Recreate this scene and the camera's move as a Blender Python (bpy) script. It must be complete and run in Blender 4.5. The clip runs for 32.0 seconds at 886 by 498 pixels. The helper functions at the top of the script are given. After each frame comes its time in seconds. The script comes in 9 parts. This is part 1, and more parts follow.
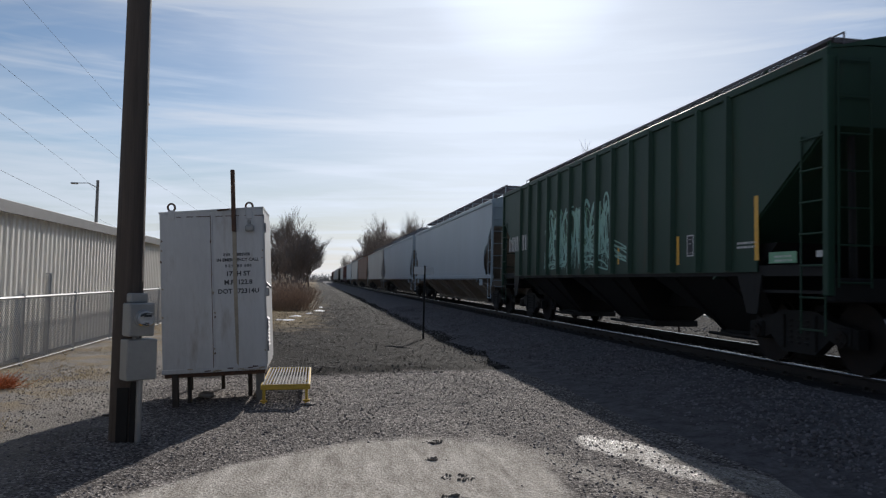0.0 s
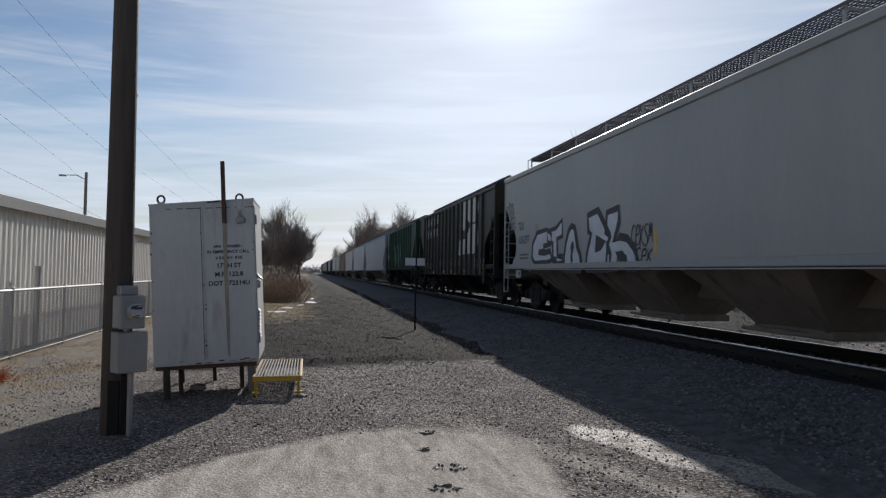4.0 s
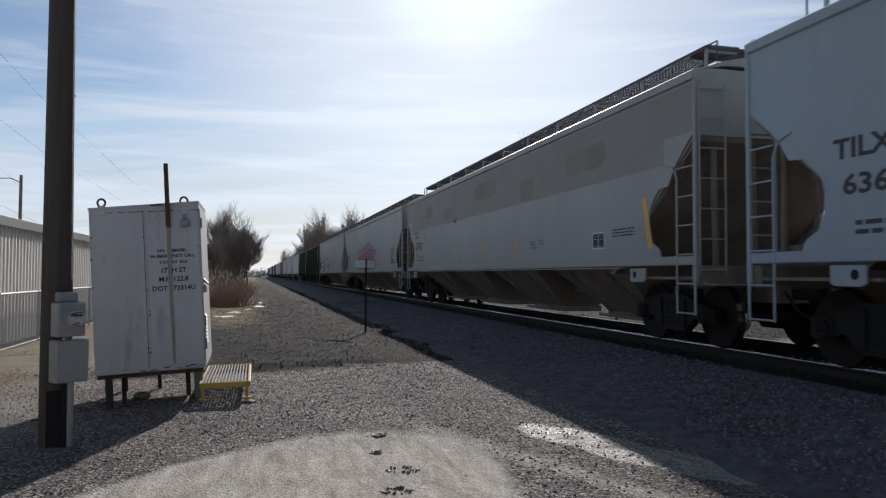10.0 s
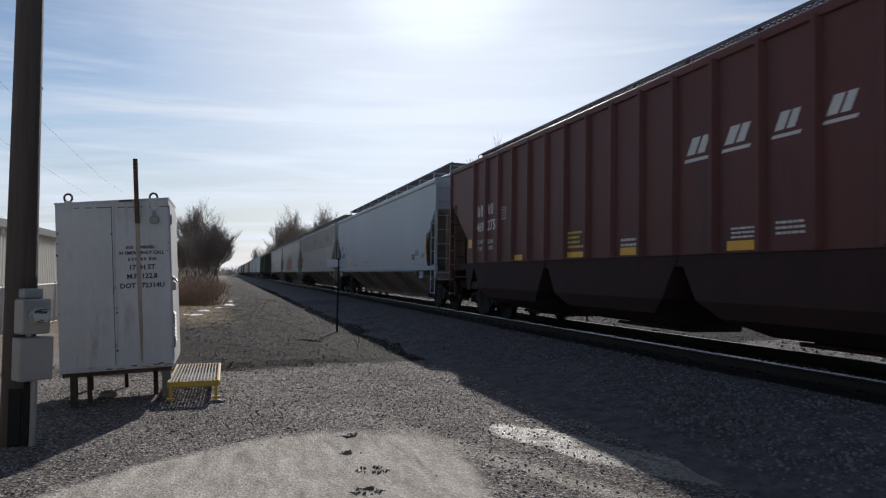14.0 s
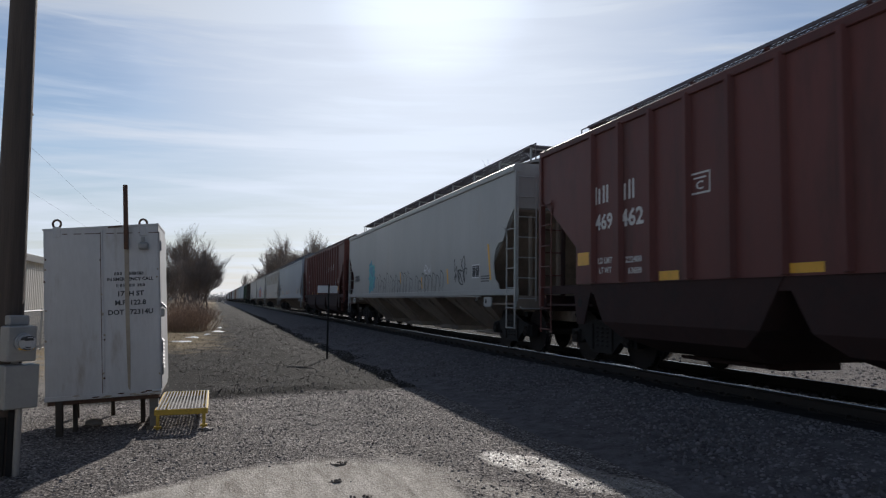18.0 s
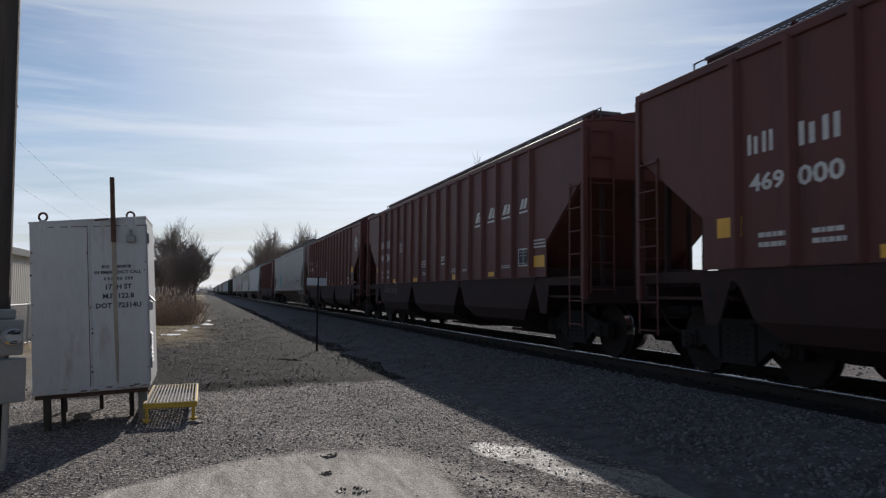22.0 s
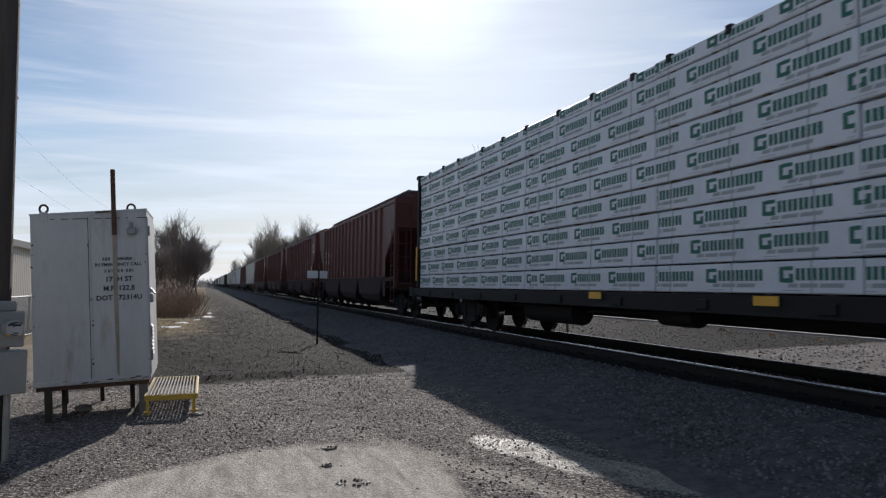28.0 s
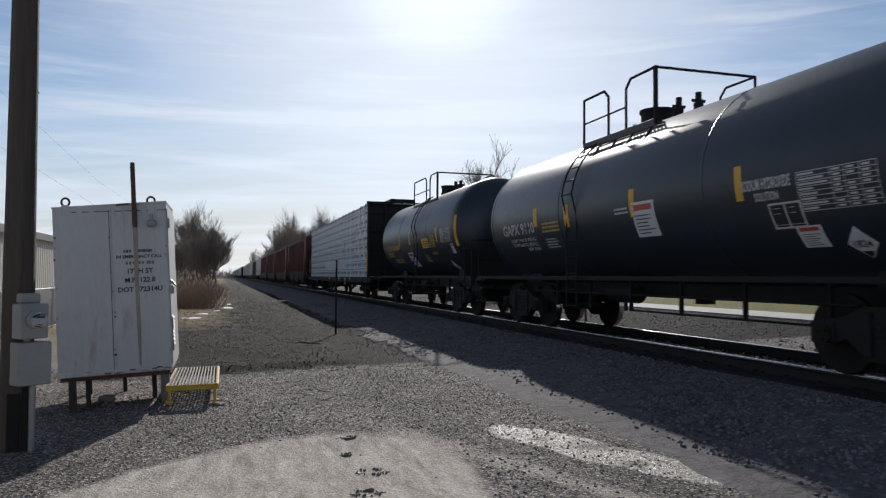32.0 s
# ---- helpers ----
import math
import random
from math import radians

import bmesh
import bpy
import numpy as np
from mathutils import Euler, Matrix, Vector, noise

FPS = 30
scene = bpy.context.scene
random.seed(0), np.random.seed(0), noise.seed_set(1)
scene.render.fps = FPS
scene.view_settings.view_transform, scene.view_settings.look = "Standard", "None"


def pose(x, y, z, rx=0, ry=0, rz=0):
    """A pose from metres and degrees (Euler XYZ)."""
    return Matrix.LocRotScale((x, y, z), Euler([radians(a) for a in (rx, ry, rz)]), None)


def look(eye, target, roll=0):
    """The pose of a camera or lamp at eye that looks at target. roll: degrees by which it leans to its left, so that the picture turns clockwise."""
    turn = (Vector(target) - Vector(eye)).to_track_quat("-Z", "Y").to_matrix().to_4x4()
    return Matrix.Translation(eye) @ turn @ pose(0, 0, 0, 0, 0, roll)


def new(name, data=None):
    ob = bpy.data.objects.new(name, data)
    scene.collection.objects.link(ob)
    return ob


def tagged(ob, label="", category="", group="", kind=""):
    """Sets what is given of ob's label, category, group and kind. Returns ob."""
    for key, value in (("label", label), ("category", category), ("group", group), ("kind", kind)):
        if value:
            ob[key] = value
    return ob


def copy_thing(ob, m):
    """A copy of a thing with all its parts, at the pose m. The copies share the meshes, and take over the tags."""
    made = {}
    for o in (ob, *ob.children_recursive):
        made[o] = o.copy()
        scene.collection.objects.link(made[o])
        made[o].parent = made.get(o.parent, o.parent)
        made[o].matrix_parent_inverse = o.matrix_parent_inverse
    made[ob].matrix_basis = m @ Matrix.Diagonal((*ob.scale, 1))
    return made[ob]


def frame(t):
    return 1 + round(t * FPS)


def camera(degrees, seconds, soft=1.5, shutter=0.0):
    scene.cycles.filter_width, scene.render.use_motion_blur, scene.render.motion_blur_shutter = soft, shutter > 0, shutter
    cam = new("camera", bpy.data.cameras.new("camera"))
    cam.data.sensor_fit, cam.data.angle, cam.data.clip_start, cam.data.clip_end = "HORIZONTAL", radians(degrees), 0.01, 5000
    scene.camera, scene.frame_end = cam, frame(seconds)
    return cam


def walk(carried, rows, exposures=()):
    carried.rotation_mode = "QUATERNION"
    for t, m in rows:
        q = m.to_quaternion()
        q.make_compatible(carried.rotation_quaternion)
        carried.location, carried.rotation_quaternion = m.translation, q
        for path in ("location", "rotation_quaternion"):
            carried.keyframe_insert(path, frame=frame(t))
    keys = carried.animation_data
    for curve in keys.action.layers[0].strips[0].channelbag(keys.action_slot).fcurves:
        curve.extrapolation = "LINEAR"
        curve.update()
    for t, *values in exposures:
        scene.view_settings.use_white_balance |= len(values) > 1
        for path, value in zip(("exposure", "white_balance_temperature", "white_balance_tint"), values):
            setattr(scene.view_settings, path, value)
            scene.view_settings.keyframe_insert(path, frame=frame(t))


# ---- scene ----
cam = camera(63.05, 32.0, soft=1.25, shutter=0.15)
EYE = 1.55
PATH = [
    (0.0, pose(0, 0, EYE, 92.608, -1.285, -9.880)),
    (0.5, pose(0, 0, EYE, 92.595, -0.926, -9.793)),
    (1.0, pose(0, 0, EYE, 92.549, -0.974, -9.863)),
    (1.5, pose(0, 0, EYE, 92.477, -1.273, -9.919)),
    (2.0, pose(0, 0, EYE, 92.365, -1.361, -9.958)),
    (2.5, pose(0, 0, EYE, 92.339, -1.142, -10.045)),
    (3.0, pose(0, 0, EYE, 92.219, -1.196, -10.200)),
    (3.5, pose(0, 0, EYE, 92.110, -1.167, -10.402)),
    (5.5, pose(0, 0, EYE, 91.315, -0.685, -10.873)),
    (6.0, pose(0, 0, EYE, 91.511, -0.852, -11.066)),
    (6.5, pose(0, 0, EYE, 91.774, -1.026, -11.602)),
    (7.0, pose(0, 0, EYE, 91.849, -1.290, -12.062)),
    (7.5, pose(0, 0, EYE, 91.689, -1.159, -12.463)),
    (8.0, pose(0, 0, EYE, 91.732, -1.054, -12.916)),
    (8.5, pose(0, 0, EYE, 91.874, -1.197, -13.284)),
    (9.0, pose(0, 0, EYE, 91.926, -1.002, -13.720)),
    (9.5, pose(0, 0, EYE, 91.991, -0.638, -14.139)),
    (10.0, pose(0, 0, EYE, 92.080, -0.280, -14.504)),
    (10.5, pose(0, 0, EYE, 92.185, -0.286, -14.889)),
    (11.0, pose(0, 0, EYE, 92.247, -0.204, -15.234)),
    (11.5, pose(0, 0, EYE, 92.205, -0.271, -15.566)),
    (12.0, pose(0, 0, EYE, 92.299, -0.404, -15.872)),
    (12.5, pose(0, 0, EYE, 92.493, -0.199, -16.182)),
    (13.0, pose(0, 0, EYE, 92.566, -0.330, -16.477)),
    (13.5, pose(0, 0, EYE, 92.344, -0.517, -16.598)),
    (14.0, pose(0, 0, EYE, 92.116, -0.879, -16.668)),
    (14.5, pose(0, 0, EYE, 91.959, -1.090, -16.554)),
    (16.5, pose(0, 0, EYE, 92.708, -0.073, -16.923)),
    (17.0, pose(0, 0, EYE, 93.221, -0.137, -17.018)),
    (17.5, pose(0, 0, EYE, 93.676, -0.520, -17.166)),
    (18.0, pose(0, 0, EYE, 94.184, -0.803, -17.407)),
    (18.5, pose(0, 0, EYE, 94.496, -0.769, -17.652)),
    (19.0, pose(0, 0, EYE, 94.582, -0.760, -17.822)),
    (19.5, pose(0, 0, EYE, 94.533, -0.715, -17.865)),
    (20.0, pose(0, 0, EYE, 94.405, -0.744, -17.906)),
    (20.5, pose(0, 0, EYE, 94.099, -0.530, -17.992)),
    (21.0, pose(0, 0, EYE, 93.866, -0.197, -18.017)),
    (21.5, pose(0, 0, EYE, 93.654, -0.313, -18.096)),
    (22.0, pose(0, 0, EYE, 93.557, -0.567, -18.230)),
    (22.5, pose(0, 0, EYE, 93.487, -0.321, -18.302)),
    (23.0, pose(0, 0, EYE, 93.496, -0.214, -18.320)),
    (23.5, pose(0, 0, EYE, 93.398, -0.262, -18.326)),
    (24.0, pose(0, 0, EYE, 93.338, -0.331, -18.430)),
    (24.5, pose(0, 0, EYE, 93.335, -0.283, -18.464)),
    (25.0, pose(0, 0, EYE, 93.296, -0.557, -18.441)),
    (25.5, pose(0, 0, EYE, 93.129, -0.690, -18.379)),
    (27.5, pose(0, 0, EYE, 92.989, -0.521, -18.123)),
    (28.0, pose(0, 0, EYE, 93.018, -0.730, -18.198)),
    (28.5, pose(0, 0, EYE, 93.007, -0.846, -18.153)),
    (29.0, pose(0, 0, EYE, 92.964, -0.861, -18.115)),
    (29.5, pose(0, 0, EYE, 92.842, -0.997, -17.900)),
    (30.0, pose(0, 0, EYE, 92.702, -0.909, -17.799)),
    (30.5, pose(0, 0, EYE, 92.525, -0.254, -17.618)),
    (31.0, pose(0, 0, EYE, 92.470, -0.014, -17.326)),
    (31.5, pose(0, 0, EYE, 92.352, -0.244, -17.090)),
    (32.0, pose(0, 0, EYE, 92.217, -0.413, -16.806)),
]
walk(cam, PATH, exposures=tuple((t, e, 6050, 10) for t, e in ((0.0, -0.24), (2.0, -0.32), (3.5, -0.27), (6.0, -0.20), (12.0, -0.15), (14.5, -0.20), (18.0, -0.25), (20.5, -0.27), (24.0, -0.23), (28.0, -0.14), (32.0, -0.18))))

# ---- light ----
SUN_AZ, SUN_EL = 16.2, 24.6


def link(nt, a, b):
    nt.links.new(a, b)


def node(nt, kind, **inputs):
    n = nt.nodes.new(kind)
    for k, v in inputs.items():
        n.inputs[k.replace("_", " ")].default_value = v
    return n


def build_world():
    w = bpy.data.worlds.new("sky")
    scene.world = w
    w.use_nodes = True
    nt = w.node_tree
    bg = nt.nodes["Background"]
    sky = nt.nodes.new("ShaderNodeTexSky")
    sky.sky_type, sky.sun_disc = "NISHITA", False
    sky.sun_elevation, sky.sun_rotation = radians(SUN_EL), radians(SUN_AZ)
    sky.air_density, sky.dust_density, sky.ozone_density = 1.0, 0.5, 2.5
    # thin streaks of cirrus, laid out on a high flat layer
    tc = nt.nodes.new("ShaderNodeTexCoord")
    sep = nt.nodes.new("ShaderNodeSeparateXYZ")
    link(nt, tc.outputs["Generated"], sep.inputs[0])
    up = nt.nodes.new("ShaderNodeMath")
    up.operation = "MAXIMUM"
    link(nt, sep.outputs["Z"], up.inputs[0])
    up.inputs[1].default_value = 0.0
    lift = nt.nodes.new("ShaderNodeMath")
    lift.inputs[1].default_value = 0.10
    link(nt, up.outputs[0], lift.inputs[0])
    flat = nt.nodes.new("ShaderNodeVectorMath")
    flat.operation = "DIVIDE"
    both = nt.nodes.new("ShaderNodeCombineXYZ")
    for k in range(3):
        link(nt, lift.outputs[0], both.inputs[k])
    link(nt, tc.outputs["Generated"], flat.inputs[0])
    link(nt, both.outputs[0], flat.inputs[1])
    turned = nt.nodes.new("ShaderNodeMapping")
    turned.inputs["Rotation"].default_value = (0, 0, 0.30)
    link(nt, flat.outputs[0], turned.inputs[0])
    total = None
    for scale, sx, sy, lo, hi, gain, rot in ((1.0, 0.26, 1.05, 0.45, 0.67, 0.40, 0.03), (1.7, 0.24, 1.05, 0.49, 0.72, 0.22, -0.05), (0.5, 0.5, 0.7, 0.46, 0.75, 0.15, 0.0)):
        mp = nt.nodes.new("ShaderNodeMapping")
        mp.inputs["Scale"].default_value = (sx * scale, sy * scale, 0.0)
        mp.inputs["Rotation"].default_value = (0, 0, rot)
        mp.inputs["Location"].default_value = (3.1 * scale, 1.7, 0)
        link(nt, turned.outputs[0], mp.inputs[0])
        nz = node(nt, "ShaderNodeTexNoise", Scale=1.6, Detail=5.0, Roughness=0.5, Distortion=0.7)
        link(nt, mp.outputs[0], nz.inputs["Vector"])
        rp = nt.nodes.new("ShaderNodeMapRange")
        rp.inputs["From Min"].default_value, rp.inputs["From Max"].default_value = lo, hi
        rp.inputs["To Max"].default_value = gain
        link(nt, nz.outputs["Fac"], rp.inputs["Value"])
        if total is None:
            total = rp.outputs[0]
        else:
            ad = nt.nodes.new("ShaderNodeMath")
            ad.operation = "ADD"
            ad.use_clamp = True
            link(nt, total, ad.inputs[0])
            link(nt, rp.outputs[0], ad.inputs[1])
            total = ad.outputs[0]
    # long thin strands of cirrus drawn out level across the sky
    az = nt.nodes.new("ShaderNodeMath")
    az.operation = "ARCTAN2"
    link(nt, sep.outputs["X"], az.inputs[0])
    link(nt, sep.outputs["Y"], az.inputs[1])
    across = nt.nodes.new("ShaderNodeCombineXYZ")
    link(nt, az.outputs[0], across.inputs[0])
    link(nt, sep.outputs["Z"], across.inputs[1])
    for su, sv, lo, hi, gain, rot, dx in ((1.3, 13.0, 0.49, 0.66, 0.52, 0.010, 4.0), (2.6, 34.0, 0.52, 0.70, 0.36, -0.012, 9.0), (7.0, 80.0, 0.52, 0.76, 0.14, 0.02, 2.0)):
        mp = nt.nodes.new("ShaderNodeMapping")
        mp.inputs["Rotation"].default_value = (0, 0, rot)
        mp.inputs["Scale"].default_value = (su, sv, 0.0)
        mp.inputs["Location"].default_value = (dx, dx * 0.7, 0)
        link(nt, across.outputs[0], mp.inputs[0])
        nz = node(nt, "ShaderNodeTexNoise", Scale=1.0, Detail=6.0, Roughness=0.55, Distortion=0.45)
        link(nt, mp.outputs[0], nz.inputs["Vector"])
        rp = nt.nodes.new("ShaderNodeMapRange")
        rp.interpolation_type = "SMOOTHSTEP"
        rp.inputs["From Min"].default_value, rp.inputs["From Max"].default_value = lo, hi
        rp.inputs["To Max"].default_value = gain
        link(nt, nz.outputs["Fac"], rp.inputs["Value"])
        ad = nt.nodes.new("ShaderNodeMath")
        ad.use_clamp = True
        link(nt, total, ad.inputs[0])
        link(nt, rp.outputs[0], ad.inputs[1])
        total = ad.outputs[0]
    # the veil of cirrus scatters the sunlight round the sun
    sd = nt.nodes.new("ShaderNodeVectorMath")
    sd.operation = "DOT_PRODUCT"
    link(nt, tc.outputs["Generated"], sd.inputs[0])
    sd.inputs[1].default_value = (math.sin(radians(SUN_AZ)) * math.cos(radians(SUN_EL)), math.cos(radians(SUN_AZ)) * math.cos(radians(SUN_EL)), math.sin(radians(SUN_EL)))
    near = nt.nodes.new("ShaderNodeMapRange")
    near.interpolation_type = "SMOOTHERSTEP"
    near.inputs["From Min"].default_value, near.inputs["From Max"].default_value = 0.89, 1.0
    near.inputs["To Max"].default_value = 0.55
    link(nt, sd.outputs["Value"], near.inputs["Value"])
    veil = nt.nodes.new("ShaderNodeMath")
    veil.use_clamp = True
    link(nt, total, veil.inputs[0])
    link(nt, near.outputs[0], veil.inputs[1])
    total = veil.outputs[0]
    grey = nt.nodes.new("ShaderNodeRGBToBW")
    link(nt, sky.outputs[0], grey.inputs[0])

    def pale(gain, tint=(0.95, 1.0, 1.08)):
        """A pale tint as bright as the sky behind it, times gain."""
        g = nt.nodes.new("ShaderNodeVectorMath")
        g.operation = "SCALE"
        g.inputs[0].default_value = tuple(gain * c for c in tint)
        link(nt, grey.outputs[0], g.inputs["Scale"])
        return g.outputs[0]

    # whitish haze low over the horizon
    low = nt.nodes.new("ShaderNodeMapRange")
    low.interpolation_type = "SMOOTHSTEP"
    low.inputs["From Min"].default_value, low.inputs["From Max"].default_value = 0.0, 0.2
    low.inputs["To Min"].default_value, low.inputs["To Max"].default_value = 0.75, 0.0
    link(nt, sep.outputs["Z"], low.inputs["Value"])
    hz = nt.nodes.new("ShaderNodeMix")
    hz.data_type = "RGBA"
    link(nt, low.outputs[0], hz.inputs["Factor"])
    link(nt, sky.outputs[0], hz.inputs["A"])
    link(nt, pale(1.0, (0.99, 1.0, 1.02)), hz.inputs["B"])
    mix = nt.nodes.new("ShaderNodeMix")
    mix.data_type = "RGBA"
    link(nt, total, mix.inputs["Factor"])
    link(nt, hz.outputs["Result"], mix.inputs["A"])
    link(nt, pale(CLOUD), mix.inputs["B"])
    # the haze evens out the glare near the sun
    lum = nt.nodes.new("ShaderNodeRGBToBW")
    link(nt, mix.outputs["Result"], lum.inputs[0])
    den = nt.nodes.new("ShaderNodeMath")
    den.operation = "MULTIPLY_ADD"
    den.inputs[1].default_value, den.inputs[2].default_value = 1 / GLARE, 1.0 - 7.5 / GLARE
    link(nt, lum.outputs[0], den.inputs[0])
    floor1 = nt.nodes.new("ShaderNodeMath")
    floor1.operation = "MAXIMUM"
    floor1.inputs[1].default_value = 1.0
    link(nt, den.outputs[0], floor1.inputs[0])
    inv = nt.nodes.new("ShaderNodeMath")
    inv.operation = "DIVIDE"
    inv.inputs[0].default_value = 1.0
    link(nt, floor1.outputs[0], inv.inputs[1])
    even = nt.nodes.new("ShaderNodeVectorMath")
    even.operation = "SCALE"
    link(nt, mix.outputs["Result"], even.inputs[0])
    link(nt, inv.outputs[0], even.inputs["Scale"])
    # bright aureole close round the sun
    ring = nt.nodes.new("ShaderNodeMapRange")
    ring.interpolation_type = "SMOOTHERSTEP"
    ring.inputs["From Min"].default_value, ring.inputs["From Max"].default_value = 0.986, 1.0
    ring.inputs["To Min"].default_value, ring.inputs["To Max"].default_value = 1.0, 1.18
    link(nt, sd.outputs["Value"], ring.inputs["Value"])
    lit = nt.nodes.new("ShaderNodeVectorMath")
    lit.operation = "SCALE"
    link(nt, even.outputs[0], lit.inputs[0])
    link(nt, ring.outputs[0], lit.inputs["Scale"])
    link(nt, lit.outputs[0], bg.inputs["Color"])
    bg.inputs["Strength"].default_value = SKY


SKY, CLOUD, GLARE = 0.086, 1.8, 17.0
build_world()
sun = new("sun", bpy.data.lights.new("sun", "SUN"))
sun.data.energy, sun.data.angle, sun.data.color = 5.0, radians(0.6), (1.0, 0.91, 0.80)
sun.matrix_world = look((0, 0, 60), (-math.sin(radians(SUN_AZ)) * math.cos(radians(SUN_EL)), -math.cos(radians(SUN_AZ)) * math.cos(radians(SUN_EL)), 60 - math.sin(radians(SUN_EL))))


# ---- materials ----
def mat(name, col, rough=0.7, metal=0.0, var=0.25, coarse=1.5, fine=25.0, bump=0.15, stretch=(1, 1, 1), stain=None, amount=0.0, spot=0.6, each=0.0, spec=0.5):
    """A painted, wooden, stony or metal surface: two scales of grain, optional stains of another colour, optional variation from piece to piece."""
    m = bpy.data.materials.new(name)
    m.use_nodes = True
    nt = m.node_tree
    b = nt.nodes["Principled BSDF"]
    b.inputs["Metallic"].default_value = metal
    b.inputs["Specular IOR Level"].default_value = spec
    tc = nt.nodes.new("ShaderNodeTexCoord")
    mp = nt.nodes.new("ShaderNodeMapping")
    mp.inputs["Scale"].default_value = stretch
    link(nt, tc.outputs["Object"], mp.inputs[0])
    n1 = node(nt, "ShaderNodeTexNoise", Scale=coarse, Detail=5.0, Roughness=0.6)
    n2 = node(nt, "ShaderNodeTexNoise", Scale=fine, Detail=4.0, Roughness=0.65)
    link(nt, mp.outputs[0], n1.inputs["Vector"])
    link(nt, mp.outputs[0], n2.inputs["Vector"])
    add = nt.nodes.new("ShaderNodeMath")
    add.operation = "MULTIPLY_ADD"
    link(nt, n2.outputs["Fac"], add.inputs[0])
    add.inputs[1].default_value = 0.6
    link(nt, n1.outputs["Fac"], add.inputs[2])
    rg = nt.nodes.new("ShaderNodeMapRange")
    rg.inputs["From Min"].default_value, rg.inputs["From Max"].default_value = 0.45, 1.15
    rg.inputs["To Min"].default_value, rg.inputs["To Max"].default_value = 1 - var, 1 + var
    link(nt, add.outputs[0], rg.inputs["Value"])
    level = rg.outputs[0]
    if each:
        oi = nt.nodes.new("ShaderNodeObjectInfo")
        er = nt.nodes.new("ShaderNodeMapRange")
        er.inputs["To Min"].default_value, er.inputs["To Max"].default_value = 1 - each, 1 + each
        link(nt, oi.outputs["Random"], er.inputs["Value"])
        mu = nt.nodes.new("ShaderNodeMath")
        mu.operation = "MULTIPLY"
        link(nt, level, mu.inputs[0])
        link(nt, er.outputs[0], mu.inputs[1])
        level = mu.outputs[0]
    sc = nt.nodes.new("ShaderNodeVectorMath")
    sc.operation = "SCALE"
    sc.inputs[0].default_value = col
    link(nt, level, sc.inputs["Scale"])
    out = sc.outputs[0]
    if stain:
        n3 = node(nt, "ShaderNodeTexNoise", Scale=coarse * 1.7, Detail=7.0, Roughness=0.7)
        link(nt, mp.outputs[0], n3.inputs["Vector"])
        r3 = nt.nodes.new("ShaderNodeMapRange")
        r3.inputs["From Min"].default_value, r3.inputs["From Max"].default_value = spot, spot + 0.18
        r3.inputs["To Max"].default_value = amount
        link(nt, n3.outputs["Fac"], r3.inputs["Value"])
        mx = nt.nodes.new("ShaderNodeMix")
        mx.data_type = "RGBA"
        link(nt, r3.outputs[0], mx.inputs["Factor"])
        link(nt, out, mx.inputs["A"])
        mx.inputs["B"].default_value = (*stain, 1)
        out = mx.outputs["Result"]
    link(nt, out, b.inputs["Base Color"])
    rr = nt.nodes.new("ShaderNodeMapRange")
    rr.inputs["To Min"].default_value, rr.inputs["To Max"].default_value = max(rough - 0.12, 0.02), min(rough + 0.12, 1)
    link(nt, n2.outputs["Fac"], rr.inputs["Value"])
    link(nt, rr.outputs[0], b.inputs["Roughness"])
    if bump:
        bp = node(nt, "ShaderNodeBump", Strength=bump, Distance=0.02)
        link(nt, n2.outputs["Fac"], bp.inputs["Height"])
        link(nt, bp.outputs[0], b.inputs["Normal"])
    return m


M = {}
M["white"] = mat("white_car_paint", (0.37, 0.37, 0.355), 0.5, var=0.14, coarse=0.5, fine=9, bump=0.03, stretch=(1, 1, 0.35), stain=(0.36, 0.32, 0.26), amount=0.35, spot=0.55)
M["paleblue"] = mat("pale_blue_car_paint", (0.36, 0.415, 0.465), 0.5, var=0.10, coarse=0.5, fine=9, bump=0.03, stretch=(1, 1, 0.35), stain=(0.36, 0.34, 0.30), amount=0.3, spot=0.58)
M["faded"] = mat("faded_car_paint", (0.315, 0.30, 0.262), 0.6, var=0.14, coarse=0.6, fine=8, bump=0.03, stain=(0.34, 0.27, 0.2), amount=0.35, spot=0.55)
M["faded2"] = mat("ochre_faded_car_paint", (0.29, 0.25, 0.20), 0.65, var=0.16, coarse=0.8, fine=8, bump=0.03)
M["grime"] = mat("grimy_underside_paint", (0.25, 0.205, 0.165), 0.8, var=0.3, coarse=1.2, fine=14, bump=0.05, stretch=(1, 1, 0.4), stain=(0.08, 0.065, 0.055), amount=0.5, spot=0.5)
M["red"] = mat("oxide_red_car_paint", (0.122, 0.042, 0.036), 0.55, var=0.2, coarse=0.7, fine=10, bump=0.04, stretch=(1, 1, 0.25), stain=(0.05, 0.03, 0.026), amount=0.6, spot=0.5, each=0.12, spec=0.3)
M["green"] = mat("dark_green_car_paint", (0.024, 0.056, 0.036), 0.55, var=0.25, coarse=0.7, fine=10, bump=0.04, stretch=(1, 1, 0.25), stain=(0.07, 0.035, 0.018), amount=0.5, spot=0.56, each=0.1, spec=0.25)
M["dgreen"] = mat("blackish_green_car_paint", (0.026, 0.023, 0.018), 0.55, var=0.25, coarse=0.7, fine=10, bump=0.04, stretch=(1, 1, 0.25), stain=(0.055, 0.034, 0.02), amount=0.5, spot=0.56, each=0.1, spec=0.25)
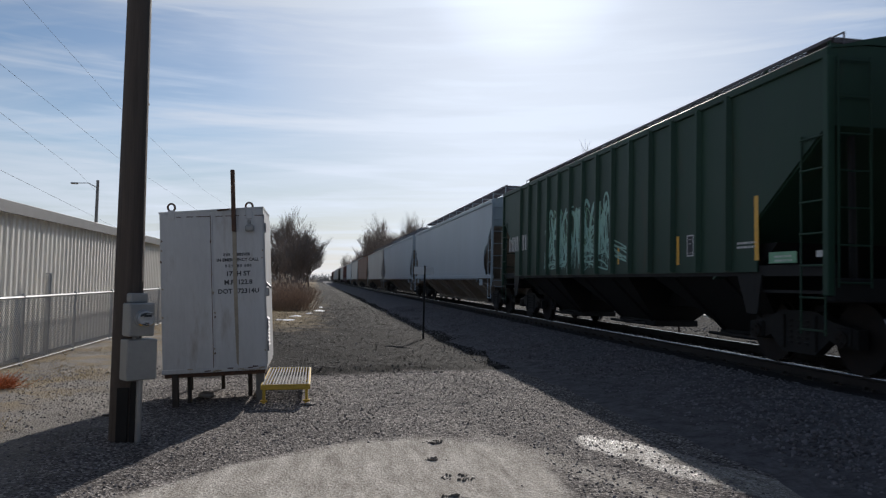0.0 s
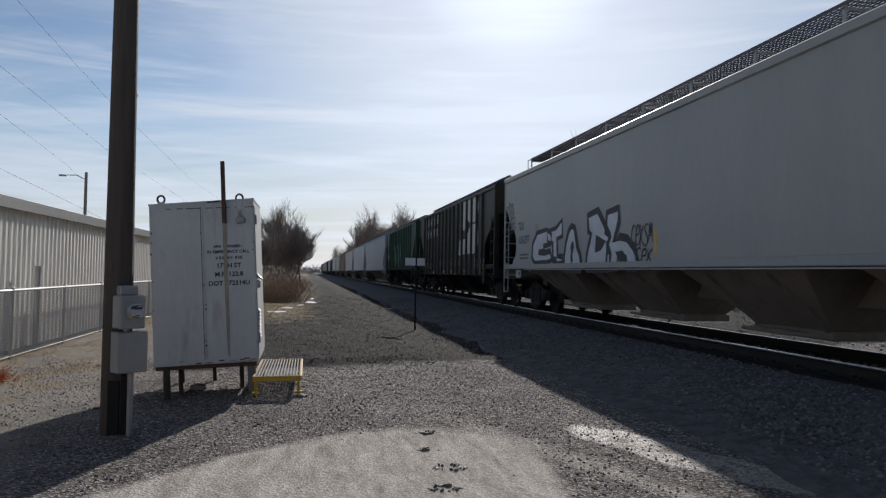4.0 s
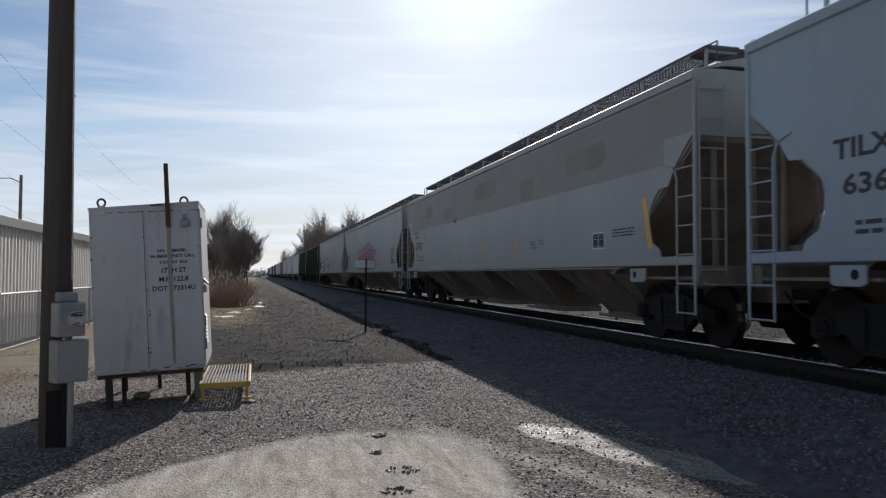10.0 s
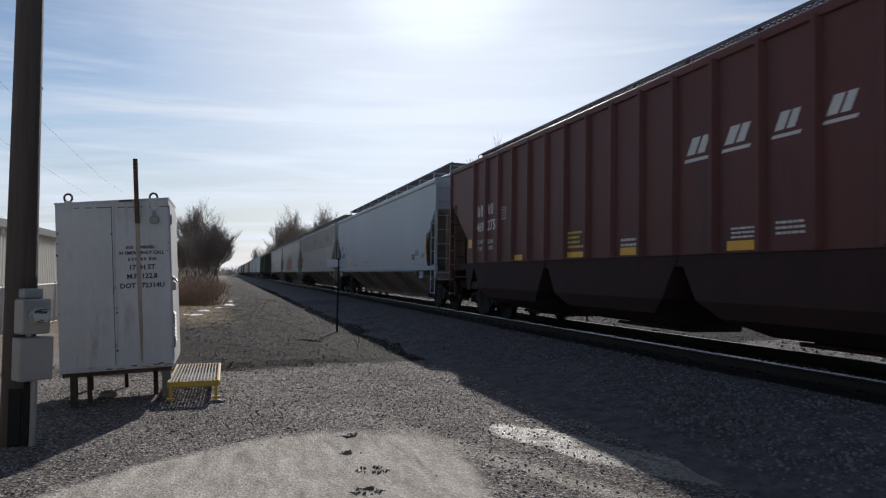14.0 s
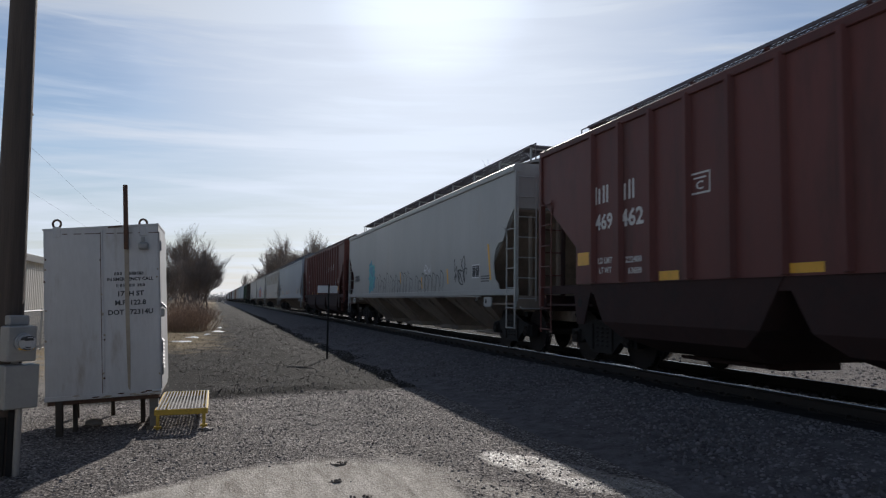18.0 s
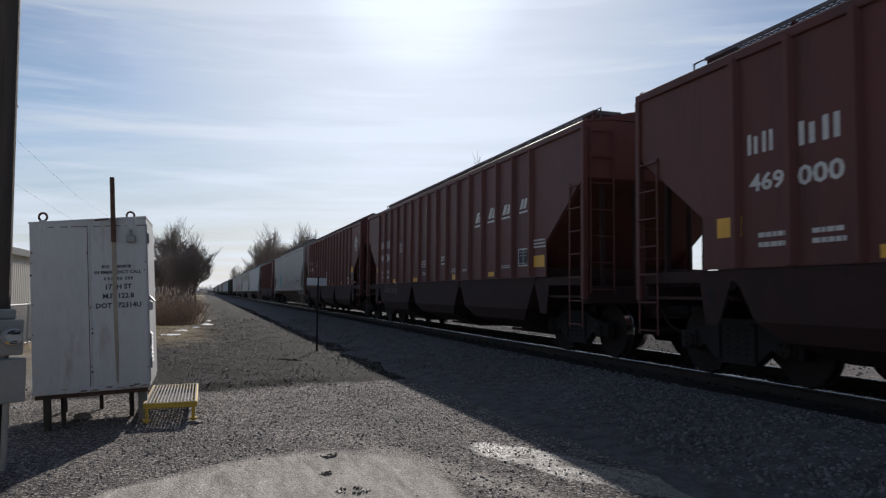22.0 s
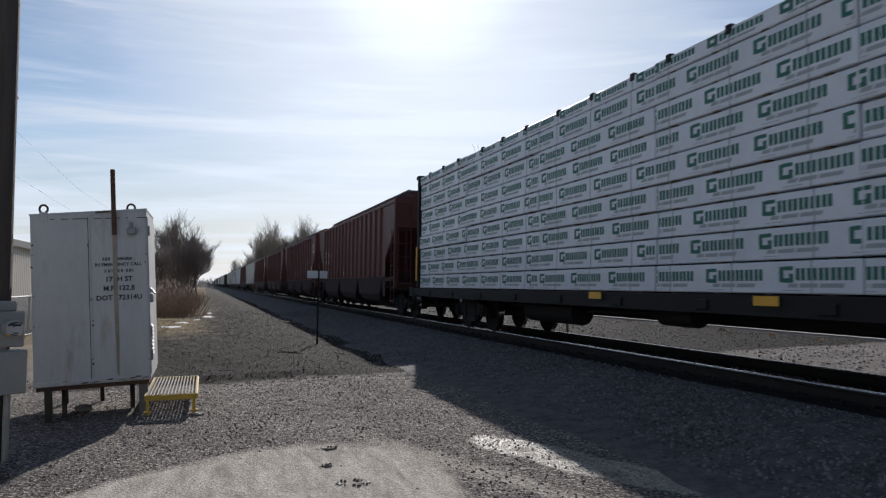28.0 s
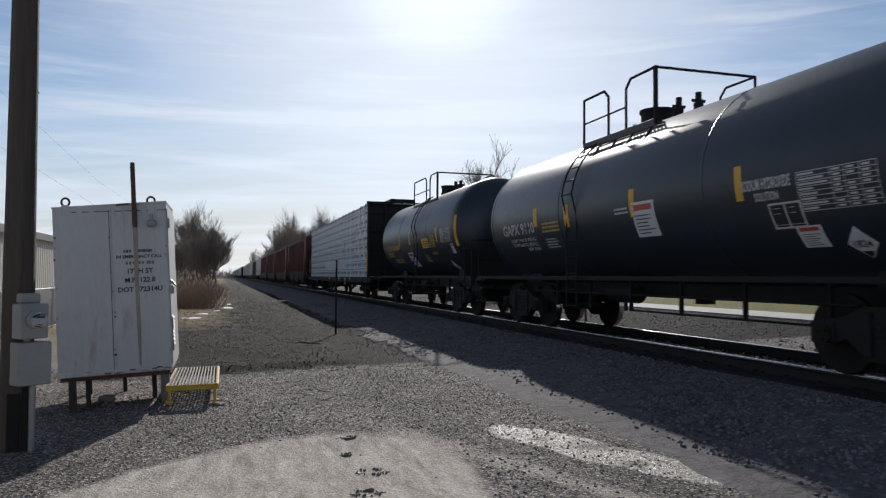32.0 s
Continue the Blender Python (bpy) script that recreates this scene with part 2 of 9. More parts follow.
M["brown"] = mat("rust_brown_car_paint", (0.20, 0.10, 0.06), 0.7, var=0.25, coarse=0.7, fine=10, bump=0.05, stretch=(1, 1, 0.3), stain=(0.10, 0.05, 0.03), amount=0.5, spot=0.5)
M["black"] = mat("black_car_steel", (0.016, 0.0145, 0.014), 0.7, var=0.3, coarse=1.2, fine=16, bump=0.06, spec=0.3, stain=(0.03, 0.023, 0.019), amount=0.3, spot=0.58)
M["tank"] = mat("glossy_black_tank_paint", (0.026, 0.034, 0.046), 0.38, var=0.3, coarse=0.7, fine=10, bump=0.012, stain=(0.05, 0.045, 0.04), amount=0.25, spot=0.6)
M["wheel"] = mat("grimy_wheel_steel", (0.022, 0.018, 0.016), 0.8, metal=0.0, spec=0.25, var=0.3, coarse=5, fine=40, bump=0.05, stain=(0.035, 0.022, 0.016), amount=0.6, spot=0.5)
M["tread"] = mat("polished_tread_steel", (0.45, 0.44, 0.43), 0.22, metal=1.0, var=0.1, coarse=5, fine=60, bump=0.02)
M["galv"] = mat("dull_grating_steel", (0.13, 0.115, 0.125), 0.7, metal=0.2, var=0.2, coarse=4, fine=40, bump=0.03)
M["railhead"] = mat("polished_rail_head", (0.40, 0.39, 0.38), 0.26, metal=1.0, var=0.1, coarse=2, fine=80, bump=0.02, stretch=(1, 0.1, 1))
M["railweb"] = mat("rusty_rail_web", (0.026, 0.019, 0.015), 0.85, var=0.3, coarse=3, fine=40, bump=0.1)
M["tie"] = mat("creosoted_timber_and_shaded_legs", (0.055, 0.045, 0.036), 0.85, var=0.4, coarse=3, fine=30, bump=0.3, stretch=(0.2, 1, 1), each=0.3)
M["yellow"] = mat("yellow_reflector_film", (0.80, 0.42, 0.03), 0.45, var=0.12, coarse=3, fine=30, bump=0.02, stain=(0.3, 0.2, 0.08), amount=0.4, spot=0.55)
# darker red than the body, for the bays, sills and underframe
M["darkred"] = mat("dark_red_underside", (0.036, 0.0145, 0.0125), 0.85, var=0.3, coarse=1.2, fine=14, bump=0.05, stain=(0.017, 0.011, 0.010), amount=0.6, spot=0.5)
M["letter"] = mat("white_stencil_paint", (0.62, 0.60, 0.57), 0.6, var=0.15, coarse=4, fine=30, bump=0.02)
M["faint"] = mat("worn_stencil_paint", (0.20, 0.195, 0.19), 0.7, var=0.3, coarse=5, fine=30, bump=0.02)
M["dletter"] = mat("dark_stencil_paint", (0.05, 0.05, 0.055), 0.6, var=0.15, coarse=4, fine=30, bump=0.02)
M["yletter"] = mat("yellow_stencil_paint", (0.62, 0.40, 0.06), 0.6, var=0.15, coarse=4, fine=30, bump=0.02)
M["sticker"] = mat("white_sticker_film", (0.70, 0.70, 0.70), 0.5, var=0.1, coarse=4, fine=30, bump=0.02)
M["redink"] = mat("red_print", (0.55, 0.08, 0.06), 0.5, var=0.1)
for key, name, col in (("g_red", "red_spray_paint", (0.42, 0.10, 0.085)), ("g_blue", "blue_spray_paint", (0.06, 0.10, 0.34)), ("g_teal", "teal_spray_paint", (0.10, 0.46, 0.48)), ("g_black", "black_spray_paint", (0.02, 0.02, 0.025)),
                       ("g_white", "white_spray_paint", (0.68, 0.69, 0.72)), ("g_mint", "mint_spray_paint", (0.22, 0.42, 0.26)), ("g_green", "pale_green_spray_paint", (0.30, 0.50, 0.42)), ("g_orange", "orange_spray_paint", (0.47, 0.15, 0.085)), ("g_violet", "violet_spray_paint", (0.26, 0.16, 0.42)), ("g_sky", "sky_blue_spray_paint", (0.10, 0.30, 0.42)), ("g_dteal", "deep_teal_spray_paint", (0.03, 0.19, 0.24))):
    M[key] = mat(name, col, 0.6, var=0.2, coarse=2.5, fine=20, bump=0.02)


# ---- mesh tools ----
def box(bm, x0, x1, y0, y1, z0, z1, bevel=0.0):
    r = bmesh.ops.create_cube(bm, size=1.0, matrix=Matrix.LocRotScale(((x0 + x1) / 2, (y0 + y1) / 2, (z0 + z1) / 2), None, (abs(x1 - x0), abs(y1 - y0), abs(z1 - z0))))
    if bevel:
        es = list({e for v in r["verts"] for e in v.link_edges})
        bmesh.ops.bevel(bm, geom=es, offset=bevel, segments=1, affect="EDGES", profile=0.5)


def rod(bm, a, b, r, n=8, r2=None):
    a, b = Vector(a), Vector(b)
    d = b - a
    m = Matrix.Translation((a + b) / 2) @ d.to_track_quat("Z", "Y").to_matrix().to_4x4()
    bmesh.ops.create_cone(bm, cap_ends=True, segments=n, radius1=r, radius2=r if r2 is None else r2, depth=d.length, matrix=m)


def pipe(bm, pts, r, n=8):
    for a, b in zip(pts, pts[1:]):
        rod(bm, a, b, r, n)
    for p in pts[1:-1]:
        bmesh.ops.create_uvsphere(bm, u_segments=n, v_segments=4, radius=r, matrix=Matrix.Translation(p))


def prism(bm, pts, axis, lo, hi):
    """A polygon given in the two other axes, in order (x, y, z without axis), drawn out along axis."""
    def at(p, w):
        q = list(p)
        q.insert(axis, w)
        return q
    lower = [bm.verts.new(at(p, lo)) for p in pts]
    upper = [bm.verts.new(at(p, hi)) for p in pts]
    n = len(pts)
    fs = [bm.faces.new(lower), bm.faces.new(upper[::-1])]
    for i in range(n):
        fs.append(bm.faces.new((lower[i], upper[i], upper[(i + 1) % n], lower[(i + 1) % n])))
    bmesh.ops.recalc_face_normals(bm, faces=fs)


def lathe(bm, prof, n=24, axis="x"):
    """Turns a profile of (along, radius) round an axis."""
    rings = []
    for a, r in prof:
        ring = []
        for k in range(n):
            c, s = math.cos(2 * math.pi * k / n) * r, math.sin(2 * math.pi * k / n) * r
            ring.append(bm.verts.new((a, c, s) if axis == "x" else (c, a, s) if axis == "y" else (c, s, a)))
        rings.append(ring)
    fs = []
    for p, q in zip(rings, rings[1:]):
        for k in range(n):
            fs.append(bm.faces.new((p[k], p[(k + 1) % n], q[(k + 1) % n], q[k])))
    for ring in (rings[0], rings[-1]):
        fs.append(bm.faces.new(ring))
    bmesh.ops.recalc_face_normals(bm, faces=fs)


def mesh_of(name, bm, material, smooth=False):
    me = bpy.data.meshes.new(name)
    bm.to_mesh(me)
    bm.free()
    for m in material if isinstance(material, (list, tuple)) else (material,):
        me.materials.append(m)
    if smooth:
        me.shade_smooth()
        me.set_sharp_from_angle(angle=radians(38))
    return me


def part(name, bm, material, parent, label="", smooth=False, at=None):
    ob = new(name, mesh_of(name, bm, material, smooth) if isinstance(bm, bmesh.types.BMesh) else bm)
    ob.parent = parent
    if at is not None:
        ob.matrix_basis = at
    return tagged(ob, label)


def thing(name, label, category, group="", at=None, kind=""):
    ob = new(name)
    ob.empty_display_size = 0.3
    if at is not None:
        ob.matrix_basis = at
    return tagged(ob, label, category, group, kind)


def solo(name, bm, material, label, category, group="", at=None, kind="", smooth=False):
    ob = new(name, mesh_of(name, bm, material, smooth))
    if at is not None:
        ob.matrix_basis = at
    return tagged(ob, label, category, group, kind)


def bm_new():
    return bmesh.new()


def lettering(text, size, material, depth=0.002, align="LEFT", slant=0.0, wide=1.0):
    """A mesh of raised letters in the built-in font."""
    cu = bpy.data.curves.new("letters", "FONT")
    cu.body, cu.size, cu.extrude, cu.align_x, cu.shear = text, size, depth, align, slant
    cu.offset = 0.026 * size
    cu.resolution_u = 2
    ob = bpy.data.objects.new("letters", cu)
    scene.collection.objects.link(ob)
    me = bpy.data.meshes.new_from_object(ob.evaluated_get(bpy.context.evaluated_depsgraph_get()))
    bpy.data.objects.remove(ob)
    bpy.data.curves.remove(cu)
    me.materials.clear()
    if material:
        me.materials.append(material)
    if wide != 1.0:
        me.transform(Matrix.Diagonal((wide, 1, 1, 1)))
    return me


RAW = {}
for word in ("LD LMT", "LT WT", "222400", "63600", "222300", "63700", "WARNING", "SODIUM", "HYDROXIDE", "SOLUTION", "SODIUM HYDROXIDE", "1824", "CAUTION", "C", "EXW 10-2", "EW 8-10", "CU FT 6351", "H 9-3", "H 15-0", "241", "LD LMT 199600 LB  90550 KG", "LT WT 63400 LB  28750 KG", "NEW 10-1981", "000", "184", "275", "462", "469", "636293", "636297", "637693", "638928", "DO NOT RUN CAR", "EPOXY LINING", "GAPX 9110", "TILX", "UTLX 631084", "WITH HATCHES OPEN"):
    RAW[word] = lettering(word, 1.0, None, 0.0)
BULK_WORD = lettering("CAUTION:", 0.085, M["letter"], 0.002)
HUT_WORDS = [(lettering(w, s, M["dletter"], 0.001, "CENTER"), z) for w, s, z in (("IN EMERGENCY CALL", 0.052, 1.345), ("17TH ST", 0.080, 1.165), ("M.P. 122.8", 0.080, 1.060), ("DOT 072314U", 0.080, 0.950))]

# ---- the train: a car's own space has its middle at the rail head, +y towards the head of the train, -x towards the road ----
TRACK_X, RAIL_Z, SPEED, HALF = 7.6, 0.485, 8.25, 1.6
WHEEL_R, GAUGE = 0.457, 1.5
CARS = []          # (thing, its middle along the track at 0 s)
AXLES = []         # (wheelset, its place in the truck)


def wheelset_mesh():
    bm = bm_new()
    for s in (-1, 1):
        c = s * GAUGE / 2
        prof = [(-0.07, 0.10), (-0.07, 0.36), (-0.065, 0.40), (-0.065, WHEEL_R), (0.03, WHEEL_R + 0.004), (0.045, WHEEL_R + 0.028), (0.062, WHEEL_R + 0.026), (0.068, WHEEL_R), (0.062, 0.39), (0.02, 0.35), (0.015, 0.16), (0.08, 0.12), (0.08, 0.085)]
        lathe(bm, [(c - s * a, r) for a, r in prof], 28)
    rod(bm, (-1.08, 0, 0), (1.08, 0, 0), 0.075, 12)
    for s in (-1, 1):
        rod(bm, (s * 1.0, 0, 0), (s * 1.12, 0, 0), 0.11, 10)
        for k in range(3):
            a = k * 2.094
            rod(bm, (s * 1.12, math.cos(a) * 0.06, math.sin(a) * 0.06), (s * 1.14, math.cos(a) * 0.06, math.sin(a) * 0.06), 0.018, 6)
    bm.normal_update()
    me = mesh_of("wheelset", bm, [M["wheel"], M["tread"]], True)
    for p in me.polygons:
        c = p.center
        r = math.hypot(c.y, c.z)
        if r > 0.42 and abs(p.normal.x) < 0.6:
            p.material_index = 1
        elif r > 0.40:
            p.material_index = 0
    return me


def side_frame_mesh():
    bm = bm_new()
    pts = [(-1.12, 0.58), (-1.12, 0.34), (-0.80, 0.34), (-0.62, 0.42), (-0.34, 0.20), (0.34, 0.20), (0.62, 0.42), (0.80, 0.34), (1.12, 0.34), (1.12, 0.58), (0.66, 0.66), (0.36, 0.78), (-0.36, 0.78), (-0.66, 0.66)]
    prism(bm, pts, 0, -0.07, 0.07)
    for s in (-1, 1):
        box(bm, -0.11, 0.11, s * 0.89 - 0.13, s * 0.89 + 0.13, 0.36, 0.60, 0.02)
        box(bm, -0.10, 0.10, s * 0.33 - 0.05, s * 0.33 + 0.05, 0.25, 0.72, 0.01)
    for k in (-0.17, 0, 0.17):
        for i in range(5):
            z = 0.32 + i * 0.075
            rod(bm, (-0.02, k, z), (-0.02, k, z + 0.035), 0.078, 10)
    return mesh_of("side_frame", bm, M["black"])


def bolster_mesh():
    bm = bm_new()
    box(bm, -1.0, 1.0, -0.2, 0.2, 0.50, 0.74, 0.03)
    rod(bm, (0, 0, 0.7), (0, 0, 0.86), 0.22, 16)
    for s in (-1, 1):
        box(bm, -0.55, 0.55, s * 0.42 - 0.05, s * 0.42 + 0.05, 0.36, 0.44, 0.01)
        box(bm, s * 0.62 - 0.08, s * 0.62 + 0.08, -0.12, 0.12, 0.74, 0.86, 0.01)
    return mesh_of("truck_bolster", bm, M["black"])


def coupler_mesh():
    bm = bm_new()
    box(bm, -0.11, 0.11, -0.45, 0.36, 0.74, 0.98, 0.03)
    box(bm, -0.18, 0.14, 0.34, 0.62, 0.70, 1.02, 0.05)
    box(bm, 0.06, 0.2, 0.45, 0.66, 0.74, 0.98, 0.03)
    pipe(bm, [(0.3, 0.1, 0.85), (0.32, 0.35, 0.6), (0.2, 0.6, 0.45), (0.1, 0.7, 0.55)], 0.022, 6)
    return mesh_of("coupler", bm, M["black"])


SHARED = {"wheelset": wheelset_mesh(), "side_frame": side_frame_mesh(), "bolster": bolster_mesh(), "coupler": coupler_mesh()}


def add_trucks(car, y, label=""):
    for s in (1, -1):
        tr = part("truck", SHARED["bolster"], None, car, at=pose(0, s * y, 0))
        for x in (-0.98, 0.98):
            part("side_frame", SHARED["side_frame"], None, tr, at=pose(x, 0, 0))
        for a in (0.89, -0.89):
            part("wheelset", SHARED["wheelset"], None, tr, "steel wheelset with polished treads", at=pose(0, a, WHEEL_R))


def add_couplers(car, y):
    for s in (1, -1):
        part("coupler", SHARED["coupler"], None, car, at=pose(0, s * y, 0, 0, 0, 0 if s > 0 else 180))


def ladder(car, material, x, y, z0, z1, width, n, face):
    """A ladder in the plane of a side (face "x") or an end (face "y"), with each rung a piece of it."""
    bm = bm_new()
    for s in (-1, 1):
        if face == "x":
            box(bm, -0.010, 0.010, s * width / 2 - 0.013, s * width / 2 + 0.013, z0, z1, 0.004)
        else:
            box(bm, s * width / 2 - 0.013, s * width / 2 + 0.013, -0.010, 0.010, z0, z1, 0.004)
    lad = part("ladder", bm, material, car, at=pose(x, y, 0))
    bm = bm_new()
    d = (0, width / 2, 0) if face == "x" else (width / 2, 0, 0)
    rod(bm, tuple(-v for v in d), d, 0.013, 6)
    me = mesh_of("rung", bm, material)
    for i in range(n):
        part("rung", me, None, lad, at=pose(-0.02 if face == "x" else 0, 0, z0 + 0.06 + (z1 - z0 - 0.12) * i / (n - 1)))
    return lad


def grating_mesh(L, w, material, pitch=0.10):
    bm = bm_new()
    for k in range(10):
        x = -w / 2 + w * k / 9
        inner = 0 < k < 9
        box(bm, x - 0.005 if inner else x - 0.012, x + 0.005 if inner else x + 0.012, -L / 2, L / 2, -0.010 if inner else -0.035, 0.010)
    n = int(L / pitch)
    for i in range(n + 1):
        y = -L / 2 + L * i / n
        box(bm, -w / 2, w / 2, y - 0.010, y + 0.010, -0.007, 0.007)
    return mesh_of("running_board", bm, material)


def roofwalk(car, L, material, paint, z=4.62, short=0.57):
    """Two gratings along the roof on posts, with a cross-walk near each end; they stop short of the car's ends."""
    run_len = L - 2 * short
    me = grating_mesh(run_len, 0.55, material)
    cross = grating_mesh(1.9, 0.5, material)
    bm = bm_new()
    box(bm, -0.014, 0.014, -0.032, 0.032, -0.46, 0.0, 0.004)
    box(bm, -0.014, 0.53, -0.022, 0.022, -0.065, -0.036)
    post = mesh_of("board_support", bm, paint)
    for s in (-1, 1):
        rb = part("running_board", me, None, car, "raised steel grating walkway", at=pose(s * 0.72, 0, z))
        n = 11
        for i in range(n):
            part("board_support", post, None, rb, at=pose(-0.26 if s < 0 else 0.26, (run_len / 2 - 0.06) * (2 * i / (n - 1) - 1), -0.02, 0, 0, 0 if s < 0 else 180))
    for s in (-1, 1):
        part("end_walk", cross, None, car, "cross-walk grating over the car end", at=pose(0, s * (run_len / 2 - 0.27), z - 0.02, 0, 0, 90))
        for x in (-1, 1):
            bm = bm_new()
            y = s * (run_len / 2 + 0.02)
            pipe(bm, [(x * 1.0, y, -0.01), (x * 1.0, y + s * 0.22, -0.01), (x * 1.0, y + s * 0.22, -0.5)], 0.013, 6)
            part("grab_iron", bm, material, car, at=pose(0, 0, z))


def hatches(car, L, material):
    """A trough coaming along the roof's middle with long hinged covers on it."""
    bm = bm_new()
    box(bm, -0.34, 0.34, -L / 2 + 0.9, L / 2 - 0.9, 4.20, 4.33, 0.01)
    part("hatch_coaming", bm, material, car)
    n = int((L - 1.8) // 2.1)
    p = (L - 1.8) / n
    bm = bm_new()
    box(bm, -0.38, 0.38, -p / 2 + 0.02, p / 2 - 0.02, 0, 0.10, 0.03)
    for k in (-0.3, 0, 0.3):
        box(bm, -0.42, 0.42, k * p - 0.03, k * p + 0.03, 0.10, 0.135)
    me = mesh_of("hatch_cover", bm, material)
    for i in range(n):
        part("hatch_cover", me, None, car, at=pose(0, (i - (n - 1) / 2) * p, 4.33))


def bay_meshes(half_len, sill, material, low=0.22, flush=False):
    """One outlet bay, a hipped funnel that starts behind the side sill, and its fittings: (name, mesh, places)."""
    bm = bm_new()
    levels = [(low + 0.12, 0.44, 0.82), (sill, HALF - 0.11, half_len * 0.77), (sill + 0.4, HALF - 0.11, half_len - 0.01)]
    if flush:
        # the side sheets run on below the sill and fold in only near the outlet
        levels = [(low + 0.12, 0.9, 1.15), (0.56, HALF - 0.12, 1.42), (0.78, HALF - 0.006, 1.78), (1.395, HALF - 0.006, half_len - 0.006), (1.6, HALF - 0.1, half_len - 0.006)]
    rings = [[bm.verts.new((sx * x, sy * y, z)) for sx, sy in ((-1, -1), (1, -1), (1, 1), (-1, 1))] for z, x, y in levels]
    for b, t in zip(rings, rings[1:]):
        for i in range(4):
            bm.faces.new((b[i], t[i], t[(i + 1) % 4], b[(i + 1) % 4]))
    bm.faces.new(rings[0][::-1])
    bm.faces.new(rings[-1])
    bmesh.ops.recalc_face_normals(bm, faces=bm.faces[:])
    funnel = mesh_of("outlet_bay", bm, material)
    bm = bm_new()
    box(bm, -0.5, 0.5, -0.92, 0.92, low, low + 0.13, 0.02)
    gate = mesh_of("outlet_gate", bm, material)
    bm = bm_new()
    rod(bm, (-0.70, -0.9, low + 0.06), (-0.70, 0.9, low + 0.06), 0.03, 8)
    shaft = mesh_of("gate_shaft", bm, material)
    bm = bm_new()
    box(bm, -0.72, -0.48, -0.2, 0.2, low + 0.02, low + 0.10, 0.01)
    rack = mesh_of("gate_rack", bm, material)
    bm = bm_new()
    prism(bm, [(-0.50, low + 0.1), (-HALF + 0.16, sill - 0.1), (-HALF + 0.20, sill - 0.06), (-0.44, low + 0.16)], 1, -0.02, 0.02)
    gusset = mesh_of("gusset", bm, material)
    if flush:
        return [("outlet_bay", funnel, (0,)), ("outlet_gate", gate, (0,)), ("gate_shaft", shaft, (0,))]
    return [("outlet_bay", funnel, (0,)), ("outlet_gate", gate, (0,)), ("gate_shaft", shaft, (0,)), ("gate_rack", rack, (0,)), ("gusset", gusset, (-0.78, 0.78))]


def add_bay(car, meshes, y, label):
    bay = None
    for name, me, places in meshes:
        for dy in places:
            ob = part(name, me, None, bay or car, label if bay is None else "", at=pose(0, y if bay is None else dy, 0))
            bay = bay or ob


def end_sheet_mesh(L, s, top, ztop, low, run, material):
    """The upright end sheet and the sloping floor under it."""
    bm = bm_new()
    e = s * L / 2
    prof = [(e - s * 0.02, ztop), (e - s * 0.02, top), (e - s * run, low), (e - s * (run + 0.06), low), (e - s * 0.08, top + 0.03), (e - s * 0.08, ztop)]
    prism(bm, prof, 0, -HALF + 0.02, HALF - 0.02)
    return mesh_of("end_sheet", bm, material)


def underframe(car, L, material):
    bm = bm_new()
    box(bm, -0.32, 0.32, -L / 2 - 0.1, L / 2 + 0.1, 0.68, 1.08, 0.02)
    part("centre_sill", bm, material, car)
    for s in (-1, 1):
        e = s * L / 2
        bm = bm_new()
        box(bm, -HALF + 0.02, HALF - 0.02, e - 0.16 if s > 0 else e, e if s > 0 else e + 0.16, 0.92, 1.22, 0.02)
        box(bm, -HALF + 0.05, HALF - 0.05, min(e, e - s * 1.9), max(e, e - s * 1.9), 1.02, 1.06)
        part("end_platform", bm, material, car)
        for x in (-1.2, -0.55, 0.55, 1.2):
            bm = bm_new()
            rod(bm, (x, e - s * 0.12, 1.06), (x, e - s * 0.16, 2.96), 0.045, 8)
            part("end_post", bm, material, car)
        # brake gear on the platform
        bm = bm_new()
        if s < 0:
            rod(bm, (0.5, e - s * 0.75, 1.35), (1.25, e - s * 0.75, 1.35), 0.22, 16)
            pipe(bm, [(0.5, e - s * 0.75, 1.15), (0.1, e - s * 0.9, 1.1), (-0.3, e - s * 1.4, 1.1)], 0.03, 6)
            part("brake_cylinder", bm, material, car)
        else:
            rod(bm, (-0.5, e - s * 0.6, 1.4), (0.35, e - s * 0.6, 1.4), 0.25, 16)
            part("air_reservoir", bm, material, car)
    # pull rods and pipes below the bays
    bm = bm_new()
    pipe(bm, [(-0.3, -L / 2 + 2.4, 0.95), (-0.3, L / 2 - 2.4, 0.95)], 0.02, 6)
    pipe(bm, [(0.4, -L / 2 + 1.0, 0.72), (0.4, L / 2 - 1.0, 0.72)], 0.022, 6)
    part("brake_rod", bm, M["black"], car)


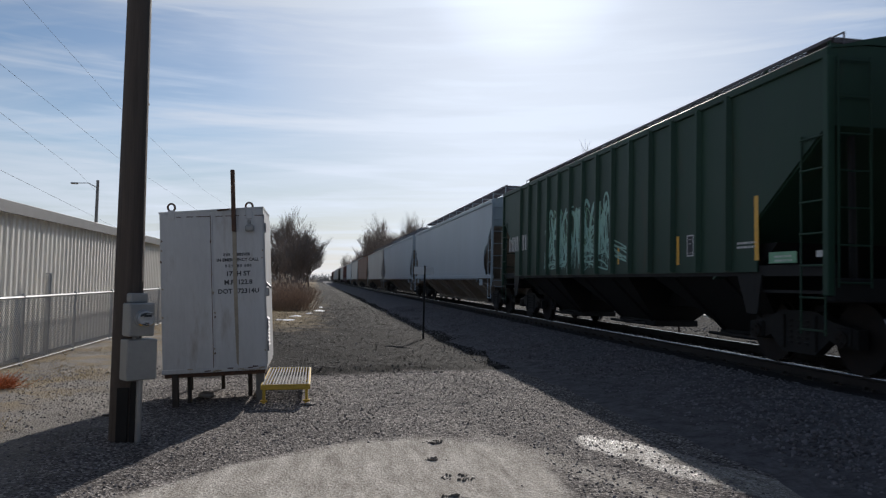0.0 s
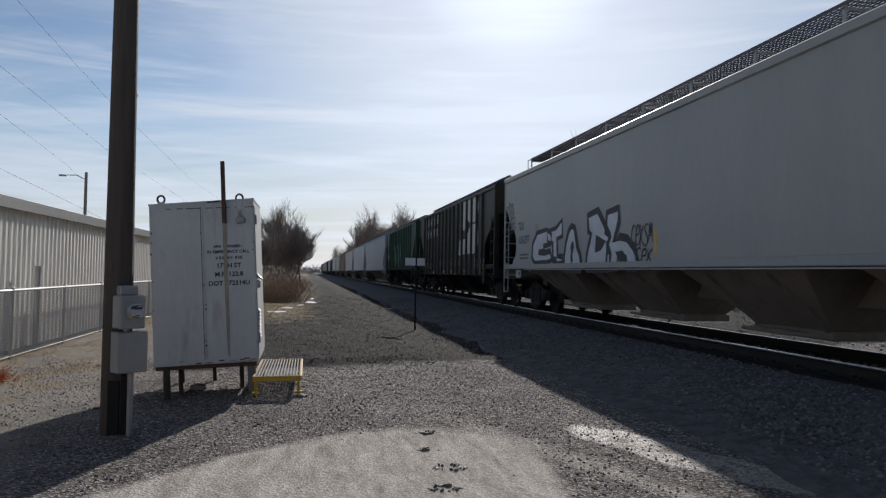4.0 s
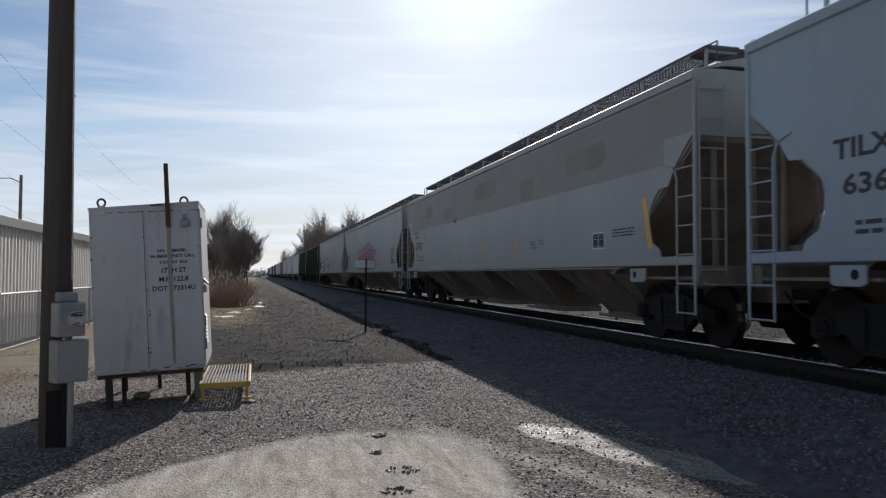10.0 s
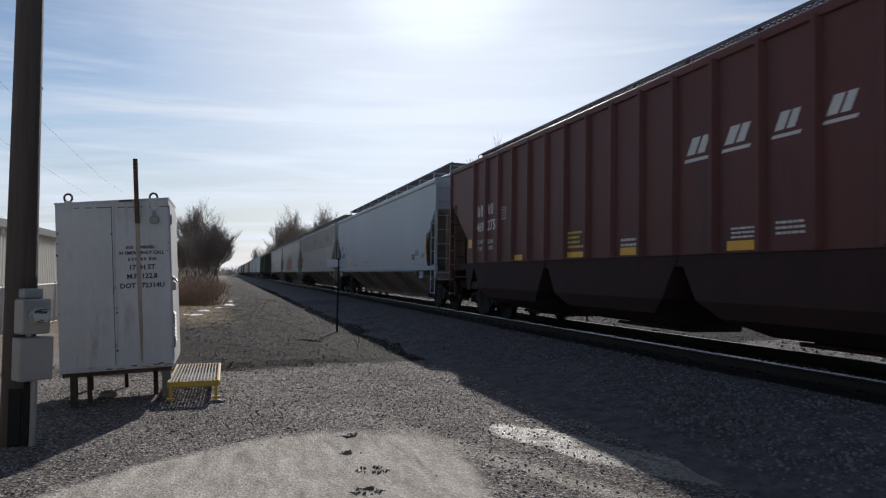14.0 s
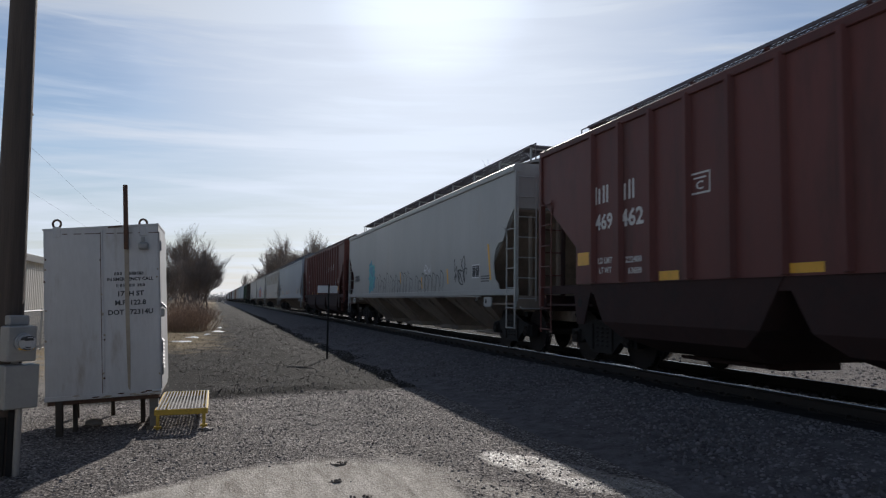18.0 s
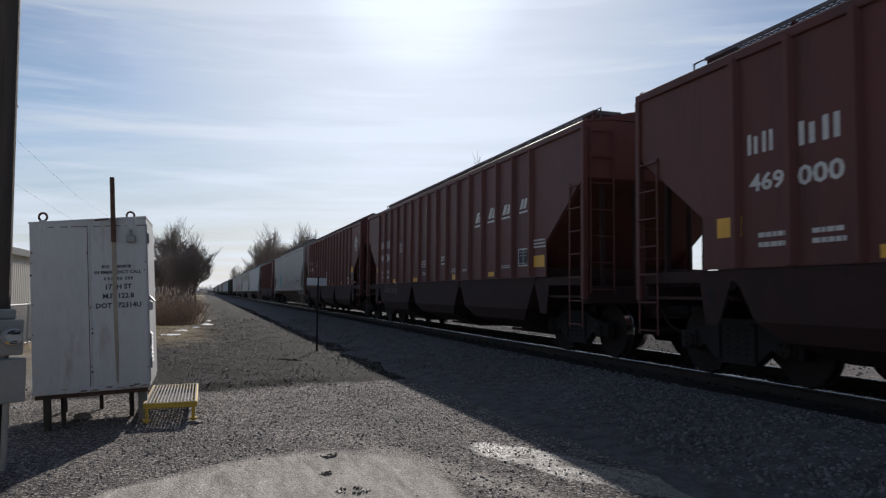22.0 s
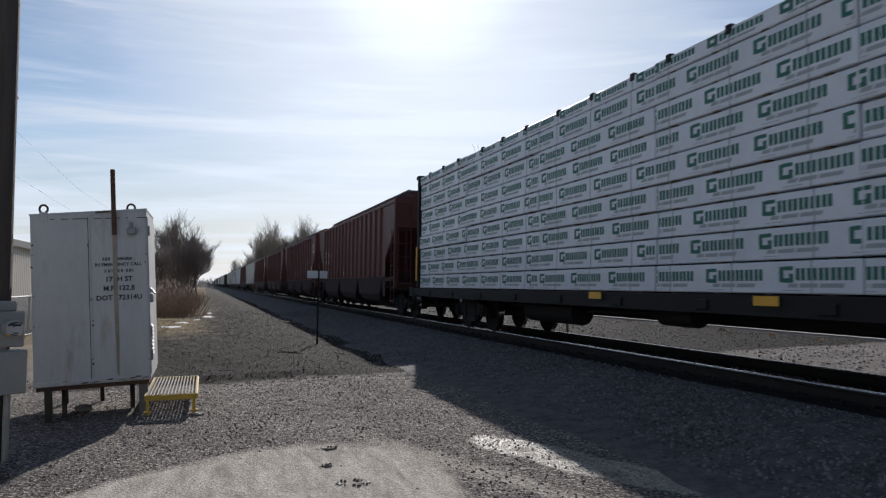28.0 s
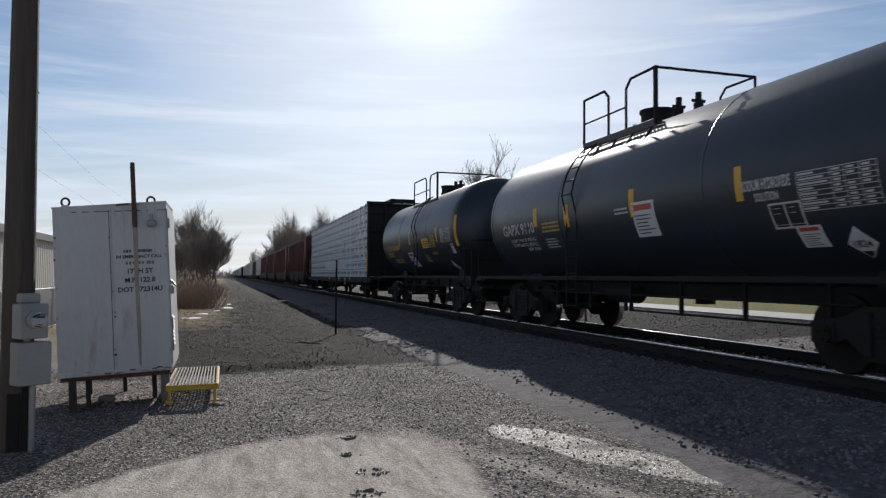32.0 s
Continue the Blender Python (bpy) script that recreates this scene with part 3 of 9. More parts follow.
def ribbed_hopper(L, paint, label, dark, roofmat, bottom=1.40):
    car = thing("hopper_car", label, "hopper car", "cars of the freight train")
    # side sheets with the cut-away corners at each end
    half = L / 2
    poly = [(-half, 3.95), (-half, 3.10), (-half + 1.45, 2.05), (-half + 1.45, bottom), (half - 1.45, bottom), (half - 1.45, 2.05), (half, 3.10), (half, 3.95)]
    bm = bm_new()
    prism(bm, poly, 0, -0.012, 0.012)
    side = mesh_of("side_sheet", bm, paint)
    ribbm = bm_new()
    prism(ribbm, [(0.0, -0.075), (-0.085, -0.035), (-0.085, 0.035), (0.0, 0.075)], 2, bottom + 0.02, 3.92)
    rib = mesh_of("rib", ribbm, paint)
    for s in (-1, 1):
        sh = part("side_sheet", side, None, car, at=pose(s * HALF, 0, 0))
        for i in range(-10, 10):
            y = 0.425 + 0.85 * i
            if abs(y) < half - 1.4:
                part("rib", rib, None, sh, at=pose(0, y, 0, 0, 0, 0 if s < 0 else 180))
        bm = bm_new()
        box(bm, s * HALF - 0.02 * s, s * (HALF + 0.05), -half, half, 3.88, 4.0, 0.01)
        part("top_chord", bm, paint, car)
        bm = bm_new()
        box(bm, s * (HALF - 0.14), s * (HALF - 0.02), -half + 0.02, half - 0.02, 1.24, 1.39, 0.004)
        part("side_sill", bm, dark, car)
        for e in (-1, 1):
            bm = bm_new()
            box(bm, s * HALF - 0.05, s * HALF + 0.05, e * (half - 0.04) - 0.05, e * (half - 0.04) + 0.05, 1.0, 3.9, 0.01)
            part("corner_post", bm, paint, car)
            bm = bm_new()
            prism(bm, [(e * (half - 1.36), 1.26), (e * (half - 1.94), 1.26), (e * (half - 1.70), 0.72), (e * (half - 1.46), 0.72)], 0, s * (HALF - 0.01) - 0.012, s * (HALF - 0.01) + 0.012)
            jack = part("jacking_plate", bm, dark, car)
            bm = bm_new()
            rod(bm, (s * (HALF - 0.004), e * (half - 1.58), 1.08), (s * (HALF + 0.005), e * (half - 1.58), 1.08), 0.075, 14)
            part("jacking_hole", bm, M["black"], jack)
    # roof, slightly arched
    bm = bm_new()
    prism(bm, [(-HALF - 0.04, 3.98), (-1.1, 4.13), (-0.5, 4.26), (0.5, 4.26), (1.1, 4.13), (HALF + 0.04, 3.98), (1.1, 4.06), (-1.1, 4.06)], 1, -half, half)
    part("roof", bm, paint, car)
    hatches(car, L, paint)
    roofwalk(car, L, roofmat, paint, 4.41, 0.76)
    for s in (-1, 1):
        part("end_sheet", end_sheet_mesh(L, s, 3.05, 4.05, 1.2, 2.6, paint), None, car)
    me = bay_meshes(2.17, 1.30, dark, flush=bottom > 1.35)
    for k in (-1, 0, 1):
        add_bay(car, me, k * 4.35, "dark steel outlet bay")
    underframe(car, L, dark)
    for s in (-1, 1):
        e = s * (half - 0.04)
        ladder(car, paint, -HALF - 0.03, e - s * 0.24, 0.52, 3.0, 0.44, 7, "x")
        ladder(car, paint, HALF + 0.03, e - s * 0.24, 0.52, 3.0, 0.44, 7, "x")
        ladder(car, paint, -1.3, e + s * 0.07, 1.1, 3.9, 0.44, 7, "y")
    add_trucks(car, half - 1.35)
    add_couplers(car, half + 0.12)
    return car


def curve_pts(cx, cy, rx, ry, a0, a1, n):
    return [(cx + rx * math.cos(radians(a0 + (a1 - a0) * i / n)), cy + ry * math.sin(radians(a0 + (a1 - a0) * i / n))) for i in range(n + 1)]


def smooth_hopper(L, paint, label, lower, roofmat):
    car = thing("covered_hopper", label, "hopper car", "cars of the freight train")
    half = L / 2
    # side sheets, with round-cornered cut-aways above the end platforms
    right = [(half - 0.90, 1.36), (half - 0.96, 1.48), (half - 1.15, 1.58), (half - 1.23, 1.76), (half - 1.25, 1.98), (half - 1.20, 2.14), (half - 1.09, 2.29), (half - 0.95, 2.40), (half - 0.70, 2.42), (half - 0.54, 2.66), (half - 0.30, 2.90), (half - 0.10, 3.06), (half - 0.02, 3.10), (half, 3.90)]
    poly = right + [(-y, z) for y, z in right[::-1]]
    bm = bm_new()
    prism(bm, poly, 0, -0.012, 0.012)
    side = mesh_of("side_sheet", bm, paint)
    bm = bm_new()
    prism(bm, [(0, 3.86), (-0.055, 3.88), (-0.06, 3.99), (0.0, 4.03), (0.12, 4.05), (0.12, 3.86)], 1, -half, half)
    eave = mesh_of("roof_flange", bm, paint)
    for s in (-1, 1):
        part("side_sheet", side, None, car, at=pose(s * HALF, 0, 0))
        part("roof_flange", eave, None, car, at=pose(s * HALF, 0, 0, 0, 0, 0 if s < 0 else 180))
        bm = bm_new()
        box(bm, s * (HALF - 0.08), s * (HALF + 0.02), -half, half, 1.225, 1.36, 0.012)
        box(bm, s * (HALF - 0.03), s * (HALF + 0.05), -half + 2.1, half - 2.1, 1.19, 1.21)
        part("side_sill", bm, paint, car)
        for e in (-1, 1):
            bm = bm_new()
            prism(bm, [(e * (half - 1.33), 1.19), (e * (half - 1.80), 1.19), (e * (half - 1.80), 1.00), (e * (half - 1.74), 0.97), (e * (half - 1.39), 0.97), (e * (half - 1.33), 1.00)], 0, s * (HALF + 0.02) - 0.014, s * (HALF + 0.02) + 0.014)
            jack = part("jacking_plate", bm, paint, car)
            bm = bm_new()
            rod(bm, (s * (HALF + 0.03), e * (half - 1.66), 1.09), (s * (HALF + 0.036), e * (half - 1.66), 1.09), 0.055, 12)
            part("jacking_hole", bm, M["black"], jack)
    bm = bm_new()
    prism(bm, [(-HALF, 4.0), (-1.1, 4.17), (-0.5, 4.30), (0.5, 4.30), (1.1, 4.17), (HALF, 4.0), (1.1, 4.1), (-1.1, 4.1)], 1, -half, half)
    part("roof", bm, paint, car)
    hatches(car, L, paint)
    roofwalk(car, L, roofmat, paint, 4.585)
    for s in (-1, 1):
        part("end_sheet", end_sheet_mesh(L, s, 3.08, 4.05, 1.1, 2.5, paint), None, car)
        bm = bm_new()
        e = s * half
        prism(bm, [(e - s * 0.03, 3.05), (e - s * 2.45, 1.12), (e - s * 2.46, 1.10), (e - s * 0.05, 3.0)], 0, -HALF + 0.05, HALF - 0.05)
        part("slope_sheet", bm, lower, car, "dirty sloping floor sheet")
    me = bay_meshes(2.04, 1.22, lower)
    for k in (-1.5, -0.5, 0.5, 1.5):
        add_bay(car, me, k * 4.08, "dust-stained outlet bay")
    underframe(car, L, lower)
    for s in (-1, 1):
        e = s * half
        for x in (-1, 1):
            bm = bm_new()
            box(bm, x * (HALF + 0.01) - 0.022, x * (HALF + 0.01) + 0.022, e - 0.035, e + 0.035, 0.98, 3.9, 0.006)
            part("corner_post", bm, paint, car)
            bm = bm_new()
            pipe(bm, [(x * (HALF + 0.02), e - s * 0.45, 0.52), (x * (HALF + 0.02), e - s * 0.45, 2.5), (x * (HALF + 0.02), e - s * 0.55, 2.68), (x * (HALF + 0.02), e - s * 0.75, 2.74)], 0.016, 6)
            lad = part("ladder", bm, paint, car)
            bm = bm_new()
            rod(bm, (0, -0.22, 0), (0, 0.22, 0), 0.013, 6)
            rung = mesh_of("rung", bm, paint)
            for i in range(6):
                part("rung", rung, None, lad, at=pose(x * (HALF + 0.03), e - s * 0.23, 0.54 + i * 0.42))
            bm = bm_new()
            box(bm, x * (HALF + 0.02) - 0.010, x * (HALF + 0.02) + 0.010, e - 0.018, e + 0.018, 0.52, 1.0)
            part("step_rail", bm, paint, car)
        ladder(car, paint, -1.37, e + s * 0.06, 1.1, 3.8, 0.42, 7, "y")
        bm = bm_new()
        pipe(bm, [(-HALF + 0.1, e + s * 0.02, 0.98), (-HALF + 0.1, e + s * 0.1, 0.95), (-0.6, e + s * 0.1, 0.95), (-0.6, e + s * 0.02, 0.98)], 0.014, 6)
        part("grab_iron", bm, paint, car)
    add_trucks(car, half - 1.5)
    add_couplers(car, half + 0.1)
    return car


def bm_box(x0, x1, y0, y1, z0, z1, bevel=0.0):
    bm = bm_new()
    box(bm, x0, x1, y0, y1, z0, z1, bevel)
    return bm


def centerbeam(L):
    """Flat car with a bulkhead at each end and a beam along its middle; L is the length between the bulkheads' outer faces."""
    car = thing("centerbeam_flatcar", "black steel centerbeam flatcar with end bulkheads carrying wrapped lumber", "flatcar", "cars of the freight train")
    half = L / 2
    bm = bm_new()
    box(bm, -HALF + 0.04, HALF - 0.04, -half - 0.9, half + 0.9, 0.91, 1.02, 0.01)
    part("deck", bm, M["black"], car)
    for s in (-1, 1):
        bm = bm_new()
        prism(bm, [(-half - 0.9, 0.99), (-half - 0.9, 0.82), (-half + 2.2, 0.78), (half - 2.2, 0.78), (half + 0.9, 0.82), (half + 0.9, 0.99)], 0, s * (HALF - 0.06) - 0.03, s * (HALF - 0.06) + 0.03)
        part("side_sill", bm, M["black"], car)
        for i in range(11):
            y = -half + 1.2 + (L - 2.4) * i / 10
            bm = bm_new()
            box(bm, s * (HALF - 0.02) - 0.02, s * (HALF - 0.02) + 0.03, y - 0.12, y + 0.12, 0.82, 0.95, 0.01)
            part("winch", bm, M["black"], car)
        bm = bm_new()
        e = s * half
        box(bm, -HALF + 0.03, HALF - 0.03, e - 0.05 if s > 0 else e, e if s > 0 else e + 0.05, 1.06, 4.30)
        bulk = part("bulkhead", bm, M["black"], car)
        part("reflector", bm_box(-HALF - 0.004, -HALF + 0.03, e + s * 0.02, e + s * 0.10, 1.25, 2.25), M["yellow"], bulk, "yellow reflector strip")
        for x in (-1.5, -0.75, 0, 0.75, 1.5):
            part("stake", bm_box(x - 0.06, x + 0.06, e - s * 0.04, e + s * 0.14, 1.06, 4.34, 0.01), M["black"], bulk)
        for z in (1.5, 2.3, 3.1, 3.9):
            part("crossrail", bm_box(-HALF + 0.03, HALF - 0.03, e, e + s * 0.09, z - 0.05, z + 0.05, 0.01), M["black"], bulk)
        if s < 0:
            face = Matrix(((1, 0, 0, 0), (0, 0, -1, 0), (0, 1, 0, 0), (0, 0, 0, 1)))
            part("lettering", BULK_WORD, None, bulk, "white stencilled word", at=Matrix.Translation((-0.45, e - 0.165, 4.31)) @ face)
            for z in (3.80, 3.98):
                bm = bm_new()
                for a, b, c, d in ((0.18, 0.98, z, z + 0.012), (0.18, 0.98, z + 0.128, z + 0.14), (0.18, 0.192, z, z + 0.14), (0.968, 0.98, z, z + 0.14)):
                    box(bm, a, b, e - 0.152, e - 0.145, c, d)
                for k in range(5):
                    box(bm, 0.25 + k * 0.14, 0.29 + k * 0.14, e - 0.152, e - 0.145, z + 0.03, z + 0.11)
                    box(bm, 0.31 + k * 0.14, 0.35 + k * 0.14, e - 0.152, e - 0.145, z + 0.03, z + 0.11)
                part("number_panel", bm, M["letter"], bulk, "white framed marking")
            part("number_plate_backing", bm_box(0.12, 1.05, e - 0.143, e - 0.10, 3.74, 4.18, 0.01), M["black"], bulk)
            bm = bm_new()
            for k in range(5):
                box(bm, 0.02 + k * 0.12, 0.11 + k * 0.12, e - 0.169, e - 0.163, 4.31, 4.335)
                box(bm, 0.02 + k * 0.12, 0.11 + k * 0.12, e - 0.169, e - 0.163, 4.345, 4.37)
            part("stencil_line", bm, M["letter"], bulk)
        part("top_rail", bm_box(-HALF, HALF, e - s * 0.08, e + s * 0.16, 4.28, 4.40, 0.015), M["black"], bulk)
        bm = bm_new()
        box(bm, -0.55, 0.55, e - s * 1.6, e + s * 0.1, 4.40, 4.55, 0.02)
        part("beam_gusset", bm, M["black"], car)
    bm = bm_new()
    box(bm, -0.1, 0.1, -half + 0.1, half - 0.1, 4.2, 4.42, 0.01)
    box(bm, -0.04, 0.04, -half + 0.1, half - 0.1, 1.06, 4.2)
    part("centre_beam", bm, M["black"], car)
    bm = bm_new()
    box(bm, -0.35, 0.35, -half + 1.5, half - 1.5, 0.55, 0.95, 0.03)
    part("centre_sill", bm, M["black"], car)
    bm = bm_new()
    rod(bm, (-0.9, 2.3, 0.62), (-0.9, 4.4, 0.62), 0.24, 16)
    pipe(bm, [(-0.9, 4.4, 0.62), (-0.9, 4.9, 0.7), (-0.9, 5.6, 0.7)], 0.03, 6)
    part("air_reservoir", bm, M["black"], car)
    bm = bm_new()
    rod(bm, (-1.0, -1.2, 0.7), (-1.0, -0.4, 0.7), 0.17, 12)
    pipe(bm, [(-1.0, -0.4, 0.7), (-1.0, 2.0, 0.66)], 0.025, 6)
    part("brake_cylinder", bm, M["black"], car)
    add_trucks(car, half - 3.2)
    add_couplers(car, half + 0.95)
    for s in (-1, 1):
        ladder(car, M["black"], -HALF - 0.0, s * (half + 0.55), 0.5, 1.1, 0.44, 3, "x")
    return car


def tank_car(Ls, R, zc, platform_at, half_platform, truck_at, hoop, ladder_at, label):
    """Tank car; Ls is the length of the shell with its domed heads, R its radius, zc the height of its axis over the rail."""
    car = thing("tank_car", label, "tank car", "cars of the freight train")
    half = Ls / 2
    prof = [(-half, 0.02)] + [(-half + 0.75 * (1 - math.cos(radians(a))), R * math.sin(radians(a))) for a in range(10, 91, 10)]
    prof += [(-a, r) for a, r in prof[::-1]]
    bm = bm_new()
    lathe(bm, prof, 64, "y")
    bmesh.ops.translate(bm, verts=bm.verts[:], vec=(0, 0, zc))
    shell = part("tank_shell", bm, M["tank"], car, smooth=True)
    for y in (-half + 0.78, -half * 0.35, half * 0.33, half - 0.78):
        bm = bm_new()
        lathe(bm, [(y - 0.02, R), (y - 0.012, R + 0.006), (y + 0.012, R + 0.006), (y + 0.02, R)], 64, "y")
        bmesh.ops.translate(bm, verts=bm.verts[:], vec=(0, 0, zc))
        part("weld_seam", bm, M["tank"], shell, smooth=True)
    # frame: centre sill, side walks, saddles, stub sills
    bm = bm_new()
    box(bm, -0.28, 0.28, -half + 0.4, half - 0.4, 0.74, zc - R + 0.12, 0.02)
    part("centre_sill", bm, M["black"], car)
    for s in (-1, 1):
        bm = bm_new()
        box(bm, s * 1.28 - 0.06, s * 1.28 + 0.06, -half - 0.6, half + 0.6, 1.02, 1.10, 0.01)
        part("side_walk", bm, M["black"], car)
        bm = bm_new()
        e = s * half
        box(bm, -1.35, 1.35, min(e, e + s * 0.7), max(e, e + s * 0.7), 0.98, 1.04)
        box(bm, -0.2, 0.2, e - s * 2.6, e + s * 0.75, 0.72, 1.02, 0.02)
        box(bm, -1.35, 1.35, e + s * 0.6, e + s * 0.72, 0.86, 1.06, 0.01)
        part("end_platform", bm, M["black"], car)
        bm = bm_new()
        prism(bm, [(-0.75, 0.98), (-0.75, zc - R * 0.85), (-0.4, zc - R * 0.95), (0.4, zc - R * 0.95), (0.75, zc - R * 0.85), (0.75, 0.98)], 1, e - s * 2.1, e - s * 1.5)
        part("saddle", bm, M["black"], car)
        bm = bm_new()
        pipe(bm, [(-1.3, e + s * 0.62, 1.05), (-1.3, e + s * 0.62, 2.05), (1.3, e + s * 0.62, 2.05), (1.3, e + s * 0.62, 1.05)], 0.02, 8)
        pipe(bm, [(-1.3, e + s * 0.62, 1.55), (1.3, e + s * 0.62, 1.55)], 0.016, 6)
        part("end_rail", bm, M["black"], car)
        if s < 0:
            part("head_shield", bm_box(-1.34, 1.34, e - 0.10, e - 0.07, 1.04, 1.85, 0.01), M["black"], car, "black steel plate before the tank head")
        ladder(car, M["black"], -1.42, e + s * 0.2, 0.42, 1.06, 0.42, 3, "x")
    # top platform with railings, dome, valves
    y0, hp = platform_at, half_platform
    top, pz, rz = zc + R, 3.62, 4.50
    bm = bm_new()
    for k in range(7):
        x = -0.95 + k * 0.085
        box(bm, x - 0.01, x + 0.01, y0 - hp, y0 + hp, pz - 0.04, pz)
    for k in range(25):
        box(bm, -0.97, -0.42, y0 - hp + k * hp / 12 - 0.012, y0 - hp + k * hp / 12 + 0.012, pz - 0.03, pz - 0.005)
    box(bm, -1.0, -0.95, y0 - hp, y0 + hp, pz - 0.09, pz + 0.04, 0.01)
    part("top_platform", bm, M["galv"], car, "steel grating platform")
    for k in range(5):
        bm = bm_new()
        y = y0 - hp + 0.1 + k * (2 * hp - 0.2) / 4
        rod(bm, (-0.97, y, pz - 0.06), (-R * 0.78, y, zc + R * 0.60), 0.022, 6)
        rod(bm, (-0.45, y, pz - 0.03), (-0.42, y, zc + R * 0.93), 0.022, 6)
        part("platform_bracket", bm, M["black"], car)
    bm = bm_new()
    pipe(bm, [(-0.97, y0 + hp, pz - 0.05), (-0.97, y0 + hp, rz), (-0.97, y0 + hp - hoop + 0.15, rz), (-0.97, y0 + hp - hoop, rz - 0.14), (-0.97, y0 + hp - hoop, pz)], 0.024, 8)
    part("safety_rail", bm, M["black"], car)
    bm = bm_new()
    pipe(bm, [(-0.97, y0 - hp, pz - 0.05), (-0.97, y0 - hp, rz), (-0.97, y0 - hp + 0.75, rz), (-0.97, y0 - hp + 0.9, rz - 0.14), (-0.97, y0 - hp + 0.9, pz)], 0.024, 8)
    pipe(bm, [(-0.97, y0 + hp, pz + 0.42), (-0.97, y0 - hp + 0.9, pz + 0.42)], 0.018, 6)
    part("safety_rail", bm, M["black"], car)
    bm = bm_new()
    pipe(bm, [(-0.97, y0 - hp, rz), (0.97, y0 - hp, rz), (0.97, y0 - hp, pz - 0.3)], 0.024, 8)
    part("end_guard", bm, M["black"], car)
    bm = bm_new()
    pipe(bm, [(0.97, y0 - hp, rz), (0.97, y0 - hp + 0.75, rz), (0.97, y0 - hp + 0.9, rz - 0.14), (0.97, y0 - hp + 0.9, pz - 0.2)], 0.022, 8)
    part("safety_rail", bm, M["black"], car)
    bm = bm_new()
    box(bm, -1.0, -0.94, y0 - hp - 0.03, y0 - hp + 0.03, pz - 0.05, rz + 0.02, 0.005)
    part("rail_post", bm, M["black"], car)
    bm = bm_new()
    rod(bm, (0, y0 + 0.2, top - 0.05), (0, y0 + 0.2, top + 0.26), 0.30, 24)
    rod(bm, (0, y0 + 0.2, top + 0.26), (0, y0 + 0.2, top + 0.31), 0.33, 24)
    part("manway", bm, M["black"], car)
    for dy, h in ((-0.45, 0.40), (-1.0, 0.36), (0.95, 0.2)):
        bm = bm_new()
        rod(bm, (0, y0 + dy, top - 0.05), (0, y0 + dy, top + h * 0.5), 0.085, 10)
        rod(bm, (0, y0 + dy, top + h * 0.5), (0, y0 + dy, top + h), 0.055, 10)
        rod(bm, (-0.12, y0 + dy, top + h * 0.6), (0.12, y0 + dy, top + h * 0.6), 0.03, 8)
        part("valve", bm, M["black"], car)
    # ladder that follows the shell
    bm = bm_new()
    for dy in (-0.2, 0.2):
        pts = [(-1.42, ladder_at + dy, 0.5), (-1.42, ladder_at + dy, zc - 0.2)] + [(-(R + 0.09) * math.cos(radians(a)), ladder_at + dy, zc + (R + 0.09) * math.sin(radians(a))) for a in range(8, 60, 8)]
        pipe(bm, pts, 0.016, 6)
    lad = part("ladder", bm, M["black"], car)
    bm = bm_new()
    rod(bm, (0, -0.2, 0), (0, 0.2, 0), 0.013, 6)
    rung = mesh_of("rung", bm, M["black"])
    for z in (0.55, 0.85, 1.15, 1.45, 1.75):
        part("rung", rung, None, lad, at=pose(-1.42, ladder_at, z))
    for a in range(8, 58, 10):
        part("rung", rung, None, lad, at=pose(-(R + 0.09) * math.cos(radians(a)), ladder_at, zc + (R + 0.09) * math.sin(radians(a))))
    # brake gear hanging below
    bm = bm_new()
    rod(bm, (-0.6, half * 0.1, 0.78), (-0.6, half * 0.1 + 0.9, 0.78), 0.16, 12)
    pipe(bm, [(-0.9, -half + 2.2, 0.78), (-0.9, half - 2.2, 0.78)], 0.02, 6)
    pipe(bm, [(-0.9, -half + 2.2, 0.52), (-0.9, half * 0.05, 0.52)], 0.016, 6)
    part("brake_cylinder", bm, M["black"], car)
    bm = bm_new()
    box(bm, -0.03, 0.03, -0.02, 0.02, 0.50, 1.02)
    hang = mesh_of("hanger", bm, M["black"])
    for k in range(6):
        part("hanger", hang, None, car, at=pose(-0.9, -half + 2.6 + k * (half * 1.1) / 5, 0))
    bm = bm_new()
    rod(bm, (0, -0.4, zc - R - 0.3), (0, -0.4, zc - R + 0.1), 0.16, 12)
    part("outlet_valve", bm, M["black"], car)
    add_trucks(car, truck_at)
    add_couplers(car, half + 0.72)
    return car


def run(car, lead, L):
    """Puts a car on the track: lead is where its leading end stands at 0 s."""
    CARS.append((car, lead - L / 2))
    car.matrix_basis = pose(TRACK_X, lead - L / 2, RAIL_Z)
    return car


LR, LW = 16.9, 19.95
red_car = ribbed_hopper(LR, M["red"], "oxide-red ribbed steel hopper car with white lettering", M["darkred"], M["galv"])
white_car = smooth_hopper(LW, M["white"], "dirty white smooth-sided covered hopper with sprayed tags", M["grime"], M["galv"])
TRAIN = {}
TRAIN["r275"] = run(red_car, -96.2, LR)
for key, lead in (("r46", -135.7), ("r241", -153.95), ("r000", -172.4), ("r184", -190.75)):
    TRAIN[key] = run(copy_thing(red_car, pose(0, 0, 0)), lead, LR)
TRAIN["t928"] = run(white_car, -32.4, LW)
for key, lead in (("t297", -11.3), ("t693", -53.6), ("wx", -114.5)):
    TRAIN[key] = run(copy_thing(white_car, pose(0, 0, 0)), lead, LW)
pale_car = smooth_hopper(LW, M["paleblue"], "pale blue-grey smooth-sided covered hopper", M["grime"], M["galv"])
TRAIN["t293"] = run(pale_car, -74.7, LW)
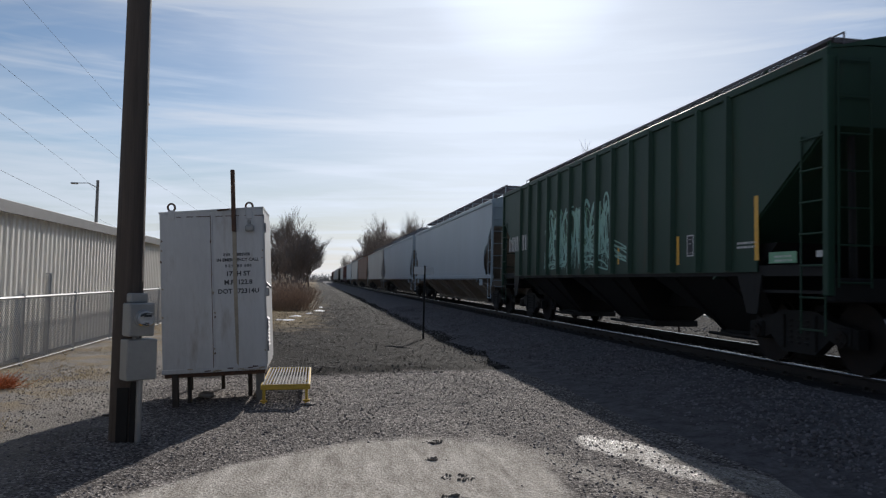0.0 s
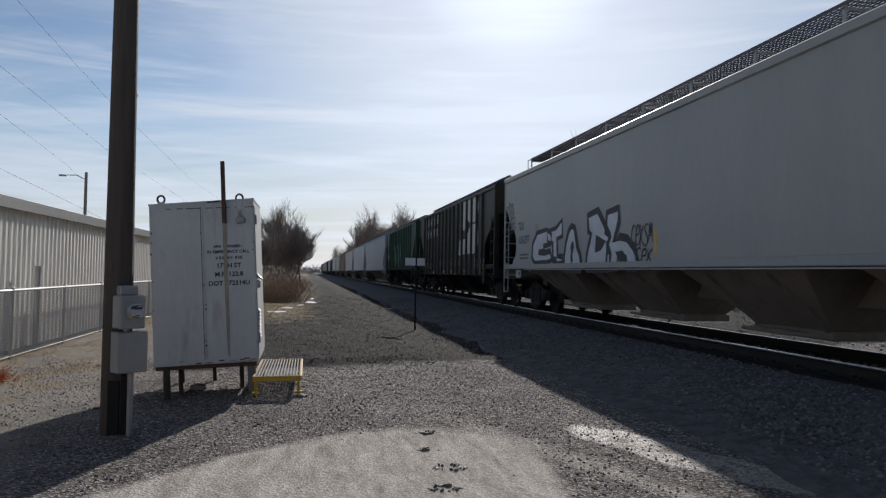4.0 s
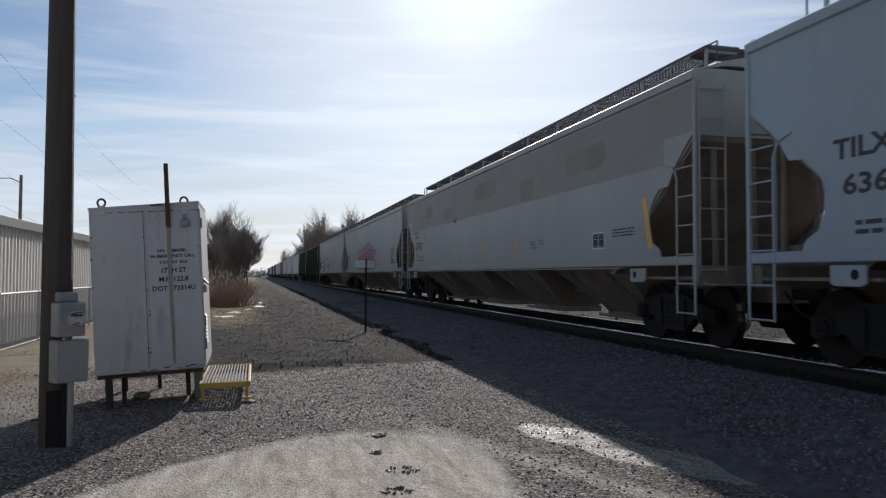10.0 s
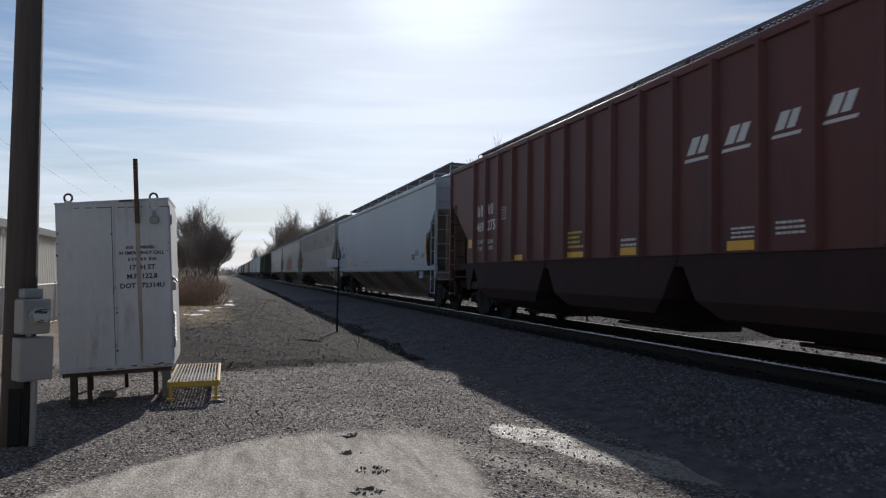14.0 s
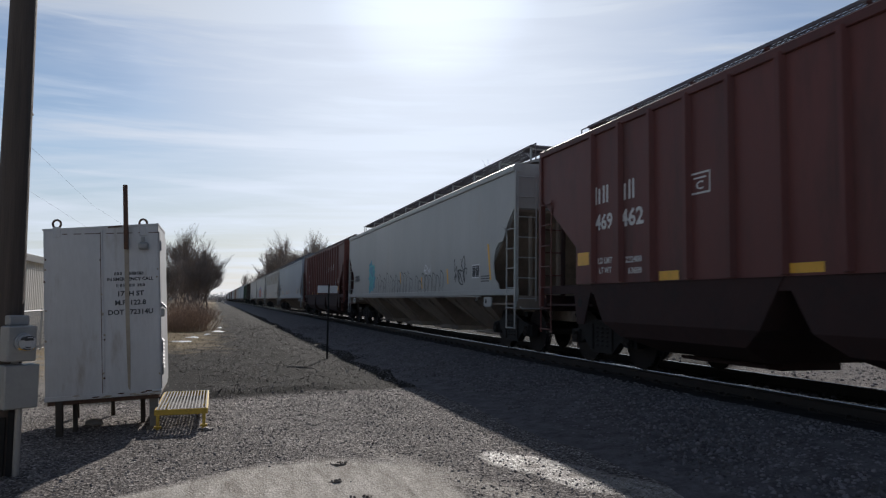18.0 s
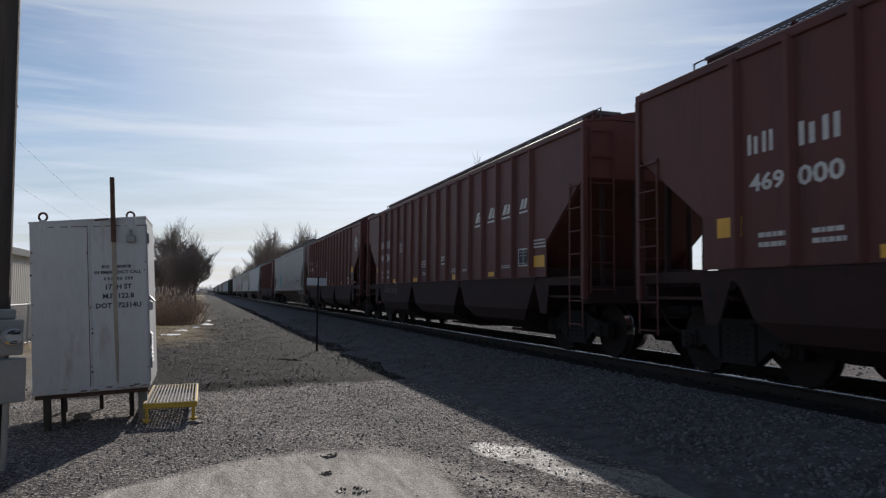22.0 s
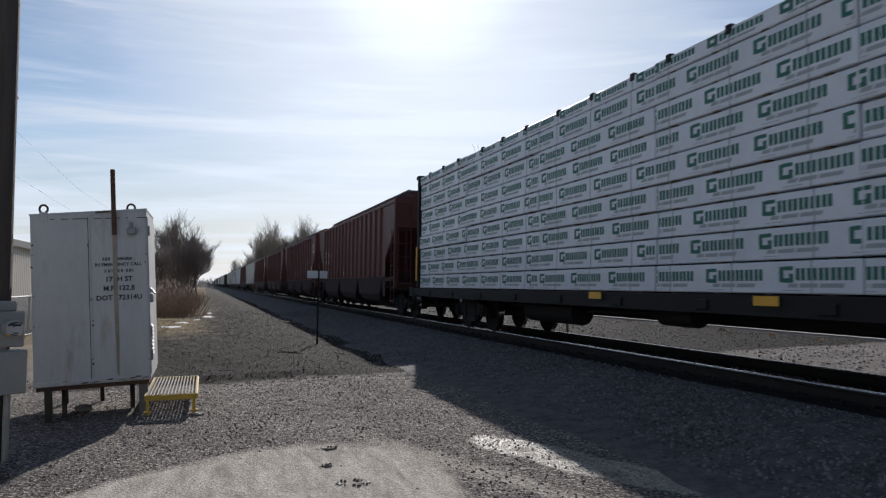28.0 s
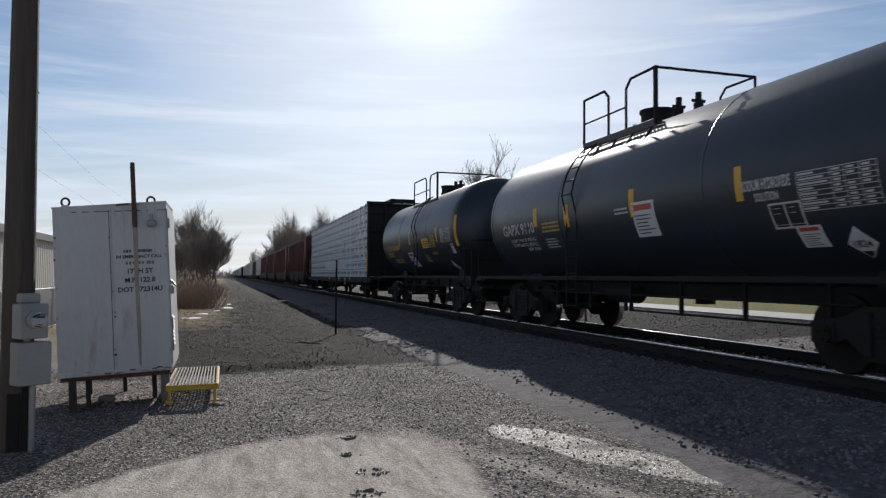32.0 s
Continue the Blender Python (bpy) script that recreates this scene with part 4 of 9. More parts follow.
TRAIN["green"] = run(ribbed_hopper(15.35, M["green"], "dark green ribbed hopper car with a pale sprayed tag", M["black"], M["galv"], 1.3), 23.0, 15.35)
TRAIN["bn"] = run(ribbed_hopper(16.2, M["dgreen"], "blackish-green ribbed hopper car with a large white emblem", M["black"], M["galv"], 1.0), 6.1, 16.2)
LC = 22.15
TRAIN["cb"] = run(centerbeam(LC), -210.2, LC)
TRAIN["tank1"] = run(tank_car(10.8, 1.45, 2.52, -0.1, 1.5, 4.1, 1.66, -0.55, "glossy black tank car with yellow lettering and railed top platform"), -234.35, 10.8)
TRAIN["tank2"] = run(tank_car(12.95, 1.45, 2.40, 0.75, 1.215, 4.85, 0.93, 1.615, "glossy black tank car with white lettering and railed top platform"), -246.95, 12.95)
# cars ahead, already far down the line
lead = 24.6
brown_car = None
for i, kind in enumerate(("p", "p", "w", "b", "w", "p", "r", "w", "d", "w", "p", "w", "r", "d")):
    L = LR if kind in "rd" else LW
    src = {"p": pale_car, "w": white_car, "r": red_car, "d": TRAIN["bn"]}.get(kind)
    if kind == "b":
        brown_car = smooth_hopper(LW, M["brown"], "rust-brown smooth-sided covered hopper", M["grime"], M["galv"])
        src = brown_car
    car = src if kind == "b" else copy_thing(src, pose(0, 0, 0))
    lead += L
    run(car, lead, L)
    lead += 1.45


# ---- paint, stencils and film on the car sides ----
def ribbon(bm, pts, w, z=0.0):
    """A flat stroke along a line of (u, v) points."""
    left, right = [], []
    n = len(pts)
    for i, p in enumerate(pts):
        a, c = pts[max(i - 1, 0)], pts[min(i + 1, n - 1)]
        d = Vector((c[0] - a[0], c[1] - a[1]))
        d = d.normalized() if d.length > 1e-6 else Vector((1, 0))
        ww = w * (0.75 + 0.5 * math.sin(math.pi * i / max(n - 1, 1)))
        left.append(bm.verts.new((p[0] - d.y * ww / 2, p[1] + d.x * ww / 2, z)))
        right.append(bm.verts.new((p[0] + d.y * ww / 2, p[1] - d.x * ww / 2, z)))
    for i in range(n - 1):
        f = bm.faces.new((right[i], right[i + 1], left[i + 1], left[i]))
        f.normal_update()
        if f.normal.z < 0:
            f.normal_flip()


def curl(rnd, x0, y0, x1, y1, turns):
    """A looping hand-drawn line inside a box."""
    key = [(rnd.uniform(x0, x1), rnd.uniform(y0, y1)) for _ in range(turns)]
    out = []
    for i in range(1, len(key) - 2):
        p0, p1, p2, p3 = key[i - 1], key[i], key[i + 1], key[i + 2]
        for k in range(7):
            t = k / 7
            out.append(tuple(0.5 * (2 * b + (c - a) * t + (2 * a - 5 * b + 4 * c - d) * t * t + (3 * b - a - 3 * c + d) * t ** 3) for a, b, c, d in zip(p0, p1, p2, p3)))
    return out


def flat_poly(bm, pts, z=0.0):
    f = bm.faces.new([bm.verts.new((p[0], p[1], z)) for p in pts])
    f.normal_update()
    if f.normal.z < 0:
        f.normal_flip()


def quad(bm, u0, v0, u1, v1, z=0.0):
    n = max(1, int(abs(v1 - v0) / 0.08))
    for i in range(n):
        flat_poly(bm, [(u0, v0 + (v1 - v0) * i / n), (u1, v0 + (v1 - v0) * i / n), (u1, v0 + (v1 - v0) * (i + 1) / n), (u0, v0 + (v1 - v0) * (i + 1) / n)], z)


def ragged(rnd, w, h, n, amount):
    """An uneven outline that roughly fills a box."""
    out = []
    for i in range(n):
        a = 2 * math.pi * i / n
        c, s = math.cos(a), math.sin(a)
        k = 1 / max(abs(c), abs(s)) ** 0.75
        r = k * rnd.uniform(1 - amount, 1)
        out.append((w / 2 + w / 2 * c * r, h / 2 + h / 2 * s * r))
    return out


STROKES = {"B": [[(0.12, 0.05), (0.12, 0.95)], [(0.12, 0.92), (0.62, 0.9), (0.78, 0.75), (0.62, 0.56), (0.2, 0.5)], [(0.2, 0.5), (0.7, 0.48), (0.86, 0.28), (0.66, 0.08), (0.12, 0.08)]],
           "U": [[(0.14, 0.95), (0.14, 0.3), (0.3, 0.1), (0.7, 0.1), (0.86, 0.3), (0.86, 0.95)]], "T": [[(0.04, 0.86), (0.96, 0.9)], [(0.5, 0.9), (0.5, 0.04)]],
           "C": [[(0.92, 0.84), (0.3, 0.9), (0.12, 0.7), (0.12, 0.3), (0.3, 0.1), (0.92, 0.14)]], "H": [[(0.14, 0.02), (0.14, 0.95)], [(0.86, 0.02), (0.86, 0.98)], [(0.14, 0.5), (0.86, 0.5)]]}
FORMS = {1: [(0.95, 0.8), (0.75, 0.95), (0.3, 0.9), (0.08, 0.6), (0.05, 0.2), (0.2, 0.02), (0.8, 0.03), (1.0, 0.12), (0.9, 0.35), (0.6, 0.3), (0.6, 0.5), (0.95, 0.55)],
         2: [(0.0, 0.78), (0.55, 0.82), (0.9, 0.98), (0.92, 0.62), (0.62, 0.58), (0.66, 0.2), (0.95, 0.18), (0.95, 0.03), (0.4, 0.02), (0.36, 0.5), (0.05, 0.52)],
         3: [(0.0, 0.02), (0.04, 0.35), (0.14, 0.66), (0.30, 0.90), (0.46, 0.99), (0.62, 0.95), (0.72, 0.75), (0.80, 0.52), (0.95, 0.36), (1.0, 0.18), (1.0, 0.02)],
         4: [(0.0, 0.02), (0.03, 0.28), (0.16, 0.52), (0.22, 0.62), (0.10, 0.66), (0.06, 0.94), (0.50, 1.0), (0.98, 0.56), (0.88, 0.44), (1.0, 0.26), (0.98, 0.02)],
         5: [(0.02, 0.02), (0.06, 0.40), (0.16, 0.55), (0.0, 0.62), (0.04, 0.96), (0.40, 1.0), (0.42, 0.78), (0.26, 0.46), (0.44, 0.54), (0.66, 0.50), (0.86, 0.34), (1.0, 0.04), (0.66, 0.02), (0.62, 0.20), (0.40, 0.26), (0.36, 0.02)]}
HOLES = {1: [(0.38, 0.42), (0.62, 0.44), (0.80, 0.34), (0.60, 0.24), (0.36, 0.26)], 2: [(0.42, 0.06), (0.62, 0.05), (0.60, 0.18), (0.44, 0.2)], 3: [(0.46, 0.62), (0.56, 0.66), (0.62, 0.52), (0.52, 0.36), (0.56, 0.22), (0.46, 0.16), (0.40, 0.30), (0.44, 0.44), (0.40, 0.52)],
         4: [(0.38, 0.30), (0.64, 0.34), (0.84, 0.48), (0.42, 0.60)], 5: [(0.30, 0.30), (0.52, 0.32), (0.66, 0.20), (0.50, 0.08), (0.40, 0.20)]}
WORDS = {}


SPRAY_LINES = {"ZENK": ([(0, 0.92), (0.13, 0.95), (0.06, 0.30), (0.04, 0.2), (0.19, 0.22)], [(0.35, 0.88), (0.25, 0.86), (0.24, 0.15), (0.36, 0.2)], [(0.25, 0.52), (0.34, 0.55)], [(0.41, 0.08), (0.43, 0.8), (0.53, 0.12), (0.55, 0.92)],
                    [(0.60, 0.95), (0.61, 0.08)], [(0.72, 0.92), (0.62, 0.5), (0.80, 0.0)], [(0.90, 1.0), (0.90, 0.2)], [(0.90, 0.6), (0.84, 0.32)], [(0.90, 0.6), (0.96, 0.32)])}


def paint(key, kind, ink, u0, v0, u1, v1, extra=None):
    """One mark on the near side of a car, in the box from (u0, v0) to (u1, v1): u runs from the leading end, v up from the rail, or round the shell of a tank."""
    car = TRAIN[key]
    w, h = abs(u1 - u0), abs(v1 - v0)
    rnd = random.Random(int(u0 * 97 + v0 * 131 + w * 17))
    jobs = []          # (name, bmesh or mesh, material, height over the sheet)
    bm = bm_new()
    if kind in ("fill", "sheet"):
        if ink == "yellow" and h > w and key not in TANKS:
            d = min(w, max(0.4 * w, 0.10))
            flat_poly(bm, [(w - d, 0), (w, 0), (d, h), (0, h)])
        else:
            quad(bm, 0, 0, w, h)
        jobs.append(("reflector" if ink == "yellow" else "label_plate", bm, M[ink], 0.004))
        if kind == "sheet":
            b2 = bm_new()
            quad(b2, 0.1 * w, 0.76 * h, 0.9 * w, 0.92 * h)
            jobs.append(("label_heading", b2, M["redink"], 0.007))
            b2 = bm_new()
            for k in range(6):
                quad(b2, 0.12 * w, (0.1 + 0.1 * k) * h, (0.6 + 0.28 * rnd.random()) * w, (0.13 + 0.1 * k) * h)
            jobs.append(("label_text", b2, M["dletter"], 0.007))
    elif kind == "fillb":
        flat_poly(bm, ragged(rnd, w, h, 30, 0.45))
        jobs.append(("spray_paint", bm, M[ink], 0.004))
        b2 = bm_new()
        for k in range(4):
            ribbon(b2, curl(rnd, 0.1 * w, 0.1 * h, 0.9 * w, 0.9 * h, 8), 0.05)
        jobs.append(("spray_line", b2, M["g_sky" if ink == "g_violet" else "g_teal"], 0.007))
    elif kind == "bars":
        n = extra
        for k in range(n):
            y, x = h * (n - 1 - k) / n, 0.0
            stop = w * (rnd.uniform(0.72, 1.0) if n > 3 else 1.0)
            while x < stop * 0.96:
                d = min(max(w * rnd.uniform(0.10, 0.26), 0.5 * h / n), stop - x)
                quad(bm, x, y, x + d, y + h / n * 0.50)
                x += d + max(0.035 * w, 0.012)
        jobs.append(("stencil_line", bm, M[ink], 0.004))
    elif kind == "ring":
        # a mark that is not lettered: plain upright bars, one pair to a character
        p = w / extra
        for k in range(extra):
            a = k * p
            quad(bm, a + 0.08 * p, 0, a + 0.32 * p, h)
            quad(bm, a + 0.52 * p, 0, a + 0.76 * p, h * (1.0 if k % 3 else 0.86))
        jobs.append(("stencil_mark", bm, M[ink], 0.004))
    elif kind == "text":
        me = WORDS[(extra, ink)].copy()
        xs = [v.co.x for v in me.vertices]
        ys = [v.co.y for v in me.vertices]
        x0, y0 = min(xs), min(ys)
        sx, sy = w / (max(xs) - x0), h / (max(ys) - y0)
        for v in me.vertices:
            v.co = ((v.co.x - x0) * sx, (v.co.y - y0) * sy, v.co.z)
        bm.free()
        jobs.append(("lettering", me, M[ink], 0.004))
    elif kind == "faded":
        # older, faded paint above a stepped edge where the lower side was painted over
        n = 40
        low = [(w * i / n, 0.012 * h * rnd.uniform(0, 1)) for i in range(n + 1)]
        for (a, c), (b, d) in zip(low, low[1:]):
            flat_poly(bm, [(a, c), (b, d), (b, h), (a, h)])
        if w > 3:
            b2 = bm_new()
            for x0, x1, y0, y1 in ((0.12, 0.19, 0.30, 0.72), (0.27, 0.33, 0.12, 0.45), (0.46, 0.57, 0.35, 0.80), (0.66, 0.71, 0.02, 0.5), (0.80, 0.90, 0.25, 0.7)):
                flat_poly(b2, [(w * (x0 + (x1 - x0) * a), h * (y0 + (y1 - y0) * b)) for a, b in ragged(rnd, 1, 1, 16, 0.12)])
            jobs.append(("rust_tint", b2, M["faded2"], 0.0045))
        jobs.append(("faded_paint", bm, M[ink], 0.003))
    elif kind == "plate":
        s = max(0.06 * w, 0.012)
        for a, b, c, d in ((0, 0, w, s), (0, h - s, w, h), (0, s, s, h - s), (w - s, s, w, h - s), (0.2 * w, 0.70 * h, 0.8 * w, 0.78 * h)):
            quad(bm, a, b, c, d)
        jobs.append(("stencil_frame", bm, M[ink], 0.004))
        me = WORDS[("C", ink)].copy()
        xs, ys = [v.co.x for v in me.vertices], [v.co.y for v in me.vertices]
        for v in me.vertices:
            v.co = (0.32 * w + (v.co.x - min(xs)) * 0.36 * w / (max(xs) - min(xs)), 0.2 * h + (v.co.y - min(ys)) * 0.4 * h / (max(ys) - min(ys)), v.co.z)
        jobs.append(("lettering", me, M[ink], 0.004))
    elif kind in ("frame", "cots"):
        s = max(0.05 * w, 0.012)
        for a, b, c, d in ((0, 0, w, s), (0, h - s, w, h), (0, s, s, h - s), (w - s, s, w, h - s), (w / 2 - s / 2, s, w / 2 + s / 2, h - s)):
            quad(bm, a, b, c, d)
        if kind == "cots":
            for k in (2, 3):
                quad(bm, 0.14 * w, (0.18 + 0.2 * k) * h, 0.34 * w, (0.205 + 0.2 * k) * h)
                quad(bm, 0.62 * w, (0.18 + 0.2 * k) * h, 0.80 * w, (0.205 + 0.2 * k) * h)
            quad(bm, s, 0.15 * h, w - s, 0.17 * h)
            b2 = bm_new()
            quad(b2, 0, 0, w, h)
            jobs.append(("stencil_panel", b2, M["g_black"], 0.003))
        jobs.append(("stencil_frame", bm, M[ink], 0.006))
    elif kind == "strokes":
        for line in SPRAY_LINES[extra]:
            ribbon(bm, [(a * w, c * h) for a, c in line], 0.022)
        ribbon(bm, [(w * 0.90 + 0.10 * w * math.cos(k * 0.3), h * 0.6 + 0.10 * w * math.sin(k * 0.3)) for k in range(22)], 0.022)
        jobs.append(("spray_tag", bm, M[ink], 0.005))
    elif kind == "scrib":
        wd = max(0.028, min(w, h) * 0.035)
        n = max(1, extra // 3)
        for k in range(n):
            a = w * k / n
            ribbon(bm, curl(rnd, a, 0.02 * h, a + w / n * 1.3, 0.98 * h, 9 + extra % 5), wd)
        jobs.append(("spray_tag", bm, M[ink], 0.005))
    elif kind == "tag":
        # quick sprayed characters, drawn with one thick stroke each
        loops = ([(0.9, 0.85), (0.5, 1.0), (0.1, 0.7), (0.05, 0.3), (0.4, 0.0), (0.9, 0.2)], [(0.1, 0.5), (0.7, 0.55), (0.8, 0.85), (0.45, 0.95), (0.12, 0.6), (0.2, 0.15), (0.6, 0.05), (0.95, 0.25)],
                 [(0.15, 1.0), (0.2, 0.0), (0.25, 0.5), (0.85, 0.95), (0.35, 0.5), (0.95, 0.0)], [(0.95, 0.9), (0.5, 1.0), (0.2, 0.75), (0.6, 0.5), (0.9, 0.25), (0.5, 0.0), (0.05, 0.15)], [(0.1, 0.1), (0.3, 0.95), (0.5, 0.3), (0.7, 0.95), (0.95, 0.05)])
        p = w / extra
        for k in range(extra):
            key_pts = loops[k % 5]
            pts = []
            for i in range(len(key_pts) - 1):
                a, b, c, d = (key_pts[min(max(i + o, 0), len(key_pts) - 1)] for o in (-1, 0, 1, 2))
                for t in (0.0, 0.25, 0.5, 0.75):
                    pts.append(tuple(0.5 * (2 * q + (r - o) * t + (2 * o - 5 * q + 4 * r - e) * t * t + (3 * q - o - 3 * r + e) * t ** 3) for o, q, r, e in zip(a, b, c, d)))
            pts.append(key_pts[-1])
            lift = rnd.uniform(-0.08, 0.08) * h
            ribbon(bm, [(k * p + x * p * 1.08 + 0.12 * p * y, y * h * 0.92 + lift) for x, y in pts], max(0.022, min(0.13 * h, 0.2 * p)))
        jobs.append(("spray_tag", bm, M[ink], 0.005))
    elif kind == "humps":
        # thin outlined arches in a row
        for k in range(extra):
            a, q = w * k / extra, rnd.uniform(0.6, 1.0)
            ribbon(bm, [(a + w / extra * (0.5 - 0.46 * math.cos(3.14159 * i / 10)) + 0.06 * math.sin(i), h * q * math.sin(3.14159 * i / 10) ** 0.6) for i in range(11)], 0.026)
            if k % 2:
                ribbon(bm, [(a + 0.1, 0.1 * h), (a + 0.16, 0.5 * h * q), (a + 0.24, 0.2 * h), (a + 0.34, 0.45 * h * q)], 0.022)
        jobs.append(("spray_tag", bm, M[ink], 0.005))
    elif kind == "slant":
        # one slanted block with its underline
        flat_poly(bm, [(0.10 * w, 0.30 * h), (0.40 * w, 0.30 * h), (0.62 * w, h), (0.32 * w, h)])
        flat_poly(bm, [(0.48 * w, 0.30 * h), (0.74 * w, 0.30 * h), (0.94 * w, h), (0.70 * w, h)])
        flat_poly(bm, [(0, 0), (0.9 * w, 0.0), (0.95 * w, 0.14 * h), (0.05 * w, 0.14 * h)])
        jobs.append(("emblem_block", bm, M[ink], 0.004))
    elif kind == "circle":
        c = (w / 2, h / 2)
        def ring(r0, r1, n=36):
            for k in range(n):
                a0, a1 = 2 * math.pi * k / n, 2 * math.pi * (k + 1) / n
                flat_poly(bm, [(c[0] + w / 2 * r * math.cos(a), c[1] + h / 2 * r * math.sin(a)) for r, a in ((r0, a0), (r1, a0), (r1, a1), (r0, a1))])
        ring(0.92, 1.0)
        ring(0.56, 0.68)
        for k in range(30):
            a0, a1 = 2 * math.pi * k / 30, 2 * math.pi * (k + 0.55) / 30
            flat_poly(bm, [(c[0] + w / 2 * r * math.cos(a), c[1] + h / 2 * r * math.sin(a)) for r, a in ((0.73, a0), (0.88, a0), (0.88, a1), (0.73, a1))])
        for k in range(4):
            a0, a1 = math.pi / 2 * k + 0.28, math.pi / 2 * k + 1.29
            flat_poly(bm, [(c[0] + w / 2 * r * math.cos(a), c[1] + h / 2 * r * math.sin(a)) for r, a in ((0.14, (a0 + a1) / 2), (0.54, a0), (0.54, (a0 + a1) / 2), (0.54, a1))])
        jobs.append(("round_emblem", bm, M[ink], 0.004))
    elif kind == "emblem":
        for q in ([(0.08, 0.50), (0.10, 0.95), (0.40, 0.98), (0.40, 0.62), (0.30, 0.42)], [(0.40, 0.98), (0.84, 1.0), (0.97, 0.90), (1.0, 0.74), (0.94, 0.60), (0.82, 0.53), (0.62, 0.52), (0.40, 0.62)],
                  [(0.62, 0.50), (0.84, 0.50), (0.97, 0.41), (1.0, 0.20), (0.94, 0.07), (0.80, 0.01), (0.40, 0.02), (0.40, 0.30), (0.52, 0.40)], [(0.0, 0.0), (0.38, 0.02), (0.38, 0.28), (0.03, 0.27)]):
            flat_poly(bm, [(x * w, y * h) for x, y in q])
        jobs.append(("large_emblem", bm, M[ink], 0.004))
    elif kind == "glyph":
        for st in STROKES[extra]:
            ribbon(bm, [(x * w, y * h) for x, y in st], 0.46 * w)
        b2, b3 = bm_new(), bm_new()
        for st in STROKES[extra]:
            ribbon(b2, [(x * w, y * h) for x, y in st], 0.32 * w)
            ribbon(b3, [(x * w, y * h) for x, y in st], 0.20 * w)
        jobs += [("spray_halo", bm, M["g_teal"], 0.004), ("spray_outline", b2, M["g_black"], 0.007), ("spray_letter", b3, M[ink], 0.010)]
    elif kind == "blob":
        f = [(x * w, y * h) for x, y in FORMS[extra]]
        flat_poly(bm, f)
        b2 = bm_new()
        ribbon(b2, f + f[:2], 0.13)
        b3 = bm_new()
        flat_poly(b3, [(x * w, y * h) for x, y in HOLES[extra]])
        jobs += [("spray_letter", bm, M[ink], 0.004), ("spray_outline", b2, M["g_black"], 0.007), ("spray_detail", b3, M["g_black"], 0.007)]
    elif kind == "mass":
        # six swollen letters, orange above and red below, edged in teal, under a dark blue cloud line
        tops = (0.84, 0.90, 0.96, 1.0, 1.06, 0.88)
        rises = [(0.0, 0.74), (0.03, 0.88), (0.10, 0.95), (0.18, 0.91), (0.26, 0.99), (0.36, 1.0), (0.46, 1.08), (0.57, 1.06), (0.62, 1.18), (0.68, 1.10), (0.72, 1.20), (0.76, 1.08), (0.79, 0.80), (0.83, 0.88), (0.88, 1.08), (0.93, 0.94), (0.99, 0.66)]
        low, up, edge, line = bm, bm_new(), bm_new(), bm_new()
        flat_poly(low, [(0.02 * w, 0.0), (0.98 * w, 0.0)] + [(x * w, y * h - 0.06) for x, y in rises[::-1]])
        for k in range(6):
            x0, x1, t = w * (k / 6 - 0.012), w * ((k + 1) / 6 + 0.012), tops[k] * h
            lean = 0.05 * w * (0.3 if k % 2 else -0.2)
            form = [(0.04, 0.0), (0.0, 0.30), (0.10, 0.52), (0.02, 0.74), (0.16, 0.98), (0.55, 1.0), (0.92, 0.94), (0.98, 0.70), (0.84, 0.50), (1.0, 0.28), (0.96, 0.0)] if k % 2 else [(0.0, 0.0), (0.06, 0.35), (0.0, 0.62), (0.14, 0.9), (0.45, 1.0), (0.84, 0.97), (1.0, 0.72), (0.90, 0.42), (1.0, 0.0)]
            pts = [(x0 + (x1 - x0) * a + lean * b, t * b) for a, b in form]
            head = [(x0 + (x1 - x0) * a + lean * b, t * b) for a, b in form if b > 0.66]
            flat_poly(up, head)
            ribbon(edge, pts, 0.034)
            cx = (x0 + x1) / 2
            ribbon(edge, [(cx - 0.16, t * 0.22), (cx - 0.04, t * 0.40), (cx + 0.10, t * 0.36), (cx + 0.14, t * 0.56), (cx + 0.02, t * 0.66)], 0.036)
            ribbon(edge, [(cx + 0.05, t * 0.04), (cx + 0.16, t * 0.16), (cx + 0.02, t * 0.2)], 0.05)
        ribbon(line, [(x * w, y * h + 0.05) for x, y in rises], 0.075)
        puff, loop = bm_new(), bm_new()
        for k, (x, y) in enumerate(rises):
            if k % 2:
                flat_poly(puff, [(x * w - 0.22 + 0.44 * a, y * h + 0.02 + 0.34 * b) for a, b in ragged(rnd, 1, 1, 13, 0.6)])
            elif 1 < k < 15:
                ribbon(loop, [(x * w + 0.13 * math.cos(a / 5 * 3.14), y * h + 0.20 + 0.13 * math.sin(a / 5 * 3.14)) for a in range(11)], 0.036)
        jobs += [("spray_field", low, M[ink], 0.004), ("spray_head", up, M["g_orange"], 0.007), ("spray_edge", edge, M["g_teal"], 0.012), ("spray_outline", line, M["g_blue"], 0.010), ("spray_puff", puff, M["g_violet"], 0.005), ("spray_loop", loop, M["g_orange"], 0.006)]
    elif kind == "table":
        for k in range(9):
            quad(bm, 0, h * k / 8 - 0.004, w, h * k / 8 + 0.004)
        for x in (0, 0.45, 0.62, 0.8, 1.0):
            quad(bm, x * w - 0.004, 0, x * w + 0.004, h)
        for k in range(8):
            quad(bm, 0.02 * w, h * (k + 0.3) / 8, w * rnd.uniform(0.2, 0.42), h * (k + 0.7) / 8)
            for x in (0.48, 0.65, 0.83):
                if rnd.random() < 0.8:
                    quad(bm, x * w, h * (k + 0.3) / 8, (x + 0.09) * w, h * (k + 0.7) / 8)
